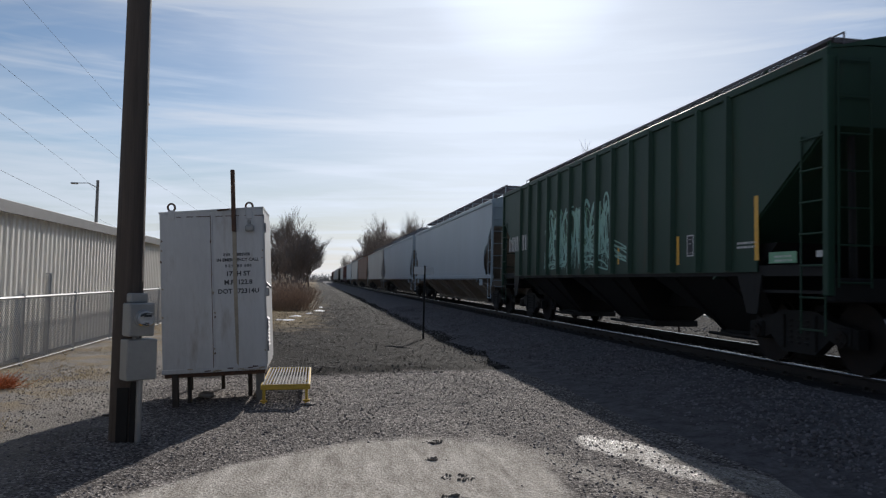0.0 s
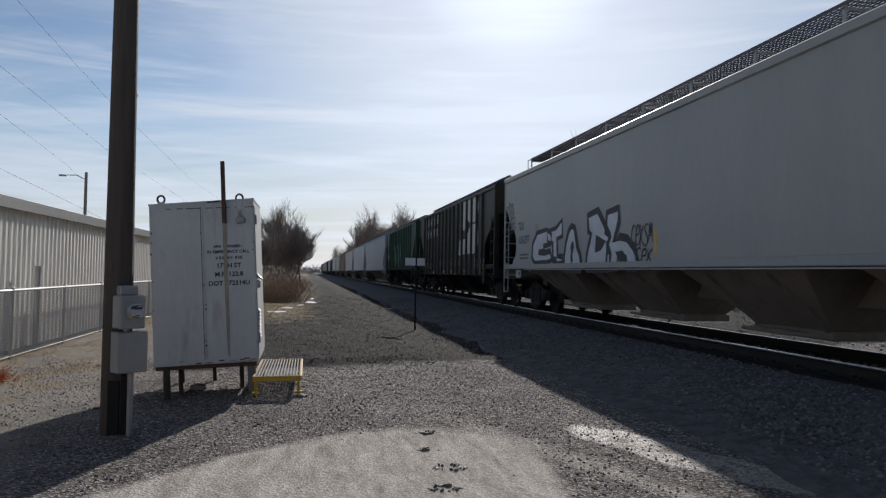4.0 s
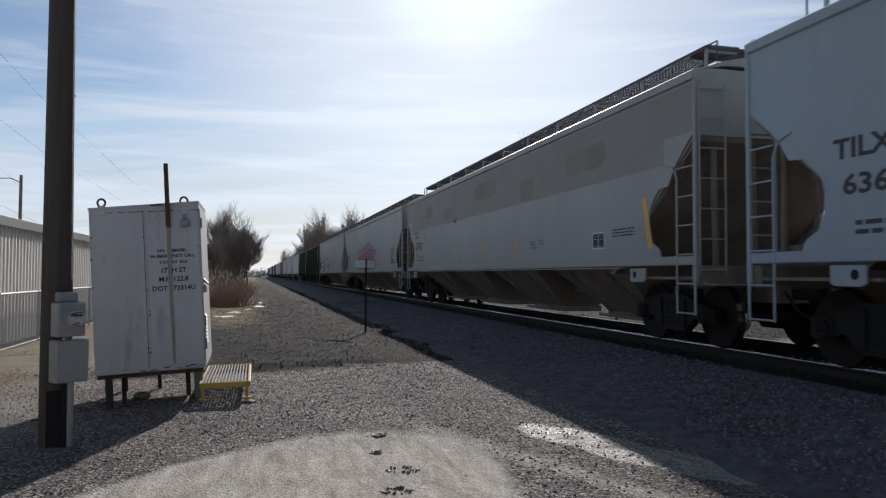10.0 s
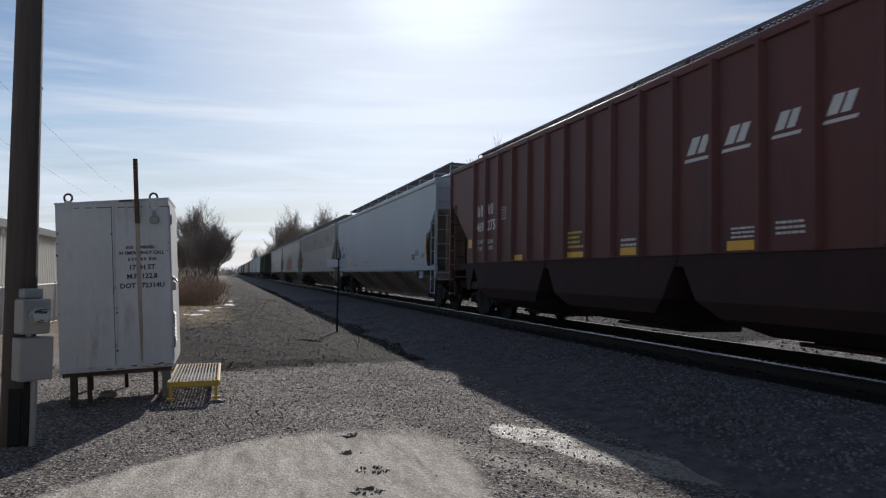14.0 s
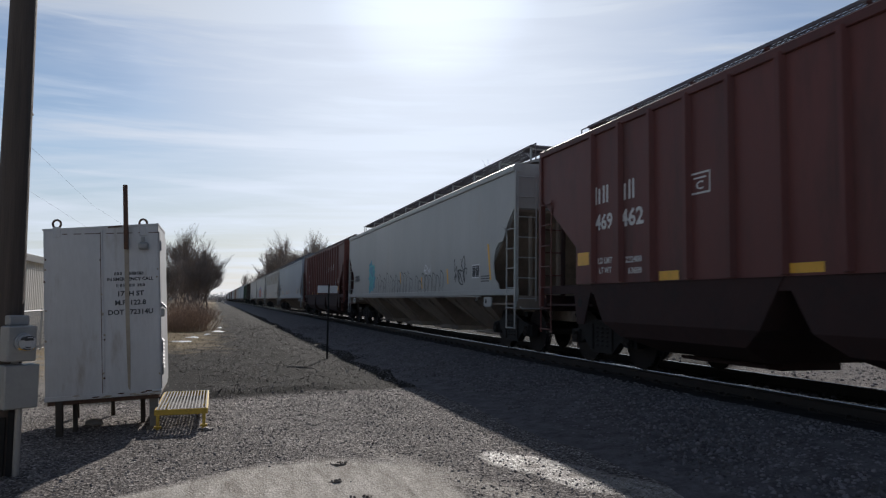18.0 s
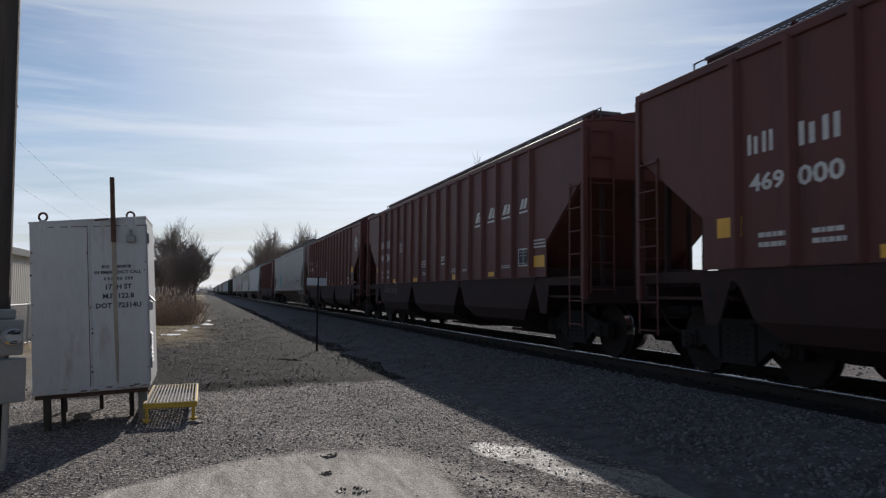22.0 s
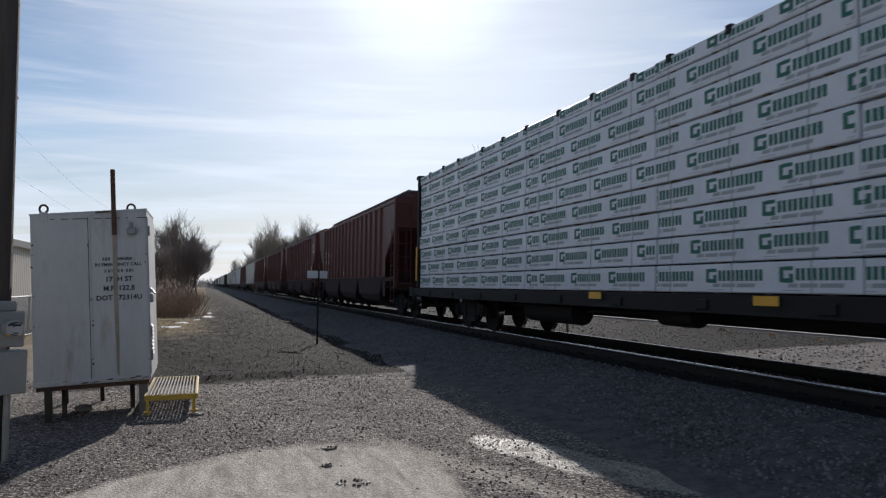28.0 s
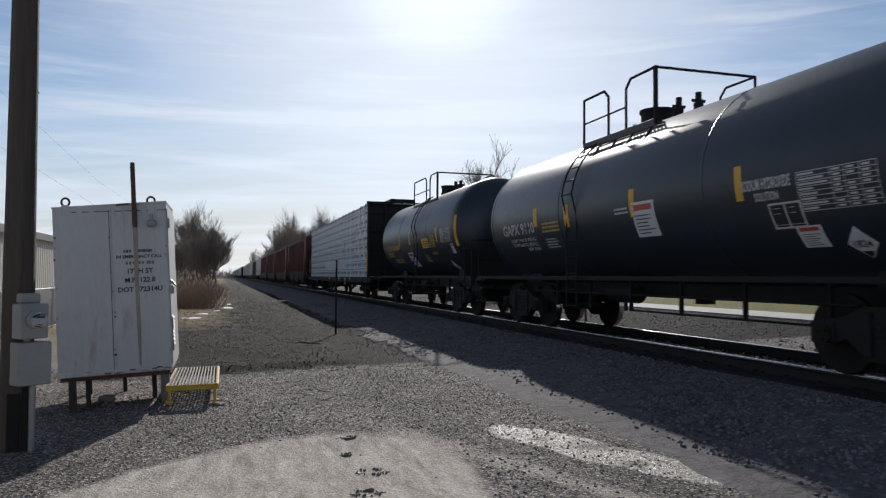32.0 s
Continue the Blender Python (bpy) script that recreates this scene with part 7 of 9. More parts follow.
# ---- the metal-clad store and its fence ----
M["clad"] = mat("beige_ribbed_cladding", (0.80, 0.765, 0.70), 0.5, var=0.08, coarse=0.8, fine=12, bump=0.02, stretch=(1, 1, 0.3), stain=(0.3, 0.27, 0.22), amount=0.3, spot=0.58)
M["trim"] = mat("dark_roof_trim", (0.17, 0.165, 0.16), 0.5, var=0.15, coarse=2, fine=20, bump=0.02)
M["mesh"] = mat("galvanised_fence_wire", (0.42, 0.42, 0.42), 0.45, metal=0.5, var=0.1, coarse=4, fine=40, bump=0.0)


def build_store():
    b = thing("storage_building", "long low beige metal-clad storage building with dark eaves", "building")
    y0, y1, x, h = -14.0, 62.0, -5.15, 2.58
    # ribbed cladding as one folded sheet
    n = int((y1 - y0) / 0.23)
    pts = []
    for i in range(n):
        y = y0 + (y1 - y0) * i / n
        pts += [(x, y), (x, y + 0.12), (x + 0.035, y + 0.14), (x + 0.035, y + 0.21)]
    pts.append((x, y1))
    verts = [(p[0], p[1], z) for z in (0.02, h) for p in pts]
    m = len(pts)
    faces = [(i, i + 1, m + i + 1, m + i) for i in range(m - 1)]
    me = bpy.data.meshes.new("wall")
    me.from_pydata(verts, [], faces)
    me.materials.append(M["clad"])
    part("wall", me, None, b, "beige ribbed metal wall")
    bm = bm_new()
    box(bm, x - 9, x - 0.02, y0, y1, -0.1, h - 0.02)
    part("shell", bm, M["clad"], b)
    bm = bm_new()
    prism(bm, [(x + 0.14, h - 0.02), (x + 0.14, h + 0.13), (x - 4.5, h + 0.55), (x - 9.2, h + 0.1), (x - 9.2, h - 0.02)], 1, y0 - 0.1, y1 + 0.1)
    part("roof", bm, M["clad"], b)
    bm = bm_new()
    box(bm, x + 0.14, x + 0.17, y0 - 0.1, y1 + 0.1, h - 0.06, h + 0.14, 0.004)
    part("eaves_trim", bm, M["trim"], b, "dark metal eaves trim")
    bm = bm_new()
    box(bm, x - 0.02, x + 0.06, y0, y1, -0.05, 0.06)
    part("base_trim", bm, M["trim"], b)


build_store()


def build_fence():
    f = thing("chain_link_fence", "low galvanised chain-link fence along the storage building", "fence")
    x = -4.78
    bm = bm_new()
    rod(bm, (0, 0, -0.1), (0, 0, 1.16), 0.03, 8)
    bmesh.ops.create_uvsphere(bm, u_segments=8, v_segments=5, radius=0.036, matrix=Matrix.Translation((0, 0, 1.17)))
    post = mesh_of("post", bm, M["mesh"])
    for i in range(22):
        part("post", post, None, f, at=pose(x, 2.6 + i * 2.6, 0))
    bm = bm_new()
    rod(bm, (x, -6, 1.14), (x, 60, 1.14), 0.026, 8)
    part("top_rail", bm, M["mesh"], f)
    bm = bm_new()
    rod(bm, (x + 0.02, -6, 0.06), (x + 0.02, 60, 0.06), 0.008, 6)
    part("bottom_wire", bm, M["mesh"], f)
    # woven wire: two sets of slanting wires
    vs, fs = [], []
    r = 0.0022
    for s in (-1, 1):
        for i in range(560):
            y = -1 + i * 0.075
            a = np.array((x + s * 0.004, y, 0.05 if s > 0 else 1.13))
            c = np.array((x + s * 0.004, y + 1.08, 1.13 if s > 0 else 0.05))
            k = len(vs)
            for p in (a, c):
                vs += [(p[0] + r, p[1], p[2]), (p[0] - r, p[1] + r, p[2] - s * r), (p[0] - r, p[1] - r, p[2] + s * r)]
            fs += [(k, k + 1, k + 4, k + 3), (k + 1, k + 2, k + 5, k + 4), (k + 2, k, k + 3, k + 5)]
    me = bpy.data.meshes.new("woven_wire")
    me.from_pydata(vs, [], fs)
    me.materials.append(M["mesh"])
    tagged(part("woven_wire", me, None, f), kind="stuff")
    bm = bm_new()
    rod(bm, (x - 0.12, 14.45, -0.1), (x - 0.12, 14.45, 1.55), 0.05, 8)
    part("corner_post", bm, M["mesh"], f, "taller galvanised post")


build_fence()


def build_street_lamp():
    p = thing("street_lamp", "timber street lamp pole with an arm lamp", "street lamp", at=pose(-17.4, 61.0, 0))
    tapered("pole_shaft", [(-0.5, 0.16), (9.0, 0.11)], 12, M["leg"], p)
    bm = bm_new()
    pipe(bm, [(0, 0, 8.4), (-0.7, 0, 8.75), (-1.5, 0, 8.72)], 0.035, 6)
    part("lamp_arm", bm, M["steel"], p)
    bm = bm_new()
    box(bm, -2.0, -1.45, -0.12, 0.12, 8.62, 8.76, 0.04)
    part("lamp_head", bm, M["steel"], p)


build_street_lamp()


def wire(name, pts, r=0.012):
    bm = bm_new()
    for a, c in zip(pts, pts[1:]):
        rod(bm, a, c, r, 5)
    return solo(name, bm, M["black"], "thin black overhead cable", "cable", "overhead cables")


def sag(a, c, d, n=14):
    a, c = Vector(a), Vector(c)
    return [a.lerp(c, i / n) - Vector((0, 0, 4 * d * (i / n) * (1 - i / n))) for i in range(n + 1)]


# ---- bare trees, brush and dry grass ----
M["bark"] = mat("grey_brown_bark", (0.25, 0.205, 0.175), 0.9, var=0.35, coarse=3, fine=20, bump=0.2, each=0.25)
M["brush"] = mat("reddish_dry_brush", (0.36, 0.26, 0.19), 0.9, var=0.4, coarse=1.5, fine=12, bump=0.0, each=0.3)
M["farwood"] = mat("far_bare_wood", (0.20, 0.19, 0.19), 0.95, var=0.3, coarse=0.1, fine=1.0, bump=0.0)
M["straw"] = mat("dry_straw_grass", (0.42, 0.33, 0.19), 0.85, var=0.4, coarse=2, fine=20, bump=0.0)
M["plume"] = mat("pale_grass_plume", (0.55, 0.46, 0.36), 0.9, var=0.3, coarse=3, fine=20, bump=0.0)
M["orangeleaf"] = mat("orange_dead_leaf", (0.45, 0.15, 0.05), 0.85, var=0.35, coarse=6, fine=30, bump=0.0)
M["snow"] = mat("old_snow", (0.66, 0.68, 0.71), 0.6, var=0.08, coarse=4, fine=30, bump=0.3)


def tubes_mesh(name, segs, material, n=3):
    """Tapered tubes: segs holds (a, b, ra, rb)."""
    vs, fs = [], []
    for a, b, ra, rb in segs:
        d = (b - a).normalized()
        u = d.orthogonal().normalized()
        w = d.cross(u)
        k = len(vs)
        for p, r in ((a, ra), (b, rb)):
            for i in range(n):
                t = 2 * math.pi * i / n
                q = p + (u * math.cos(t) + w * math.sin(t)) * r
                vs.append((q.x, q.y, q.z))
        for i in range(n):
            fs.append((k + i, k + (i + 1) % n, k + n + (i + 1) % n, k + n + i))
    me = bpy.data.meshes.new(name)
    me.from_pydata(vs, [], fs)
    me.materials.append(material)
    return me


def grow(rnd, base, way, length, r, depth, out, spread, trunk):
    p, d = base.copy(), way.normalized()
    n = 3 if depth > 0 else 2
    for i in range(n):
        d = (d + Vector((rnd.uniform(-1, 1), rnd.uniform(-1, 1), rnd.uniform(-0.2, 1.0))) * 0.15).normalized()
        q = p + d * length / n
        r2 = r * (1 - 0.22 * (i + 1) / n * 1.6)
        (trunk if depth >= 4 else out).append((p.copy(), q.copy(), r * (1 - 0.35 * i / n), max(r2, 0.0065)))
        p = q
        if depth > 0 and (i > 0 or depth < 4):
            for _ in range(2 if depth > 1 else 3):
                side = Vector((rnd.uniform(-1, 1), rnd.uniform(-1, 1), rnd.uniform(0.0, 1.1))).normalized()
                grow(rnd, p, d * (1 - spread) + side * spread, length * rnd.uniform(0.5, 0.78), r * 0.52, depth - 1, out, spread, trunk)
    return out


def bare_tree(name, seed, height, spread, multi, label):
    rnd = random.Random(seed)
    tree = thing(name, label, "tree", "bare trees along the line")
    trunk, twigs = [], []
    for k in range(multi):
        a = 2 * math.pi * k / multi + rnd.random()
        lean = 0.0 if multi == 1 else 0.35
        grow(rnd, Vector((0.15 * math.cos(a) * (multi > 1), 0.15 * math.sin(a) * (multi > 1), -0.1)), Vector((math.cos(a) * lean, math.sin(a) * lean, 1)), height * rnd.uniform(0.38, 0.46), height * 0.017, 4, twigs, spread, trunk)
    tagged(part("trunk", tubes_mesh("trunk", trunk, M["bark"], 7), None, tree))
    part("crown", tubes_mesh("crown", twigs, M["bark"], 3), None, tree, "leafless branching crown")
    return tree


def shrub(name, seed, w, h, n, material, label, plume=0):
    rnd = random.Random(seed)
    s = thing(name, label, "shrub", "brush beside the line")
    segs, tops = [], []
    for i in range(n):
        a, r = rnd.uniform(0, 6.28), w * math.sqrt(rnd.random()) * 0.5
        p = Vector((math.cos(a) * r, math.sin(a) * r, -0.05))
        hh = h * rnd.uniform(0.5, 1.0) * (1 - 0.45 * (r / (w * 0.5)) ** 2)
        q = p + Vector((rnd.uniform(-0.2, 0.2) + math.cos(a) * 0.12, rnd.uniform(-0.2, 0.2) + math.sin(a) * 0.12, hh * 0.6))
        e = q + Vector((rnd.uniform(-0.25, 0.25), rnd.uniform(-0.25, 0.25), hh * 0.4))
        segs += [(p, q, 0.012, 0.009), (q, e, 0.009, 0.004)]
        for _ in range(3):
            m = q.lerp(e, rnd.random())
            segs.append((m, m + Vector((rnd.uniform(-0.3, 0.3), rnd.uniform(-0.3, 0.3), rnd.uniform(0.0, 0.3))), 0.006, 0.003))
        if i < plume:
            tops.append((e, e + Vector((rnd.uniform(-0.06, 0.06), 0, 0.22)), 0.045, 0.01))
    tagged(part("stem_clump", tubes_mesh("stem_clump", segs, material, 3), None, s), kind="stuff")
    if tops:
        tagged(part("plume_clump", tubes_mesh("plume_clump", tops, M["plume"], 5), None, s), "pale feathery seed heads", kind="stuff")
    return s


def put(src, x, y, scale, turn, first):
    m = pose(x, y, ground_z(x, y), 0, 0, turn)
    ob = src if first else copy_thing(src, m)
    ob.matrix_basis = m @ Matrix.Scale(scale, 4)
    return ob


def plant():
    rnd = random.Random(11)
    kinds = [bare_tree("bare_tree", 21 + k, 7.0, sp, mu, lb) for k, (sp, mu, lb) in enumerate(((0.52, 1, "leafless grey-brown tree with a wide crown"), (0.46, 3, "leafless multi-stemmed grey-brown tree"), (0.52, 2, "leafless forked grey-brown tree"), (0.44, 1, "slender leafless grey-brown tree")))]
    used = set()
    spots = []
    for i in range(34):
        y = rnd.uniform(52, 98)
        x = rnd.uniform(-0.17, -0.022) * y
        spots.append((x, y, rnd.uniform(0.66, 0.92) * (0.80 + 0.2 * (y - 52) / 46)))
    spots += [(-1.5, 68, 0.98), (-2.8, 64, 0.95), (-0.9, 80, 0.95), (-2.4, 75, 1.05)]
    for i in range(16):
        y = rnd.uniform(150, 235)
        spots.append((max(rnd.uniform(0.068, 0.137) * y, 13.5), y, rnd.uniform(1.7, 2.2)))
    for x, y, s in ((25, 60, 1.8), (44, 44, 1.6), (50, 50, 1.7), (40, 41.5, 1.5), (56, 57, 1.8), (38, 38, 1.4), (29, 66, 1.4), (34, 78, 1.6), (27, 92, 1.5), (24, 110, 1.6), (47, 41, 1.5), (52, 47, 1.5), (58, 38, 1.5), (62, 52, 1.7), (48, 30, 1.4), (17, 190, 1.7), (16, 160, 1.6), (22, 210, 1.9)):
        spots.append((x, y, s))
    for i in range(40):
        a = rnd.uniform(-0.16, 0.10)
        y = rnd.uniform(260, 420)
        if -0.012 < a < 0.032:
            a += 0.05
        spots.append((a * y, y, rnd.uniform(1.1, 1.7)))
    for i, (x, y, s) in enumerate(spots):
        k = i % 4
        if 120 < y < 250:
            k = 1 if i % 2 else 3
        put(kinds[k], x, y, s, rnd.uniform(0, 360), k not in used)
        used.add(k)
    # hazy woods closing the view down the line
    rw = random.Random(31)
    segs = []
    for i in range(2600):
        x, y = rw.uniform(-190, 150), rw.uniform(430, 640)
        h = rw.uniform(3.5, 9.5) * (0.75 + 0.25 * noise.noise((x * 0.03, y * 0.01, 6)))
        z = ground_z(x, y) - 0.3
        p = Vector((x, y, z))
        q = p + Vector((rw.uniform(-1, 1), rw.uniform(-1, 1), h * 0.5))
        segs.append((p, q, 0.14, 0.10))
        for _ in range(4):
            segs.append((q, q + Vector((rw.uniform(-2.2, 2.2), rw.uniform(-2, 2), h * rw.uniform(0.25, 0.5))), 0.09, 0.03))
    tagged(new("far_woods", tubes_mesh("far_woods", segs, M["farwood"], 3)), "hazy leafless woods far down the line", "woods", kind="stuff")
    sk = [shrub("brush_shrub", 51, 2.4, 1.5, 150, M["brush"], "reddish-brown leafless brush growing on the bank"), shrub("brush_shrub", 52, 2.0, 1.2, 150, M["brush"], "reddish-brown leafless brush growing on the bank"),
          shrub("reed_clump", 53, 1.8, 1.7, 130, M["bark"], "clump of dry reeds with pale plumes", 70)]
    used = set()
    for i in range(54):
        y = rnd.uniform(33, 58)
        x = rnd.uniform(-0.16, -0.006) * y - 0.7
        k = (0, 1, 0, 1, 2)[i % 5]
        put(sk[k], x, y, rnd.uniform(0.75, 1.15), rnd.uniform(0, 360), k not in used)
        used.add(k)
    for x, y, s in ((17.5, 21, 0.12), (18.4, 22.5, 0.14), (18.2, 19.8, 0.12), (18.0, 24, 0.14), (17.8, 17.4, 0.11), (18.6, 29, 0.15), (18.6, 14.2, 0.12)):
        put(sk[1], x, y, s, rnd.uniform(0, 360), False)
    # thin dry grass: bank, fence foot, far verge
    segs = []
    for i in range(9000):
        u = rnd.random()
        if u < 0.45:
            y = rnd.uniform(20, 46)
            x = rnd.uniform(-0.2, -0.008) * y - 0.9
        elif u < 0.8:
            y = 5.5 + 11 * rnd.random()
            x = rnd.uniform(-4.9, -3.0)
            if noise.noise((x * 0.9, y * 0.7, 2)) < 0.0:
                continue
        else:
            y = rnd.uniform(10, 60)
            x = rnd.uniform(16.5, 19.3)
        z = ground_z(x, y)
        h = rnd.uniform(0.04, 0.16) if x > -2.9 or y > 18 else rnd.uniform(0.02, 0.07)
        a = rnd.uniform(0, 6.28)
        p = Vector((x, y, z - 0.01))
        segs.append((p, p + Vector((math.cos(a) * h * 1.2, math.sin(a) * h * 1.2, h)), 0.0035, 0.001))
    tagged(new("dry_grass", tubes_mesh("dry_grass", segs, M["straw"], 3)), "thin straw-coloured dry grass", "grass", kind="stuff")
    # orange dead plant by the fence
    b = shrub("dead_plant", 77, 0.3, 0.24, 90, M["orangeleaf"], "orange dead leafy plant by the fence")
    b.matrix_basis = pose(-4.1, 10.5, 0.02) @ Matrix.Scale(0.55, 4)
    # old snow left along the bank
    bm0 = [(-1.15, 26.5, 0.9, 0.22), (-0.75, 28.6, 0.7, 0.2), (-1.7, 25.0, 0.6, 0.25), (0.15, 34.5, 0.5, 0.35), (0.25, 37.5, 0.35, 0.5), (-0.3, 31.5, 0.35, 0.15)]
    for x, y, w, d in bm0:
        bm = bm_new()
        n = 18
        ring = []
        for k in range(n):
            a = 2 * math.pi * k / n
            r = rnd.uniform(0.35, 1.15)
            px, py = x + math.cos(a) * w * 0.7 * r, y + math.sin(a) * d * 2.6 * r
            ring.append(bm.verts.new((px, py, ground_z(px, py) - 0.02)))
        c = bm.verts.new((x, y, ground_z(x, y) + 0.035))
        for k in range(n):
            bm.faces.new((ring[k], ring[(k + 1) % n], c))
        solo("snow_patch", bm, M["snow"], "small patch of old snow on the bank", "snow", "snow patches", smooth=True)


plant()


# ---- across the line ----
M["concrete"] = mat("pale_concrete_road", (0.40, 0.38, 0.35), 0.85, var=0.15, coarse=0.6, fine=20, bump=0.1, stain=(0.2, 0.19, 0.18), amount=0.4, spot=0.55)


def build_far_side():
    bm = bm_new()
    ys = spread(-40, 700, 5, 80, 2.5)
    row = []
    for y in ys:
        row.append([bm.verts.new((x, y, z)) for x, z in ((20.0, -0.1), (20.0, 0.115), (21.7, 0.15), (23.3, 0.115), (23.3, -0.1))])
    for a, c in zip(row, row[1:]):
        for k in range(4):
            bm.faces.new((a[k], a[k + 1], c[k + 1], c[k]))
    bmesh.ops.recalc_face_normals(bm, faces=bm.faces[:])
    solo("far_road", bm, M["concrete"], "pale concrete road beyond the track", "road", kind="structure")
    p = thing("marker_stake", "short dark steel stake beyond the track", "post", at=pose(12.0, 22.6, 0.03))
    bm = bm_new()
    box(bm, -0.03, 0.03, -0.03, 0.03, -0.2, 1.15, 0.005)
    part("stake", bm, M["rust"], p)
    o = thing("orange_panel", "small orange board standing on the far lawn", "sign", at=pose(58.0, 62.0, ground_z(58, 62)))
    bm = bm_new()
    box(bm, -0.9, 0.9, -0.04, 0.04, 0.5, 1.5, 0.02)
    part("board", bm, mat("orange_board_paint", (0.70, 0.16, 0.04), 0.6), o)
    for x in (-0.7, 0.7):
        bm = bm_new()
        box(bm, x - 0.05, x + 0.05, -0.05, 0.05, -0.2, 0.55)
        part("leg", bm, M["rust"], o)


build_far_side()

# ---- cables over the store ----
far_pole = thing("utility_pole", "weathered timber pole carrying overhead cables", "utility pole", at=pose(-8, 95, 0))
tapered("pole_shaft", [(-0.5, 0.15), (8.6, 0.10)], 12, M["pole"], far_pole)
near_pole = thing("utility_pole", "weathered timber pole carrying overhead cables", "utility pole", at=pose(-8.0, -16.0, 0))
tapered("pole_shaft", [(-0.5, 0.16), (11.8, 0.11)], 12, M["pole"], near_pole)
for pts in ([(-8, -16, 11.6), (-8, 12, 9.5), (-8, 20.7, 8.85), (-8, 30.4, 8.23), (-8, 52, 7.6), (-8, 95, 8.3)], [(-8, -16, 9.2), (-8, 10, 7.4), (-8, 19.5, 6.77), (-8, 30.6, 6.22), (-8, 55, 5.9), (-8, 95, 6.6)],
            [(-8, -16, 10.0), (-8, 12, 6.5), (-8, 19.7, 5.57), (-10.5, 34, 6.0), (-17.4, 61, 8.0)], [(-8, -16, 7.3), (-8, 11, 4.9), (-8, 19.9, 4.13), (-8, 30.3, 3.46), (-9.3, 42, 3.12)]):
    wire("overhead_cable", [Vector(p) for p in pts], 0.0042)


# ---- small clutter in the yard ----
# dark colour for the shading in the footprint dents, and for one rock
M["mud"] = mat("dent_shade_and_rock", (0.17, 0.15, 0.13), 0.6, var=0.4, coarse=8, fine=60, bump=0.4)


def clutter():
    rnd = random.Random(9)
    # flat dark bits imitate the shading inside four footprint dents
    for x, y, r in ((1.17, 6.94, 0.085), (1.04, 6.29, 0.040), (1.13, 5.69, 0.100), (1.00, 5.14, 0.085)):
        bm = bm_new()
        for k in range(34):
            a = rnd.uniform(0, 6.28)
            q = r * rnd.uniform(0.5, 1.1)
            s = rnd.uniform(0.006, 0.016)
            bmesh.ops.create_icosphere(bm, subdivisions=1, radius=s, matrix=Matrix.LocRotScale((x + math.cos(a) * q * 1.3, y + math.sin(a) * q, ground_z(x, y) + 0.004), Euler((a, a * 2, 0)), (1.5, 1.2, 0.35)))
        solo("mud_clod", bm, M["mud"], "ring of dark bits standing in for a shaded footprint dent", "mud", "mud clods on the worn patch")
    bm = bm_new()
    box(bm, -0.16, 0.16, -0.03, 0.03, 0.0, 0.025, 0.004)
    solo("board_scrap", bm, M["tie"], "short dark scrap of board on the gravel", "board", at=pose(-2.15, 8.65, ground_z(-2.15, 8.65), 0, 0, 8))
    bm = bm_new()
    bmesh.ops.create_icosphere(bm, subdivisions=2, radius=0.07, matrix=Matrix.Diagonal((1.6, 1, 0.7, 1)))
    for v in bm.verts:
        v.co *= 1 + 0.2 * noise.noise(v.co * 14)
    solo("pale_rock", bm, M["leg"], "pale rock lying under the hut", "rock", at=pose(-1.35, 9.75, 0.03))
    bm = bm_new()
    bmesh.ops.create_icosphere(bm, subdivisions=2, radius=0.04, matrix=Matrix.Diagonal((1.3, 1, 0.8, 1)))
    for v in bm.verts:
        v.co *= 1 + 0.2 * noise.noise(v.co * 20)
    solo("dark_rock", bm, M["mud"], "dark rock on the gravel by the step", "rock", at=pose(-0.06, 8.95, 0.03))


clutter()

# ---- what is painted on the cars: distance from the leading end and height over the rail, at both corners ----
paint("t693", "faded", "faded", 0.80, 2.74, 19.15, 3.83)
paint("t693", "faded", "faded", 19.155, 3.13, 19.89, 3.83)
paint("t693", "faded", "faded", 0.06, 3.13, 0.795, 3.83)
paint("green", "tag", "g_green", 4.54, 1.75, 8.60, 3.00, 8)
paint("green", "humps", "g_green", 4.40, 1.45, 8.60, 2.60, 18)
paint("green", "humps", "g_mint", 4.60, 1.90, 8.40, 3.00, 15)
paint("green", "scrib", "g_green", 4.50, 1.50, 8.70, 2.95, 24)
paint("green", "scrib", "g_green", 4.54, 1.31, 9.56, 2.10, 12)
paint("green", "cots", "letter", 11.98, 1.57, 12.39, 1.92)
paint("green", "fill", "yellow", 13.83, 1.46, 13.95, 2.36)
paint("green", "fill", "yellow", 11.62, 1.44, 11.73, 1.92)
paint("green", "fill", "yellow", 9.19, 1.50, 9.27, 1.85)
paint("green", "ring", "letter", 0.75, 2.05, 2.88, 2.50, 6)
paint("green", "fill", "g_mint", 14.17, 1.41, 14.75, 1.56)
paint("green", "bars", "letter", 14.29, 1.43, 14.66, 1.54, 2)
paint("green", "bars", "letter", 13.42, 1.64, 13.89, 1.76, 2)
paint("green", "fill", "letter", 15.11, 1.47, 15.36, 1.55)
paint("bn", "ring", "letter", 2.12, 3.38, 6.05, 3.80, 10)
paint("bn", "ring", "letter", 2.14, 2.80, 5.55, 3.20, 8)
paint("bn", "ring", "faint", 2.74, 2.11, 3.43, 2.32, 2)
paint("bn", "ring", "faint", 2.32, 1.78, 2.82, 1.96, 3)
paint("bn", "ring", "faint", 3.21, 1.79, 3.84, 1.99, 3)
paint("bn", "text", "letter", 2.29, 1.46, 2.78, 1.56, "LD LMT")
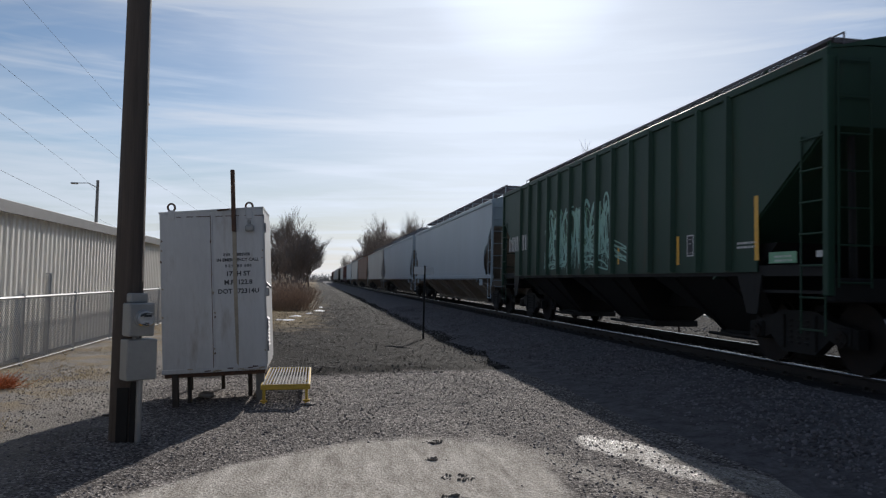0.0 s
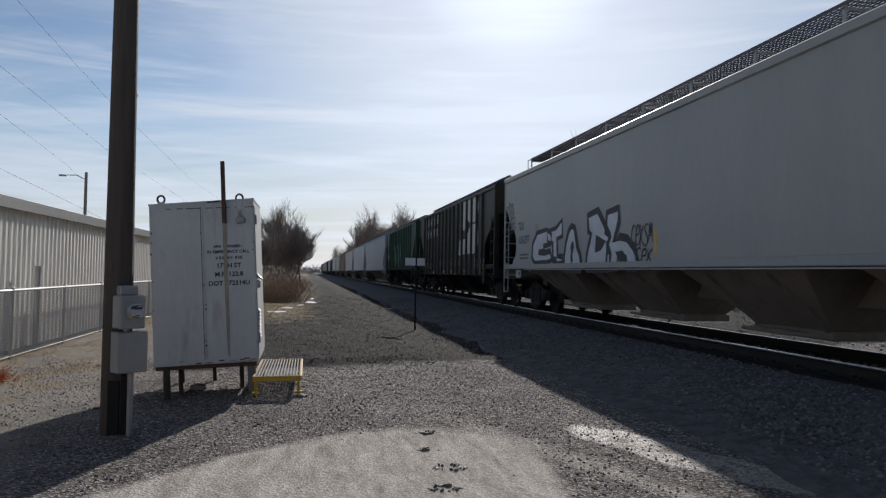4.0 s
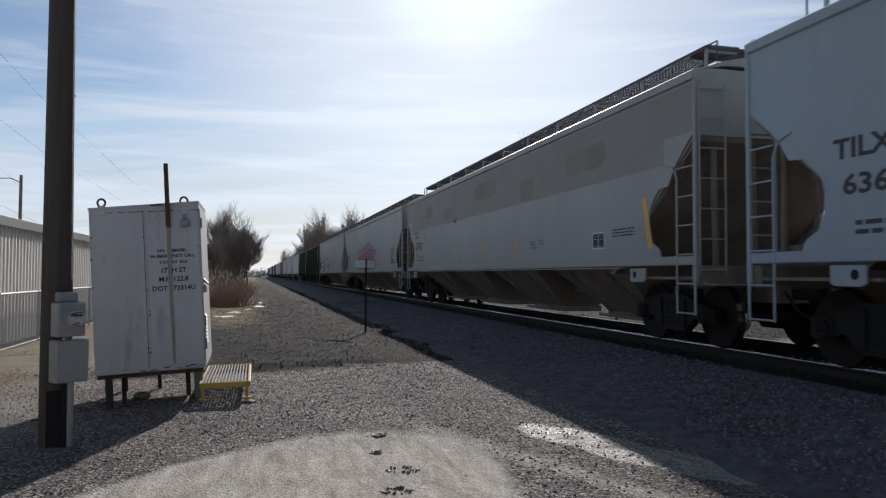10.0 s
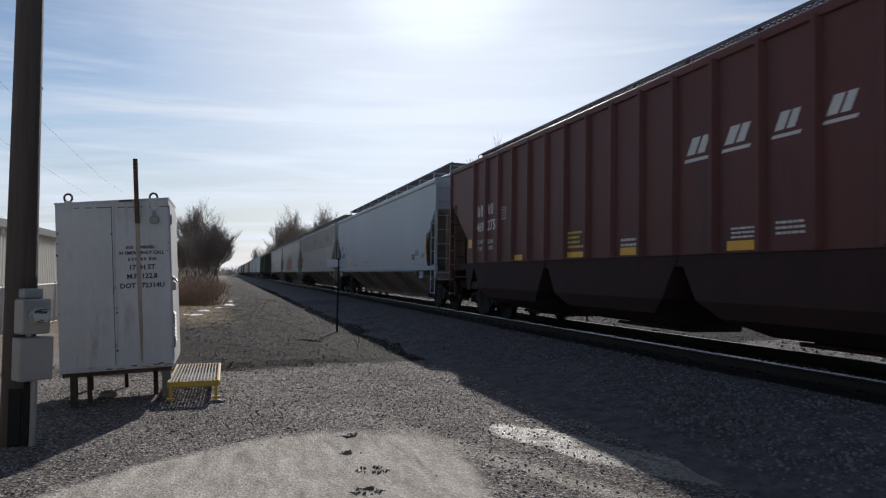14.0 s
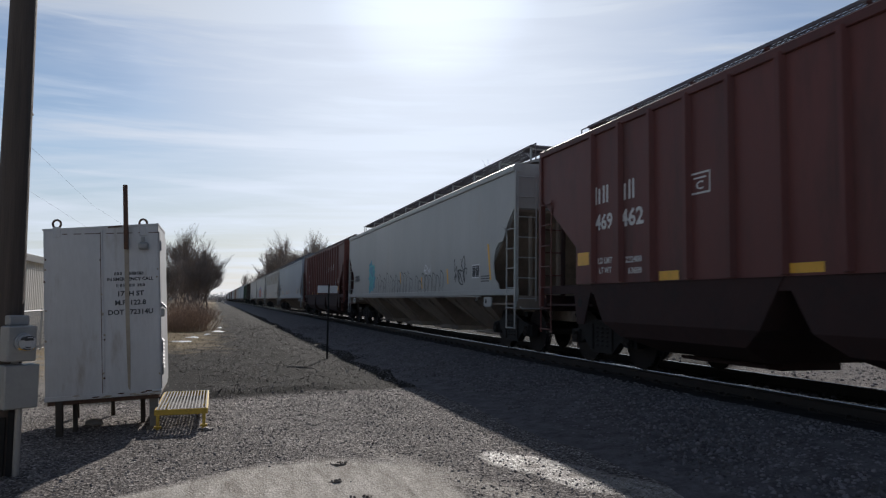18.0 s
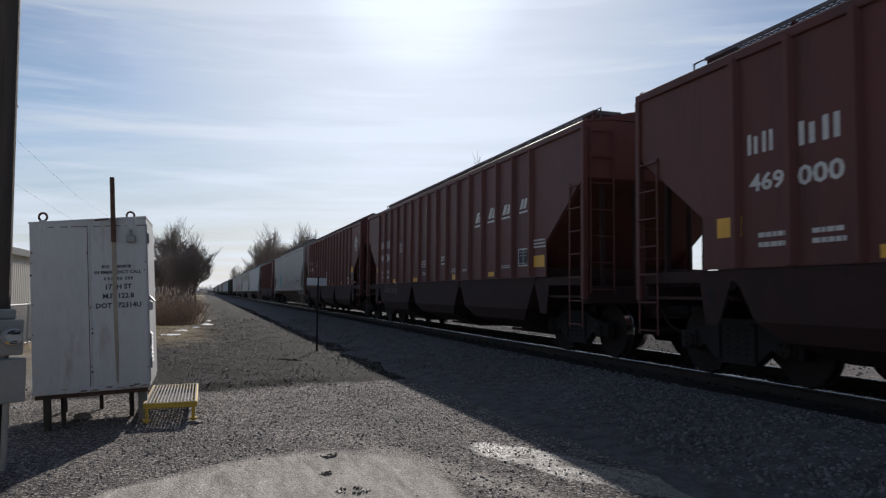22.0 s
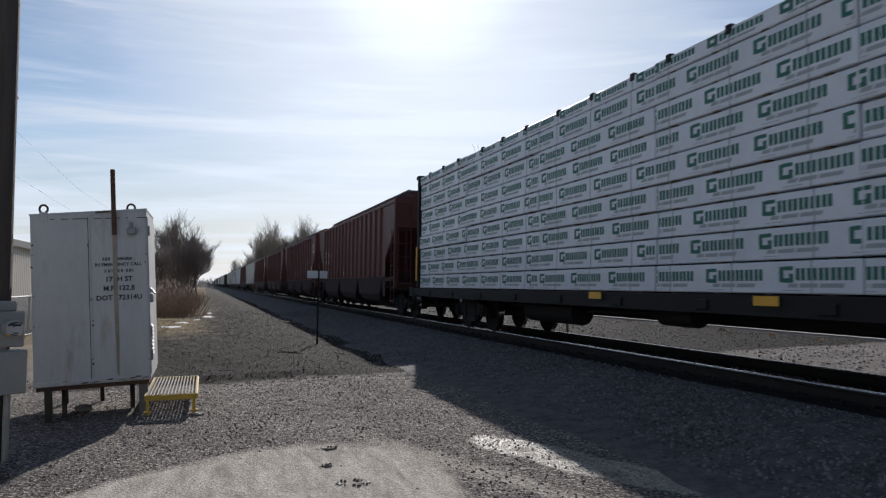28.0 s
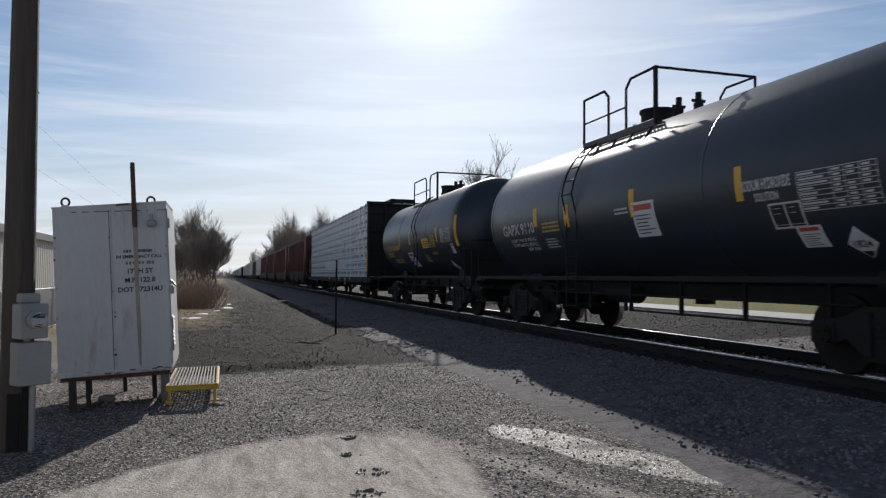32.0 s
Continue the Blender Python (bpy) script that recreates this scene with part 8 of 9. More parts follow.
paint("bn", "bars", "letter", 3.26, 1.46, 3.70, 1.54, 1)
paint("bn", "text", "letter", 2.32, 1.30, 2.76, 1.39, "LT WT")
paint("bn", "bars", "letter", 3.28, 1.30, 3.70, 1.38, 1)
paint("bn", "fill", "yellow", 1.48, 1.37, 1.98, 1.57)
paint("bn", "emblem", "letter", 10.42, 1.78, 13.81, 4.02)
paint("bn", "fill", "yellow", 4.36, 1.03, 4.73, 1.15)
paint("bn", "fill", "yellow", 7.06, 1.07, 7.48, 1.20)
paint("bn", "fill", "yellow", 8.80, 1.07, 9.25, 1.20)
paint("bn", "fill", "yellow", 11.45, 1.11, 11.67, 1.21)
paint("bn", "plate", "letter", 13.23, 1.21, 13.72, 1.62)
paint("bn", "plate", "letter", 14.13, 1.35, 14.61, 1.59)
paint("bn", "fill", "yellow", 14.14, 1.21, 14.61, 1.32)
paint("bn", "fill", "yellow", 14.14, 1.03, 14.61, 1.14)
paint("bn", "scrib", "faint", 5.94, 1.26, 6.54, 1.79, 3)
paint("bn", "scrib", "faint", 6.96, 1.33, 7.38, 1.66, 3)
paint("bn", "scrib", "faint", 8.65, 1.32, 9.24, 1.76, 4)
paint("bn", "scrib", "faint", 9.53, 1.31, 10.10, 1.71, 4)
paint("bn", "scrib", "faint", 10.34, 1.30, 11.06, 1.67, 5)
paint("t297", "text", "dletter", 1.43, 2.33, 2.01, 2.56, "TILX")
paint("t297", "text", "dletter", 1.53, 1.93, 2.53, 2.17, "636297")
paint("t297", "bars", "dletter", 1.66, 1.50, 2.45, 1.70, 2)
paint("t297", "humps", "g_black", 0.20, 2.75, 0.90, 3.25, 4)
paint("t297", "humps", "g_black", 0.55, 2.25, 1.10, 2.80, 4)
paint("t297", "plate", "dletter", 3.05, 2.19, 3.30, 2.41)
paint("t297", "fill", "yellow", 9.87, 1.48, 9.98, 1.91)
paint("t297", "blob", "g_white", 2.72, 1.34, 4.46, 2.27, 1)
paint("t297", "blob", "g_white", 4.04, 1.31, 5.28, 2.42, 2)
paint("t297", "blob", "g_white", 5.28, 1.15, 6.40, 2.22, 3)
paint("t297", "blob", "g_white", 6.70, 1.16, 7.99, 2.45, 4)
paint("t297", "blob", "g_white", 7.75, 1.17, 9.31, 2.41, 5)
paint("t297", "tag", "g_black", 8.94, 1.62, 9.80, 2.06, 5)
paint("t297", "tag", "g_black", 9.12, 1.30, 9.80, 1.60, 3)
paint("t928", "mass", "g_red", 6.45, 1.22, 12.26, 2.45, 1)
paint("t928", "fillb", "g_violet", 5.40, 1.28, 6.60, 2.10)
paint("t928", "tag", "g_blue", 5.30, 1.50, 6.40, 2.00, 4)
paint("t928", "tag", "g_blue", 11.90, 2.10, 13.27, 2.46, 9)
paint("t928", "fillb", "g_violet", 12.25, 1.24, 12.76, 2.04)
paint("t928", "scrib", "g_red", 12.74, 1.39, 13.31, 2.00, 3)
paint("t928", "bars", "dletter", 13.83, 1.52, 14.25, 1.61, 2)
paint("t928", "text", "dletter", 1.37, 2.07, 2.60, 2.29, "638928")
paint("t928", "tag", "g_dteal", 1.45, 1.80, 2.40, 2.04, 4)
paint("t928", "fill", "yellow", 4.58, 1.54, 4.83, 1.90)
paint("t928", "fill", "yellow", 18.44, 1.57, 18.65, 2.42)
paint("t928", "fill", "yellow", 15.29, 1.59, 15.55, 1.98)
paint("t928", "cots", "sticker", 17.46, 1.55, 17.98, 1.86)
paint("t928", "bars", "dletter", 18.07, 1.59, 18.66, 1.74, 2)
paint("t928", "tag", "g_dteal", 17.21, 1.87, 18.27, 2.32, 4)
paint("t693", "text", "dletter", 1.40, 2.46, 2.05, 2.71, "TILX")
paint("t693", "text", "dletter", 1.47, 1.99, 2.69, 2.31, "637693")
paint("t928", "text", "dletter", 1.37, 2.41, 2.04, 2.63, "TILX")
paint("t928", "text", "dletter", 1.55, 1.69, 1.95, 1.76, "LD LMT")
paint("t928", "bars", "dletter", 2.02, 1.69, 2.44, 1.76, 1)
paint("t928", "text", "dletter", 1.60, 1.54, 1.95, 1.61, "LT WT")
paint("t928", "bars", "dletter", 2.10, 1.54, 2.46, 1.61, 1)
paint("t928", "fill", "yellow", 1.18, 1.48, 1.52, 2.36)
paint("t928", "plate", "dletter", 2.86, 2.22, 3.14, 2.50)
paint("t928", "bars", "redink", 3.70, 1.57, 4.70, 1.63, 1)
paint("r46", "text", "letter", 2.22, 1.72, 2.67, 1.82, "LD LMT")
paint("r46", "text", "letter", 2.26, 1.56, 2.65, 1.66, "LT WT")
paint("r46", "text", "letter", 3.06, 1.70, 3.50, 1.80, "222400")
paint("r46", "text", "letter", 3.13, 1.53, 3.50, 1.63, "63600")
paint("r46", "fill", "yellow", 1.52, 1.72, 1.93, 1.94)
paint("t693", "plate", "dletter", 2.97, 2.30, 3.22, 2.56)
paint("t693", "text", "dletter", 1.61, 1.76, 2.05, 1.83, "LD LMT")
paint("t693", "bars", "dletter", 2.15, 1.72, 2.83, 1.79, 1)
paint("t693", "text", "dletter", 1.61, 1.62, 2.02, 1.69, "LT WT")
paint("t693", "bars", "dletter", 2.18, 1.60, 2.84, 1.67, 1)
paint("t693", "fill", "yellow", 1.24, 1.47, 1.69, 2.32)
paint("t693", "fill", "yellow", 4.48, 1.46, 4.73, 1.88)
paint("t693", "fill", "yellow", 7.27, 1.46, 7.46, 1.84)
paint("t693", "fill", "yellow", 9.99, 1.46, 10.17, 1.87)
paint("t693", "fill", "yellow", 12.72, 1.46, 12.88, 1.88)
paint("t693", "text", "dletter", 13.60, 1.79, 13.91, 1.84, "EXW 10-2")
paint("t693", "text", "dletter", 13.63, 1.73, 13.95, 1.78, "EW 8-10")
paint("t693", "text", "dletter", 13.65, 1.65, 14.02, 1.71, "CU FT 6351")
paint("t693", "text", "dletter", 14.11, 1.80, 14.33, 1.85, "H 9-3")
paint("t693", "text", "dletter", 14.13, 1.73, 14.38, 1.78, "H 15-0")
paint("t693", "fill", "yellow", 18.50, 1.49, 18.82, 2.32)
paint("t693", "cots", "sticker", 16.74, 1.55, 17.21, 1.85)
paint("t693", "bars", "dletter", 17.51, 1.74, 18.26, 1.90, 3)
paint("t693", "scrib", "dletter", 6.96, 2.71, 7.40, 2.89, 2)
paint("t293", "text", "dletter", 1.38, 2.31, 2.15, 2.53, "TILX")
paint("t293", "text", "dletter", 1.50, 1.92, 2.68, 2.15, "636293")
paint("t293", "plate", "dletter", 3.03, 2.16, 3.37, 2.43)
paint("t293", "bars", "dletter", 1.66, 1.51, 2.54, 1.70, 2)
paint("t293", "fill", "yellow", 3.98, 1.47, 4.31, 1.88)
paint("t293", "fill", "yellow", 7.45, 1.49, 7.65, 1.89)
paint("t293", "fill", "yellow", 10.00, 1.50, 10.17, 1.93)
paint("t293", "bars", "redink", 4.44, 1.58, 5.50, 1.65, 1)
paint("t293", "bars", "dletter", 5.73, 1.48, 6.76, 1.54, 1)
paint("t293", "bars", "redink", 8.25, 1.59, 9.34, 1.67, 2)
paint("t293", "fill", "yellow", 7.78, 1.51, 7.93, 1.84)
paint("t293", "fill", "yellow", 4.34, 1.48, 4.55, 1.86)
paint("t293", "fill", "yellow", 16.18, 1.52, 16.42, 1.94)
paint("t293", "cots", "sticker", 17.08, 1.54, 17.49, 1.81)
paint("t293", "bars", "dletter", 17.55, 1.71, 18.00, 1.91, 3)
paint("t293", "bars", "dletter", 18.28, 1.64, 18.69, 1.79, 3)
paint("t293", "fill", "yellow", 18.71, 1.54, 19.00, 2.41)
paint("r275", "ring", "letter", 2.25, 2.53, 2.69, 2.81, 2)
paint("r275", "ring", "letter", 3.01, 2.55, 3.39, 2.80, 2)
paint("r275", "text", "letter", 2.21, 2.16, 2.72, 2.40, "469")
paint("r275", "text", "letter", 2.98, 2.16, 3.51, 2.42, "275")
paint("r275", "text", "letter", 2.29, 1.86, 2.69, 1.96, "LD LMT")
paint("r275", "text", "letter", 3.00, 1.85, 3.37, 1.95, "222400")
paint("r275", "text", "letter", 2.29, 1.69, 2.63, 1.78, "LT WT")
paint("r275", "text", "letter", 3.07, 1.70, 3.37, 1.80, "63600")
paint("r275", "plate", "letter", 3.90, 2.37, 4.16, 2.65)
paint("r275", "fill", "yellow", 1.58, 1.78, 2.03, 2.00)
paint("r275", "fill", "yellow", 4.63, 1.42, 5.14, 1.54)
paint("r275", "slant", "letter", 10.78, 2.65, 11.38, 2.97)
paint("r275", "slant", "letter", 11.56, 2.67, 12.14, 2.98)
paint("r275", "slant", "letter", 12.44, 2.69, 12.93, 2.98)
paint("r275", "slant", "letter", 13.19, 2.71, 13.68, 3.00)
paint("r275", "fill", "yellow", 14.75, 1.57, 15.19, 1.79)
paint("r275", "fill", "yellow", 11.67, 1.43, 12.19, 1.55)
paint("r275", "fill", "yellow", 9.11, 1.43, 9.68, 1.55)
paint("r275", "fill", "yellow", 7.24, 1.43, 7.87, 1.53)
paint("r275", "cots", "letter", 14.08, 1.70, 14.49, 2.03)
paint("r275", "bars", "letter", 14.74, 1.96, 15.21, 2.25, 4)
paint("r275", "bars", "yletter", 7.26, 1.60, 7.89, 1.94, 4)
paint("r275", "bars", "letter", 9.13, 1.57, 9.61, 1.73, 2)
paint("r275", "bars", "letter", 11.75, 1.58, 12.19, 1.74, 3)
paint("r275", "bars", "letter", 12.51, 1.59, 12.95, 1.77, 3)
paint("r275", "bars", "letter", 14.65, 1.48, 15.18, 1.54, 1)
paint("r46", "ring", "letter", 2.11, 2.71, 2.61, 3.00, 2)
paint("r46", "ring", "letter", 2.90, 2.68, 3.37, 2.98, 2)
paint("r46", "text", "letter", 2.13, 2.27, 2.68, 2.54, "469")
paint("r46", "text", "letter", 2.92, 2.26, 3.56, 2.54, "462")
paint("r46", "plate", "letter", 4.65, 2.52, 5.08, 2.81)
paint("r46", "circle", "letter", 15.60, 2.83, 16.18, 3.44)
paint("r46", "fill", "yellow", 14.84, 1.98, 15.29, 2.19)
paint("r46", "cots", "letter", 14.85, 1.65, 15.28, 1.97)
paint("r46", "bars", "letter", 8.23, 1.77, 8.83, 2.18, 5)
paint("r46", "bars", "letter", 8.11, 1.61, 8.67, 2.13, 6)
paint("r46", "bars", "letter", 9.09, 1.61, 9.68, 1.81, 3)
paint("r46", "fill", "yellow", 9.99, 1.43, 10.58, 1.57)
paint("r46", "fill", "yellow", 12.48, 1.45, 12.96, 1.57)
paint("r46", "fill", "yellow", 6.37, 1.43, 6.87, 1.54)
paint("r46", "fill", "yellow", 3.94, 1.41, 4.40, 1.54)
paint("r46", "fill", "letter", 11.05, 1.45, 11.26, 1.57)
paint("r46", "fill", "letter", 9.25, 1.43, 9.49, 1.55)
paint("r46", "fill", "letter", 14.18, 1.46, 14.38, 1.57)
paint("r46", "bars", "letter", 14.04, 1.63, 14.49, 1.79, 3)
paint("r46", "bars", "letter", 15.47, 1.51, 15.89, 1.56, 1)
paint("r241", "ring", "letter", 2.30, 2.62, 2.76, 2.87, 2)
paint("r241", "ring", "letter", 3.07, 2.61, 3.53, 2.88, 2)
paint("r241", "text", "letter", 2.30, 2.18, 2.88, 2.43, "469")
paint("r241", "text", "letter", 3.07, 2.16, 3.64, 2.43, "241")
paint("r241", "text", "letter", 2.40, 1.76, 2.84, 1.86, "LD LMT")
paint("r241", "text", "letter", 2.42, 1.57, 2.82, 1.67, "LT WT")
paint("r241", "text", "letter", 3.16, 1.75, 3.62, 1.85, "222400")
paint("r241", "text", "letter", 3.20, 1.57, 3.62, 1.67, "63600")
paint("r241", "strokes", "faint", 2.86, 1.06, 4.55, 1.36, "ZENK")
paint("r241", "plate", "letter", 4.81, 2.40, 5.15, 2.68)
paint("r241", "bars", "letter", 7.35, 1.83, 7.85, 2.04, 3)
paint("r241", "bars", "letter", 7.46, 1.60, 7.85, 1.71, 2)
paint("r241", "bars", "letter", 9.18, 2.01, 9.72, 2.10, 1)
paint("r241", "text", "letter", 9.20, 1.93, 9.70, 1.99, "EPOXY LINING")
paint("r241", "bars", "letter", 9.18, 1.84, 9.72, 1.92, 1)
paint("r241", "text", "letter", 10.05, 1.66, 10.65, 1.71, "DO NOT RUN CAR")
paint("r241", "text", "letter", 10.02, 1.60, 10.68, 1.65, "WITH HATCHES OPEN")
paint("r241", "bars", "letter", 10.89, 1.62, 11.51, 1.69, 2)
paint("r241", "bars", "letter", 13.35, 1.62, 13.82, 1.70, 2)
paint("r241", "fill", "yellow", 4.00, 1.41, 4.51, 1.54)
paint("r241", "fill", "yellow", 6.47, 1.42, 7.01, 1.54)
paint("r241", "fill", "yellow", 10.12, 1.43, 10.65, 1.56)
paint("r241", "fill", "yellow", 12.58, 1.46, 13.06, 1.56)
paint("r241", "fill", "yellow", 1.65, 1.80, 2.13, 1.99)
paint("r241", "slant", "letter", 11.70, 2.62, 12.27, 2.95)
paint("r241", "slant", "letter", 12.51, 2.65, 13.08, 2.97)
paint("r241", "slant", "letter", 13.31, 2.66, 13.88, 2.95)
paint("r241", "slant", "letter", 14.23, 2.69, 14.67, 2.97)
paint("r241", "cots", "letter", 14.21, 1.63, 14.69, 1.98)
paint("r241", "fill", "yellow", 14.93, 1.59, 15.39, 1.81)
paint("r241", "bars", "letter", 14.92, 1.96, 15.43, 2.15, 3)
paint("r000", "ring", "letter", 2.25, 2.71, 2.72, 2.95, 2)
paint("r000", "ring", "letter", 3.01, 2.68, 3.64, 2.94, 2)
paint("r000", "text", "letter", 2.29, 2.27, 2.82, 2.48, "469")
paint("r000", "text", "letter", 3.01, 2.25, 3.61, 2.47, "000")
paint("r000", "plate", "letter", 4.78, 2.50, 5.10, 2.76)
paint("r000", "bars", "letter", 2.42, 1.63, 2.82, 1.85, 2)
paint("r000", "bars", "letter", 3.19, 1.63, 3.61, 1.84, 2)
paint("r000", "scrib", "letter", 6.27, 1.66, 7.44, 2.00, 7)
paint("r000", "scrib", "letter", 9.05, 1.81, 9.49, 2.03, 5)
paint("r000", "frame", "yletter", 8.18, 2.35, 8.66, 2.67)
paint("r000", "bars", "letter", 8.14, 1.64, 8.70, 2.18, 8)
paint("r000", "bars", "letter", 9.16, 1.64, 9.70, 1.82, 3)
paint("r000", "bars", "letter", 7.44, 1.60, 7.77, 1.74, 3)
paint("r000", "fill", "yellow", 1.72, 1.78, 2.15, 2.02)
paint("r000", "fill", "yellow", 3.98, 1.44, 4.46, 1.57)
paint("r000", "fill", "yellow", 6.43, 1.46, 6.92, 1.58)
paint("r000", "fill", "yellow", 10.04, 1.45, 10.51, 1.58)
paint("r000", "fill", "letter", 9.29, 1.46, 9.51, 1.57)
paint("r000", "fill", "letter", 11.17, 1.48, 11.28, 1.58)
paint("r000", "fill", "letter", 7.50, 1.46, 7.70, 1.58)
paint("r000", "glyph", "g_mint", 9.94, 1.67, 10.58, 2.57, "B")
paint("r000", "glyph", "g_mint", 10.83, 1.71, 11.37, 2.64, "U")
paint("r000", "glyph", "g_mint", 11.60, 1.68, 12.23, 2.69, "T")
paint("r000", "glyph", "g_mint", 12.56, 1.71, 13.22, 2.61, "C")
paint("r000", "glyph", "g_mint", 13.34, 1.67, 13.94, 2.65, "H")
paint("r000", "circle", "letter", 15.61, 2.88, 16.19, 3.51)
paint("r000", "fill", "yellow", 14.90, 1.98, 15.34, 2.18)
paint("r000", "cots", "letter", 14.87, 1.63, 15.33, 1.96)
paint("r000", "fill", "yellow", 12.68, 1.43, 13.14, 1.55)
paint("r000", "bars", "letter", 14.16, 1.60, 14.70, 1.77, 3)
paint("r000", "bars", "letter", 15.56, 1.50, 16.19, 1.57, 1)
paint("r000", "fill", "letter", 14.37, 1.45, 14.56, 1.55)
paint("r184", "ring", "letter", 2.27, 2.49, 2.87, 2.80, 2)
paint("r184", "ring", "letter", 3.05, 2.50, 3.64, 2.78, 2)
paint("r184", "text", "letter", 2.27, 2.15, 2.93, 2.40, "469")
paint("r184", "text", "letter", 3.10, 2.12, 3.68, 2.39, "184")
paint("r184", "text", "letter", 2.43, 1.85, 2.82, 1.98, "LD LMT")
paint("r184", "text", "letter", 3.21, 1.84, 3.57, 1.94, "222300")
paint("r184", "text", "letter", 2.44, 1.70, 2.77, 1.81, "LT WT")
paint("r184", "text", "letter", 3.26, 1.70, 3.56, 1.79, "63700")
paint("r184", "plate", "letter", 4.01, 2.34, 4.33, 2.62)
paint("r184", "fill", "yellow", 1.26, 1.43, 1.47, 2.38)
paint("r184", "fill", "yellow", 4.43, 1.43, 4.59, 1.90)
paint("r184", "fill", "yellow", 7.92, 1.64, 8.04, 1.90)
paint("r184", "bars", "letter", 7.38, 1.57, 7.82, 1.74, 3)
paint("r184", "text", "yletter", 9.18, 1.89, 9.70, 2.01, "WARNING")
paint("r184", "bars", "yletter", 9.19, 1.57, 9.70, 1.84, 4)
paint("r184", "bars", "letter", 1.61, 1.47, 2.14, 1.51, 1)
paint("wx", "fillb", "g_sky", 4.50, 1.25, 6.00, 2.70)
paint("wx", "humps", "dletter", 6.10, 1.36, 8.20, 2.13, 5)
paint("wx", "humps", "g_black", 8.40, 1.30, 11.60, 2.07, 8)
paint("wx", "humps", "g_black", 11.90, 1.28, 14.90, 1.95, 8)
paint("wx", "scrib", "g_black", 15.79, 1.51, 16.85, 2.22, 9)
paint("wx", "scrib", "g_white", 12.86, 1.85, 13.60, 2.18, 6)
paint("wx", "fill", "yellow", 9.90, 1.66, 10.12, 2.05)
paint("wx", "fill", "yellow", 12.61, 1.46, 12.80, 1.82)
paint("wx", "fill", "yellow", 15.19, 1.55, 15.39, 1.96)
paint("wx", "fill", "yellow", 18.29, 1.58, 18.58, 2.42)
paint("wx", "cots", "sticker", 17.27, 1.65, 17.80, 1.98)
paint("wx", "bars", "dletter", 17.90, 1.55, 18.46, 1.72, 3)
paint("wx", "ring", "dletter", 1.54, 1.90, 2.70, 2.17, 6)
paint("cb", "fill", "yellow", 10.26, 0.91, 10.65, 1.02)
paint("cb", "fill", "yellow", 14.01, 0.90, 14.40, 1.01)
paint("cb", "fill", "yellow", 17.71, 0.90, 18.01, 1.01)
paint("cb", "plate", "letter", 16.08, 0.66, 16.67, 0.98)
paint("tank1", "text", "yletter", 1.39, -0.47, 3.43, -0.28, "UTLX 631084")
paint("tank1", "bars", "yletter", 1.39, -0.71, 2.35, -0.50, 2)
paint("tank1", "bars", "yletter", 2.07, -1.00, 3.39, -0.78, 2)
paint("tank1", "fill", "yellow", 0.50, -0.55, 0.58, 0.12)
paint("tank1", "fill", "yellow", 3.56, -0.37, 3.69, 0.07)
paint("tank1", "fill", "yellow", 5.05, -0.35, 5.18, 0.11)
paint("tank1", "sheet", "sticker", 4.46, -1.23, 5.20, -0.62)
paint("tank1", "fill", "yellow", 6.71, -0.53, 7.45, -0.21)
paint("tank1", "bars", "dletter", 6.83, -0.48, 7.37, -0.26, 3)
paint("tank1", "text", "yletter", 7.64, -0.26, 8.13, -0.14, "SODIUM")
paint("tank1", "text", "yletter", 7.61, -0.40, 8.24, -0.27, "HYDROXIDE")
paint("tank1", "text", "yletter", 7.56, -0.54, 8.14, -0.40, "SOLUTION")
paint("tank1", "fill", "yellow", 8.39, -0.39, 8.54, 0.05)
paint("tank1", "table", "letter", 8.87, -0.43, 9.90, -0.02)
paint("tank1", "sheet", "sticker", 9.68, -0.80, 9.94, -0.50)
paint("tank1", "placard", "sticker", 8.78, -1.60, 9.17, -1.02)
paint("tank1", "fill", "yellow", 10.19, -0.61, 10.28, 0.32)
paint("tank1", "bars", "yletter", 7.60, -0.78, 8.15, -0.67, 2)
paint("tank1", "bars", "yletter", 6.54, -1.03, 7.05, -0.72, 4)
paint("tank2", "text", "letter", 1.43, -0.41, 3.15, -0.16, "GAPX 9110")
paint("tank2", "text", "letter", 1.78, -0.57, 3.12, -0.49, "LD LMT 199600 LB  90550 KG")
paint("tank2", "text", "letter", 1.83, -0.68, 3.12, -0.60, "LT WT 63400 LB  28750 KG")
paint("tank2", "text", "letter", 2.55, -0.79, 3.15, -0.71, "NEW 10-1981")
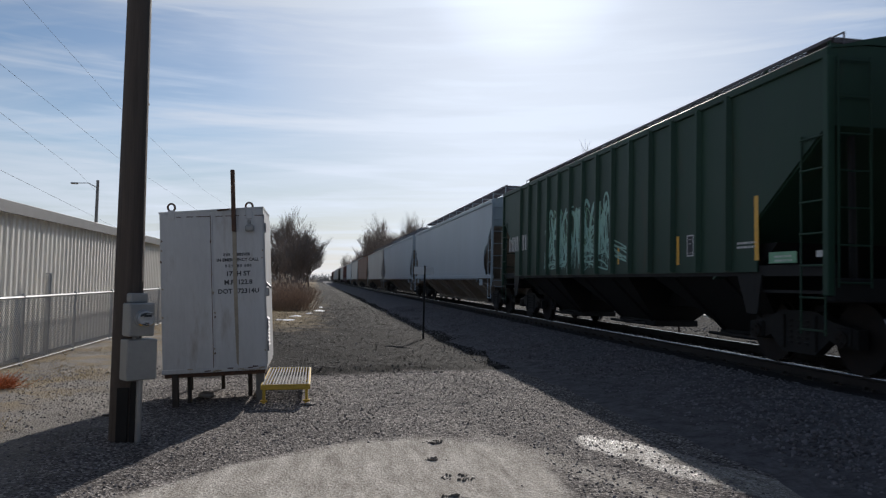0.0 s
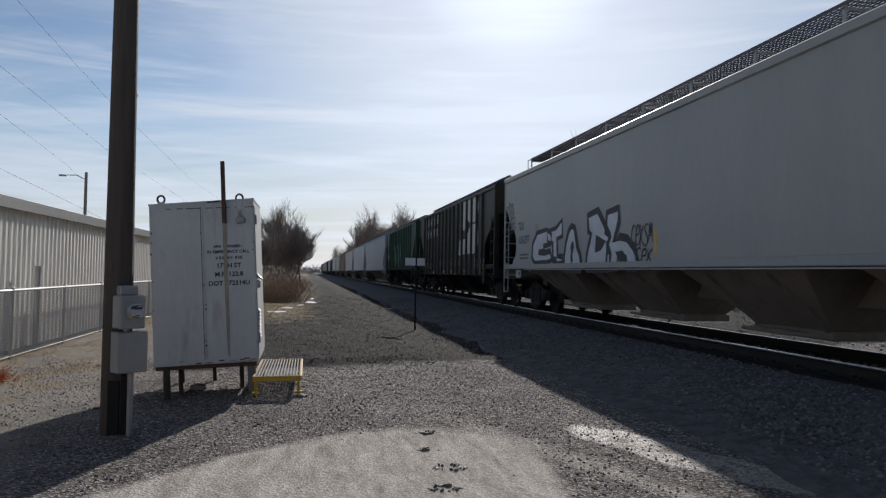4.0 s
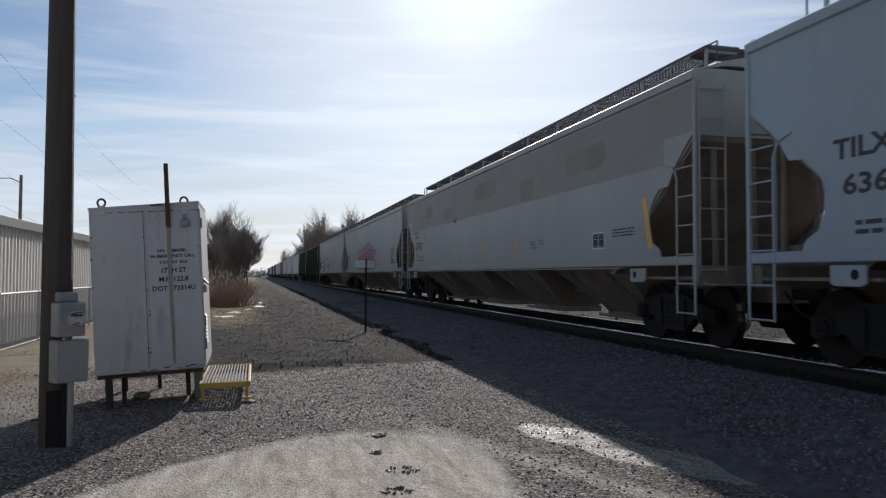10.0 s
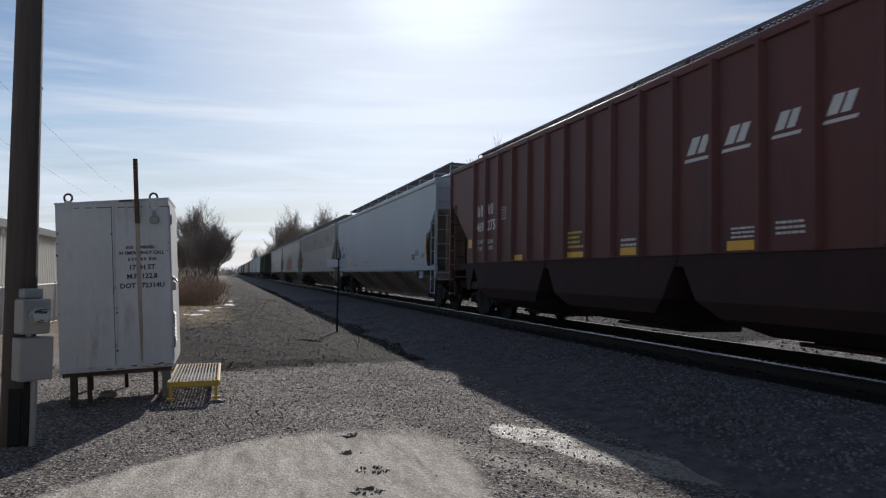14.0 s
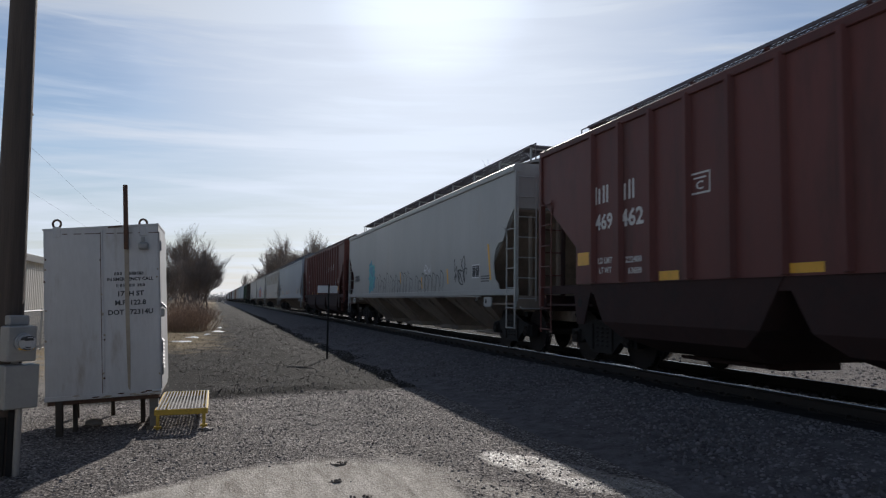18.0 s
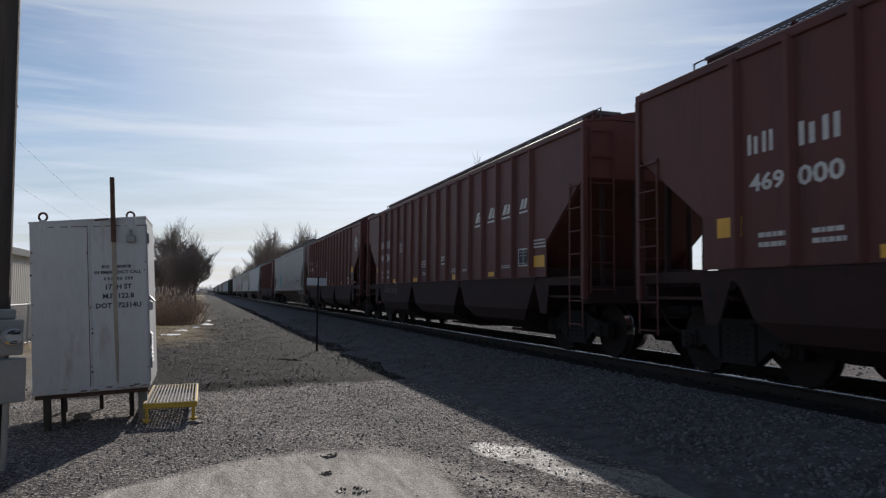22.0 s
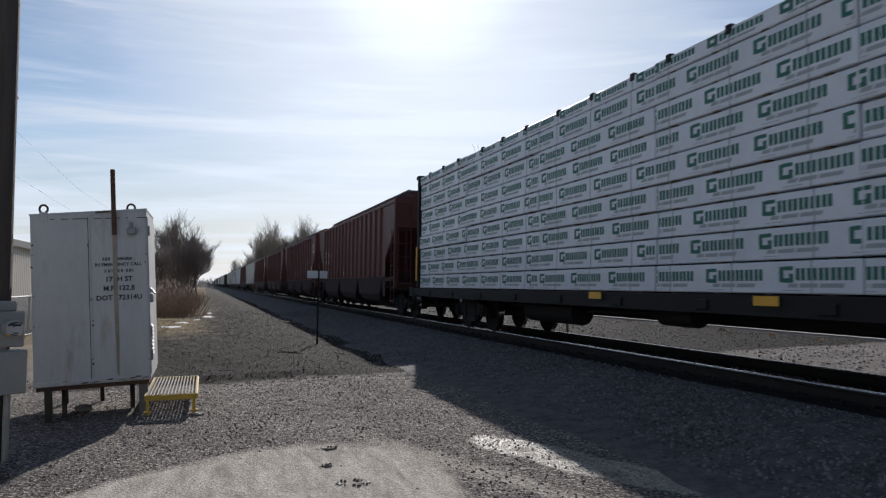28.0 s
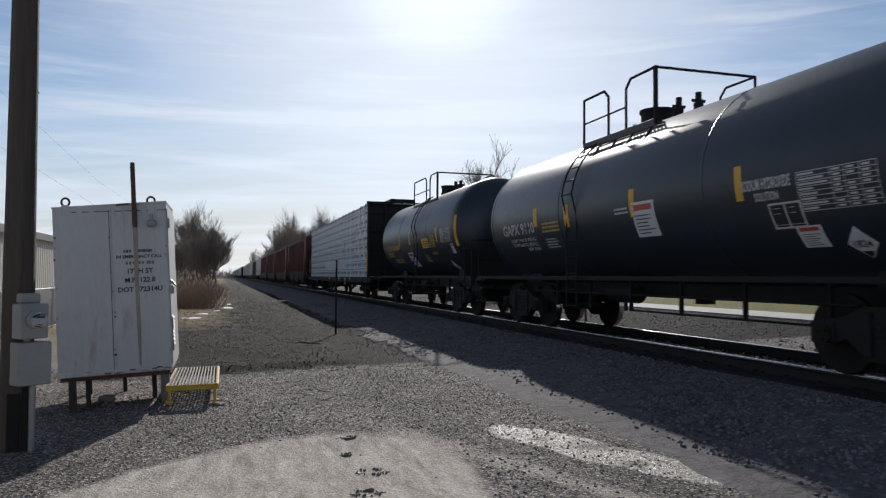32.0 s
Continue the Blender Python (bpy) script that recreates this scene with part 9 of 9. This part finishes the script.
paint("tank2", "bars", "letter", 3.58, -0.76, 4.13, -0.53, 4)
paint("tank2", "fill", "yellow", 0.50, -0.55, 0.58, 0.12)
paint("tank2", "fill", "yellow", 3.17, -0.28, 3.34, 0.10)
paint("tank2", "fill", "yellow", 4.58, -0.38, 4.77, 0.05)
paint("tank2", "bars", "yletter", 3.54, -0.42, 4.30, -0.19, 3)
paint("tank2", "fill", "yellow", 6.90, -0.37, 7.05, 0.08)
paint("tank2", "bars", "letter", 6.43, -0.29, 6.84, -0.16, 2)
paint("tank2", "sheet", "sticker", 6.96, -0.71, 7.58, -0.14)
paint("tank2", "fill", "yellow", 9.40, -0.36, 9.53, 0.08)
paint("tank2", "text", "letter", 9.52, -0.26, 10.33, -0.12, "SODIUM HYDROXIDE")
paint("tank2", "text", "letter", 9.72, -0.40, 10.11, -0.29, "SOLUTION")
paint("tank2", "table", "letter", 10.42, -0.58, 11.48, -0.13)
paint("tank2", "cots", "letter", 9.91, -0.77, 10.42, -0.44)
paint("tank2", "sheet", "sticker", 10.21, -1.05, 10.58, -0.75)
paint("tank2", "placard", "sticker", 10.80, -1.25, 11.19, -0.80)

# wheels that turn: those of the cars that pass the camera
for car, mid in CARS:
    if mid < 60:
        for tr in car.children:
            if tr.name.startswith("truck"):
                for ws in tr.children:
                    if ws.name.startswith("wheelset"):
                        AXLES.append((ws, ws.location.y))


def motions():
    # every car rolls away at one steady speed
    marks = [0.0, 4.0, 8.0, 12.0, 16.0, 20.0, 24.0, 28.0, 32.0]
    for car, mid in CARS:
        walk(car, [(t, pose(TRACK_X, mid + SPEED * t, RAIL_Z)) for t in marks])
    for bundle, off in LOADS:
        walk(bundle, [(t, pose(TRACK_X + off[0], off[1] + SPEED * t, RAIL_Z + off[2])) for t in marks])
    # wheels turn with the road covered; the rows are close enough for less than a quarter turn each
    step = 2 / 30
    turn = math.degrees(SPEED * step / WHEEL_R)
    for ws, y in AXLES:
        walk(ws, [(i * step, pose(0, y, WHEEL_R, -turn * i)) for i in range(481)])


motions()
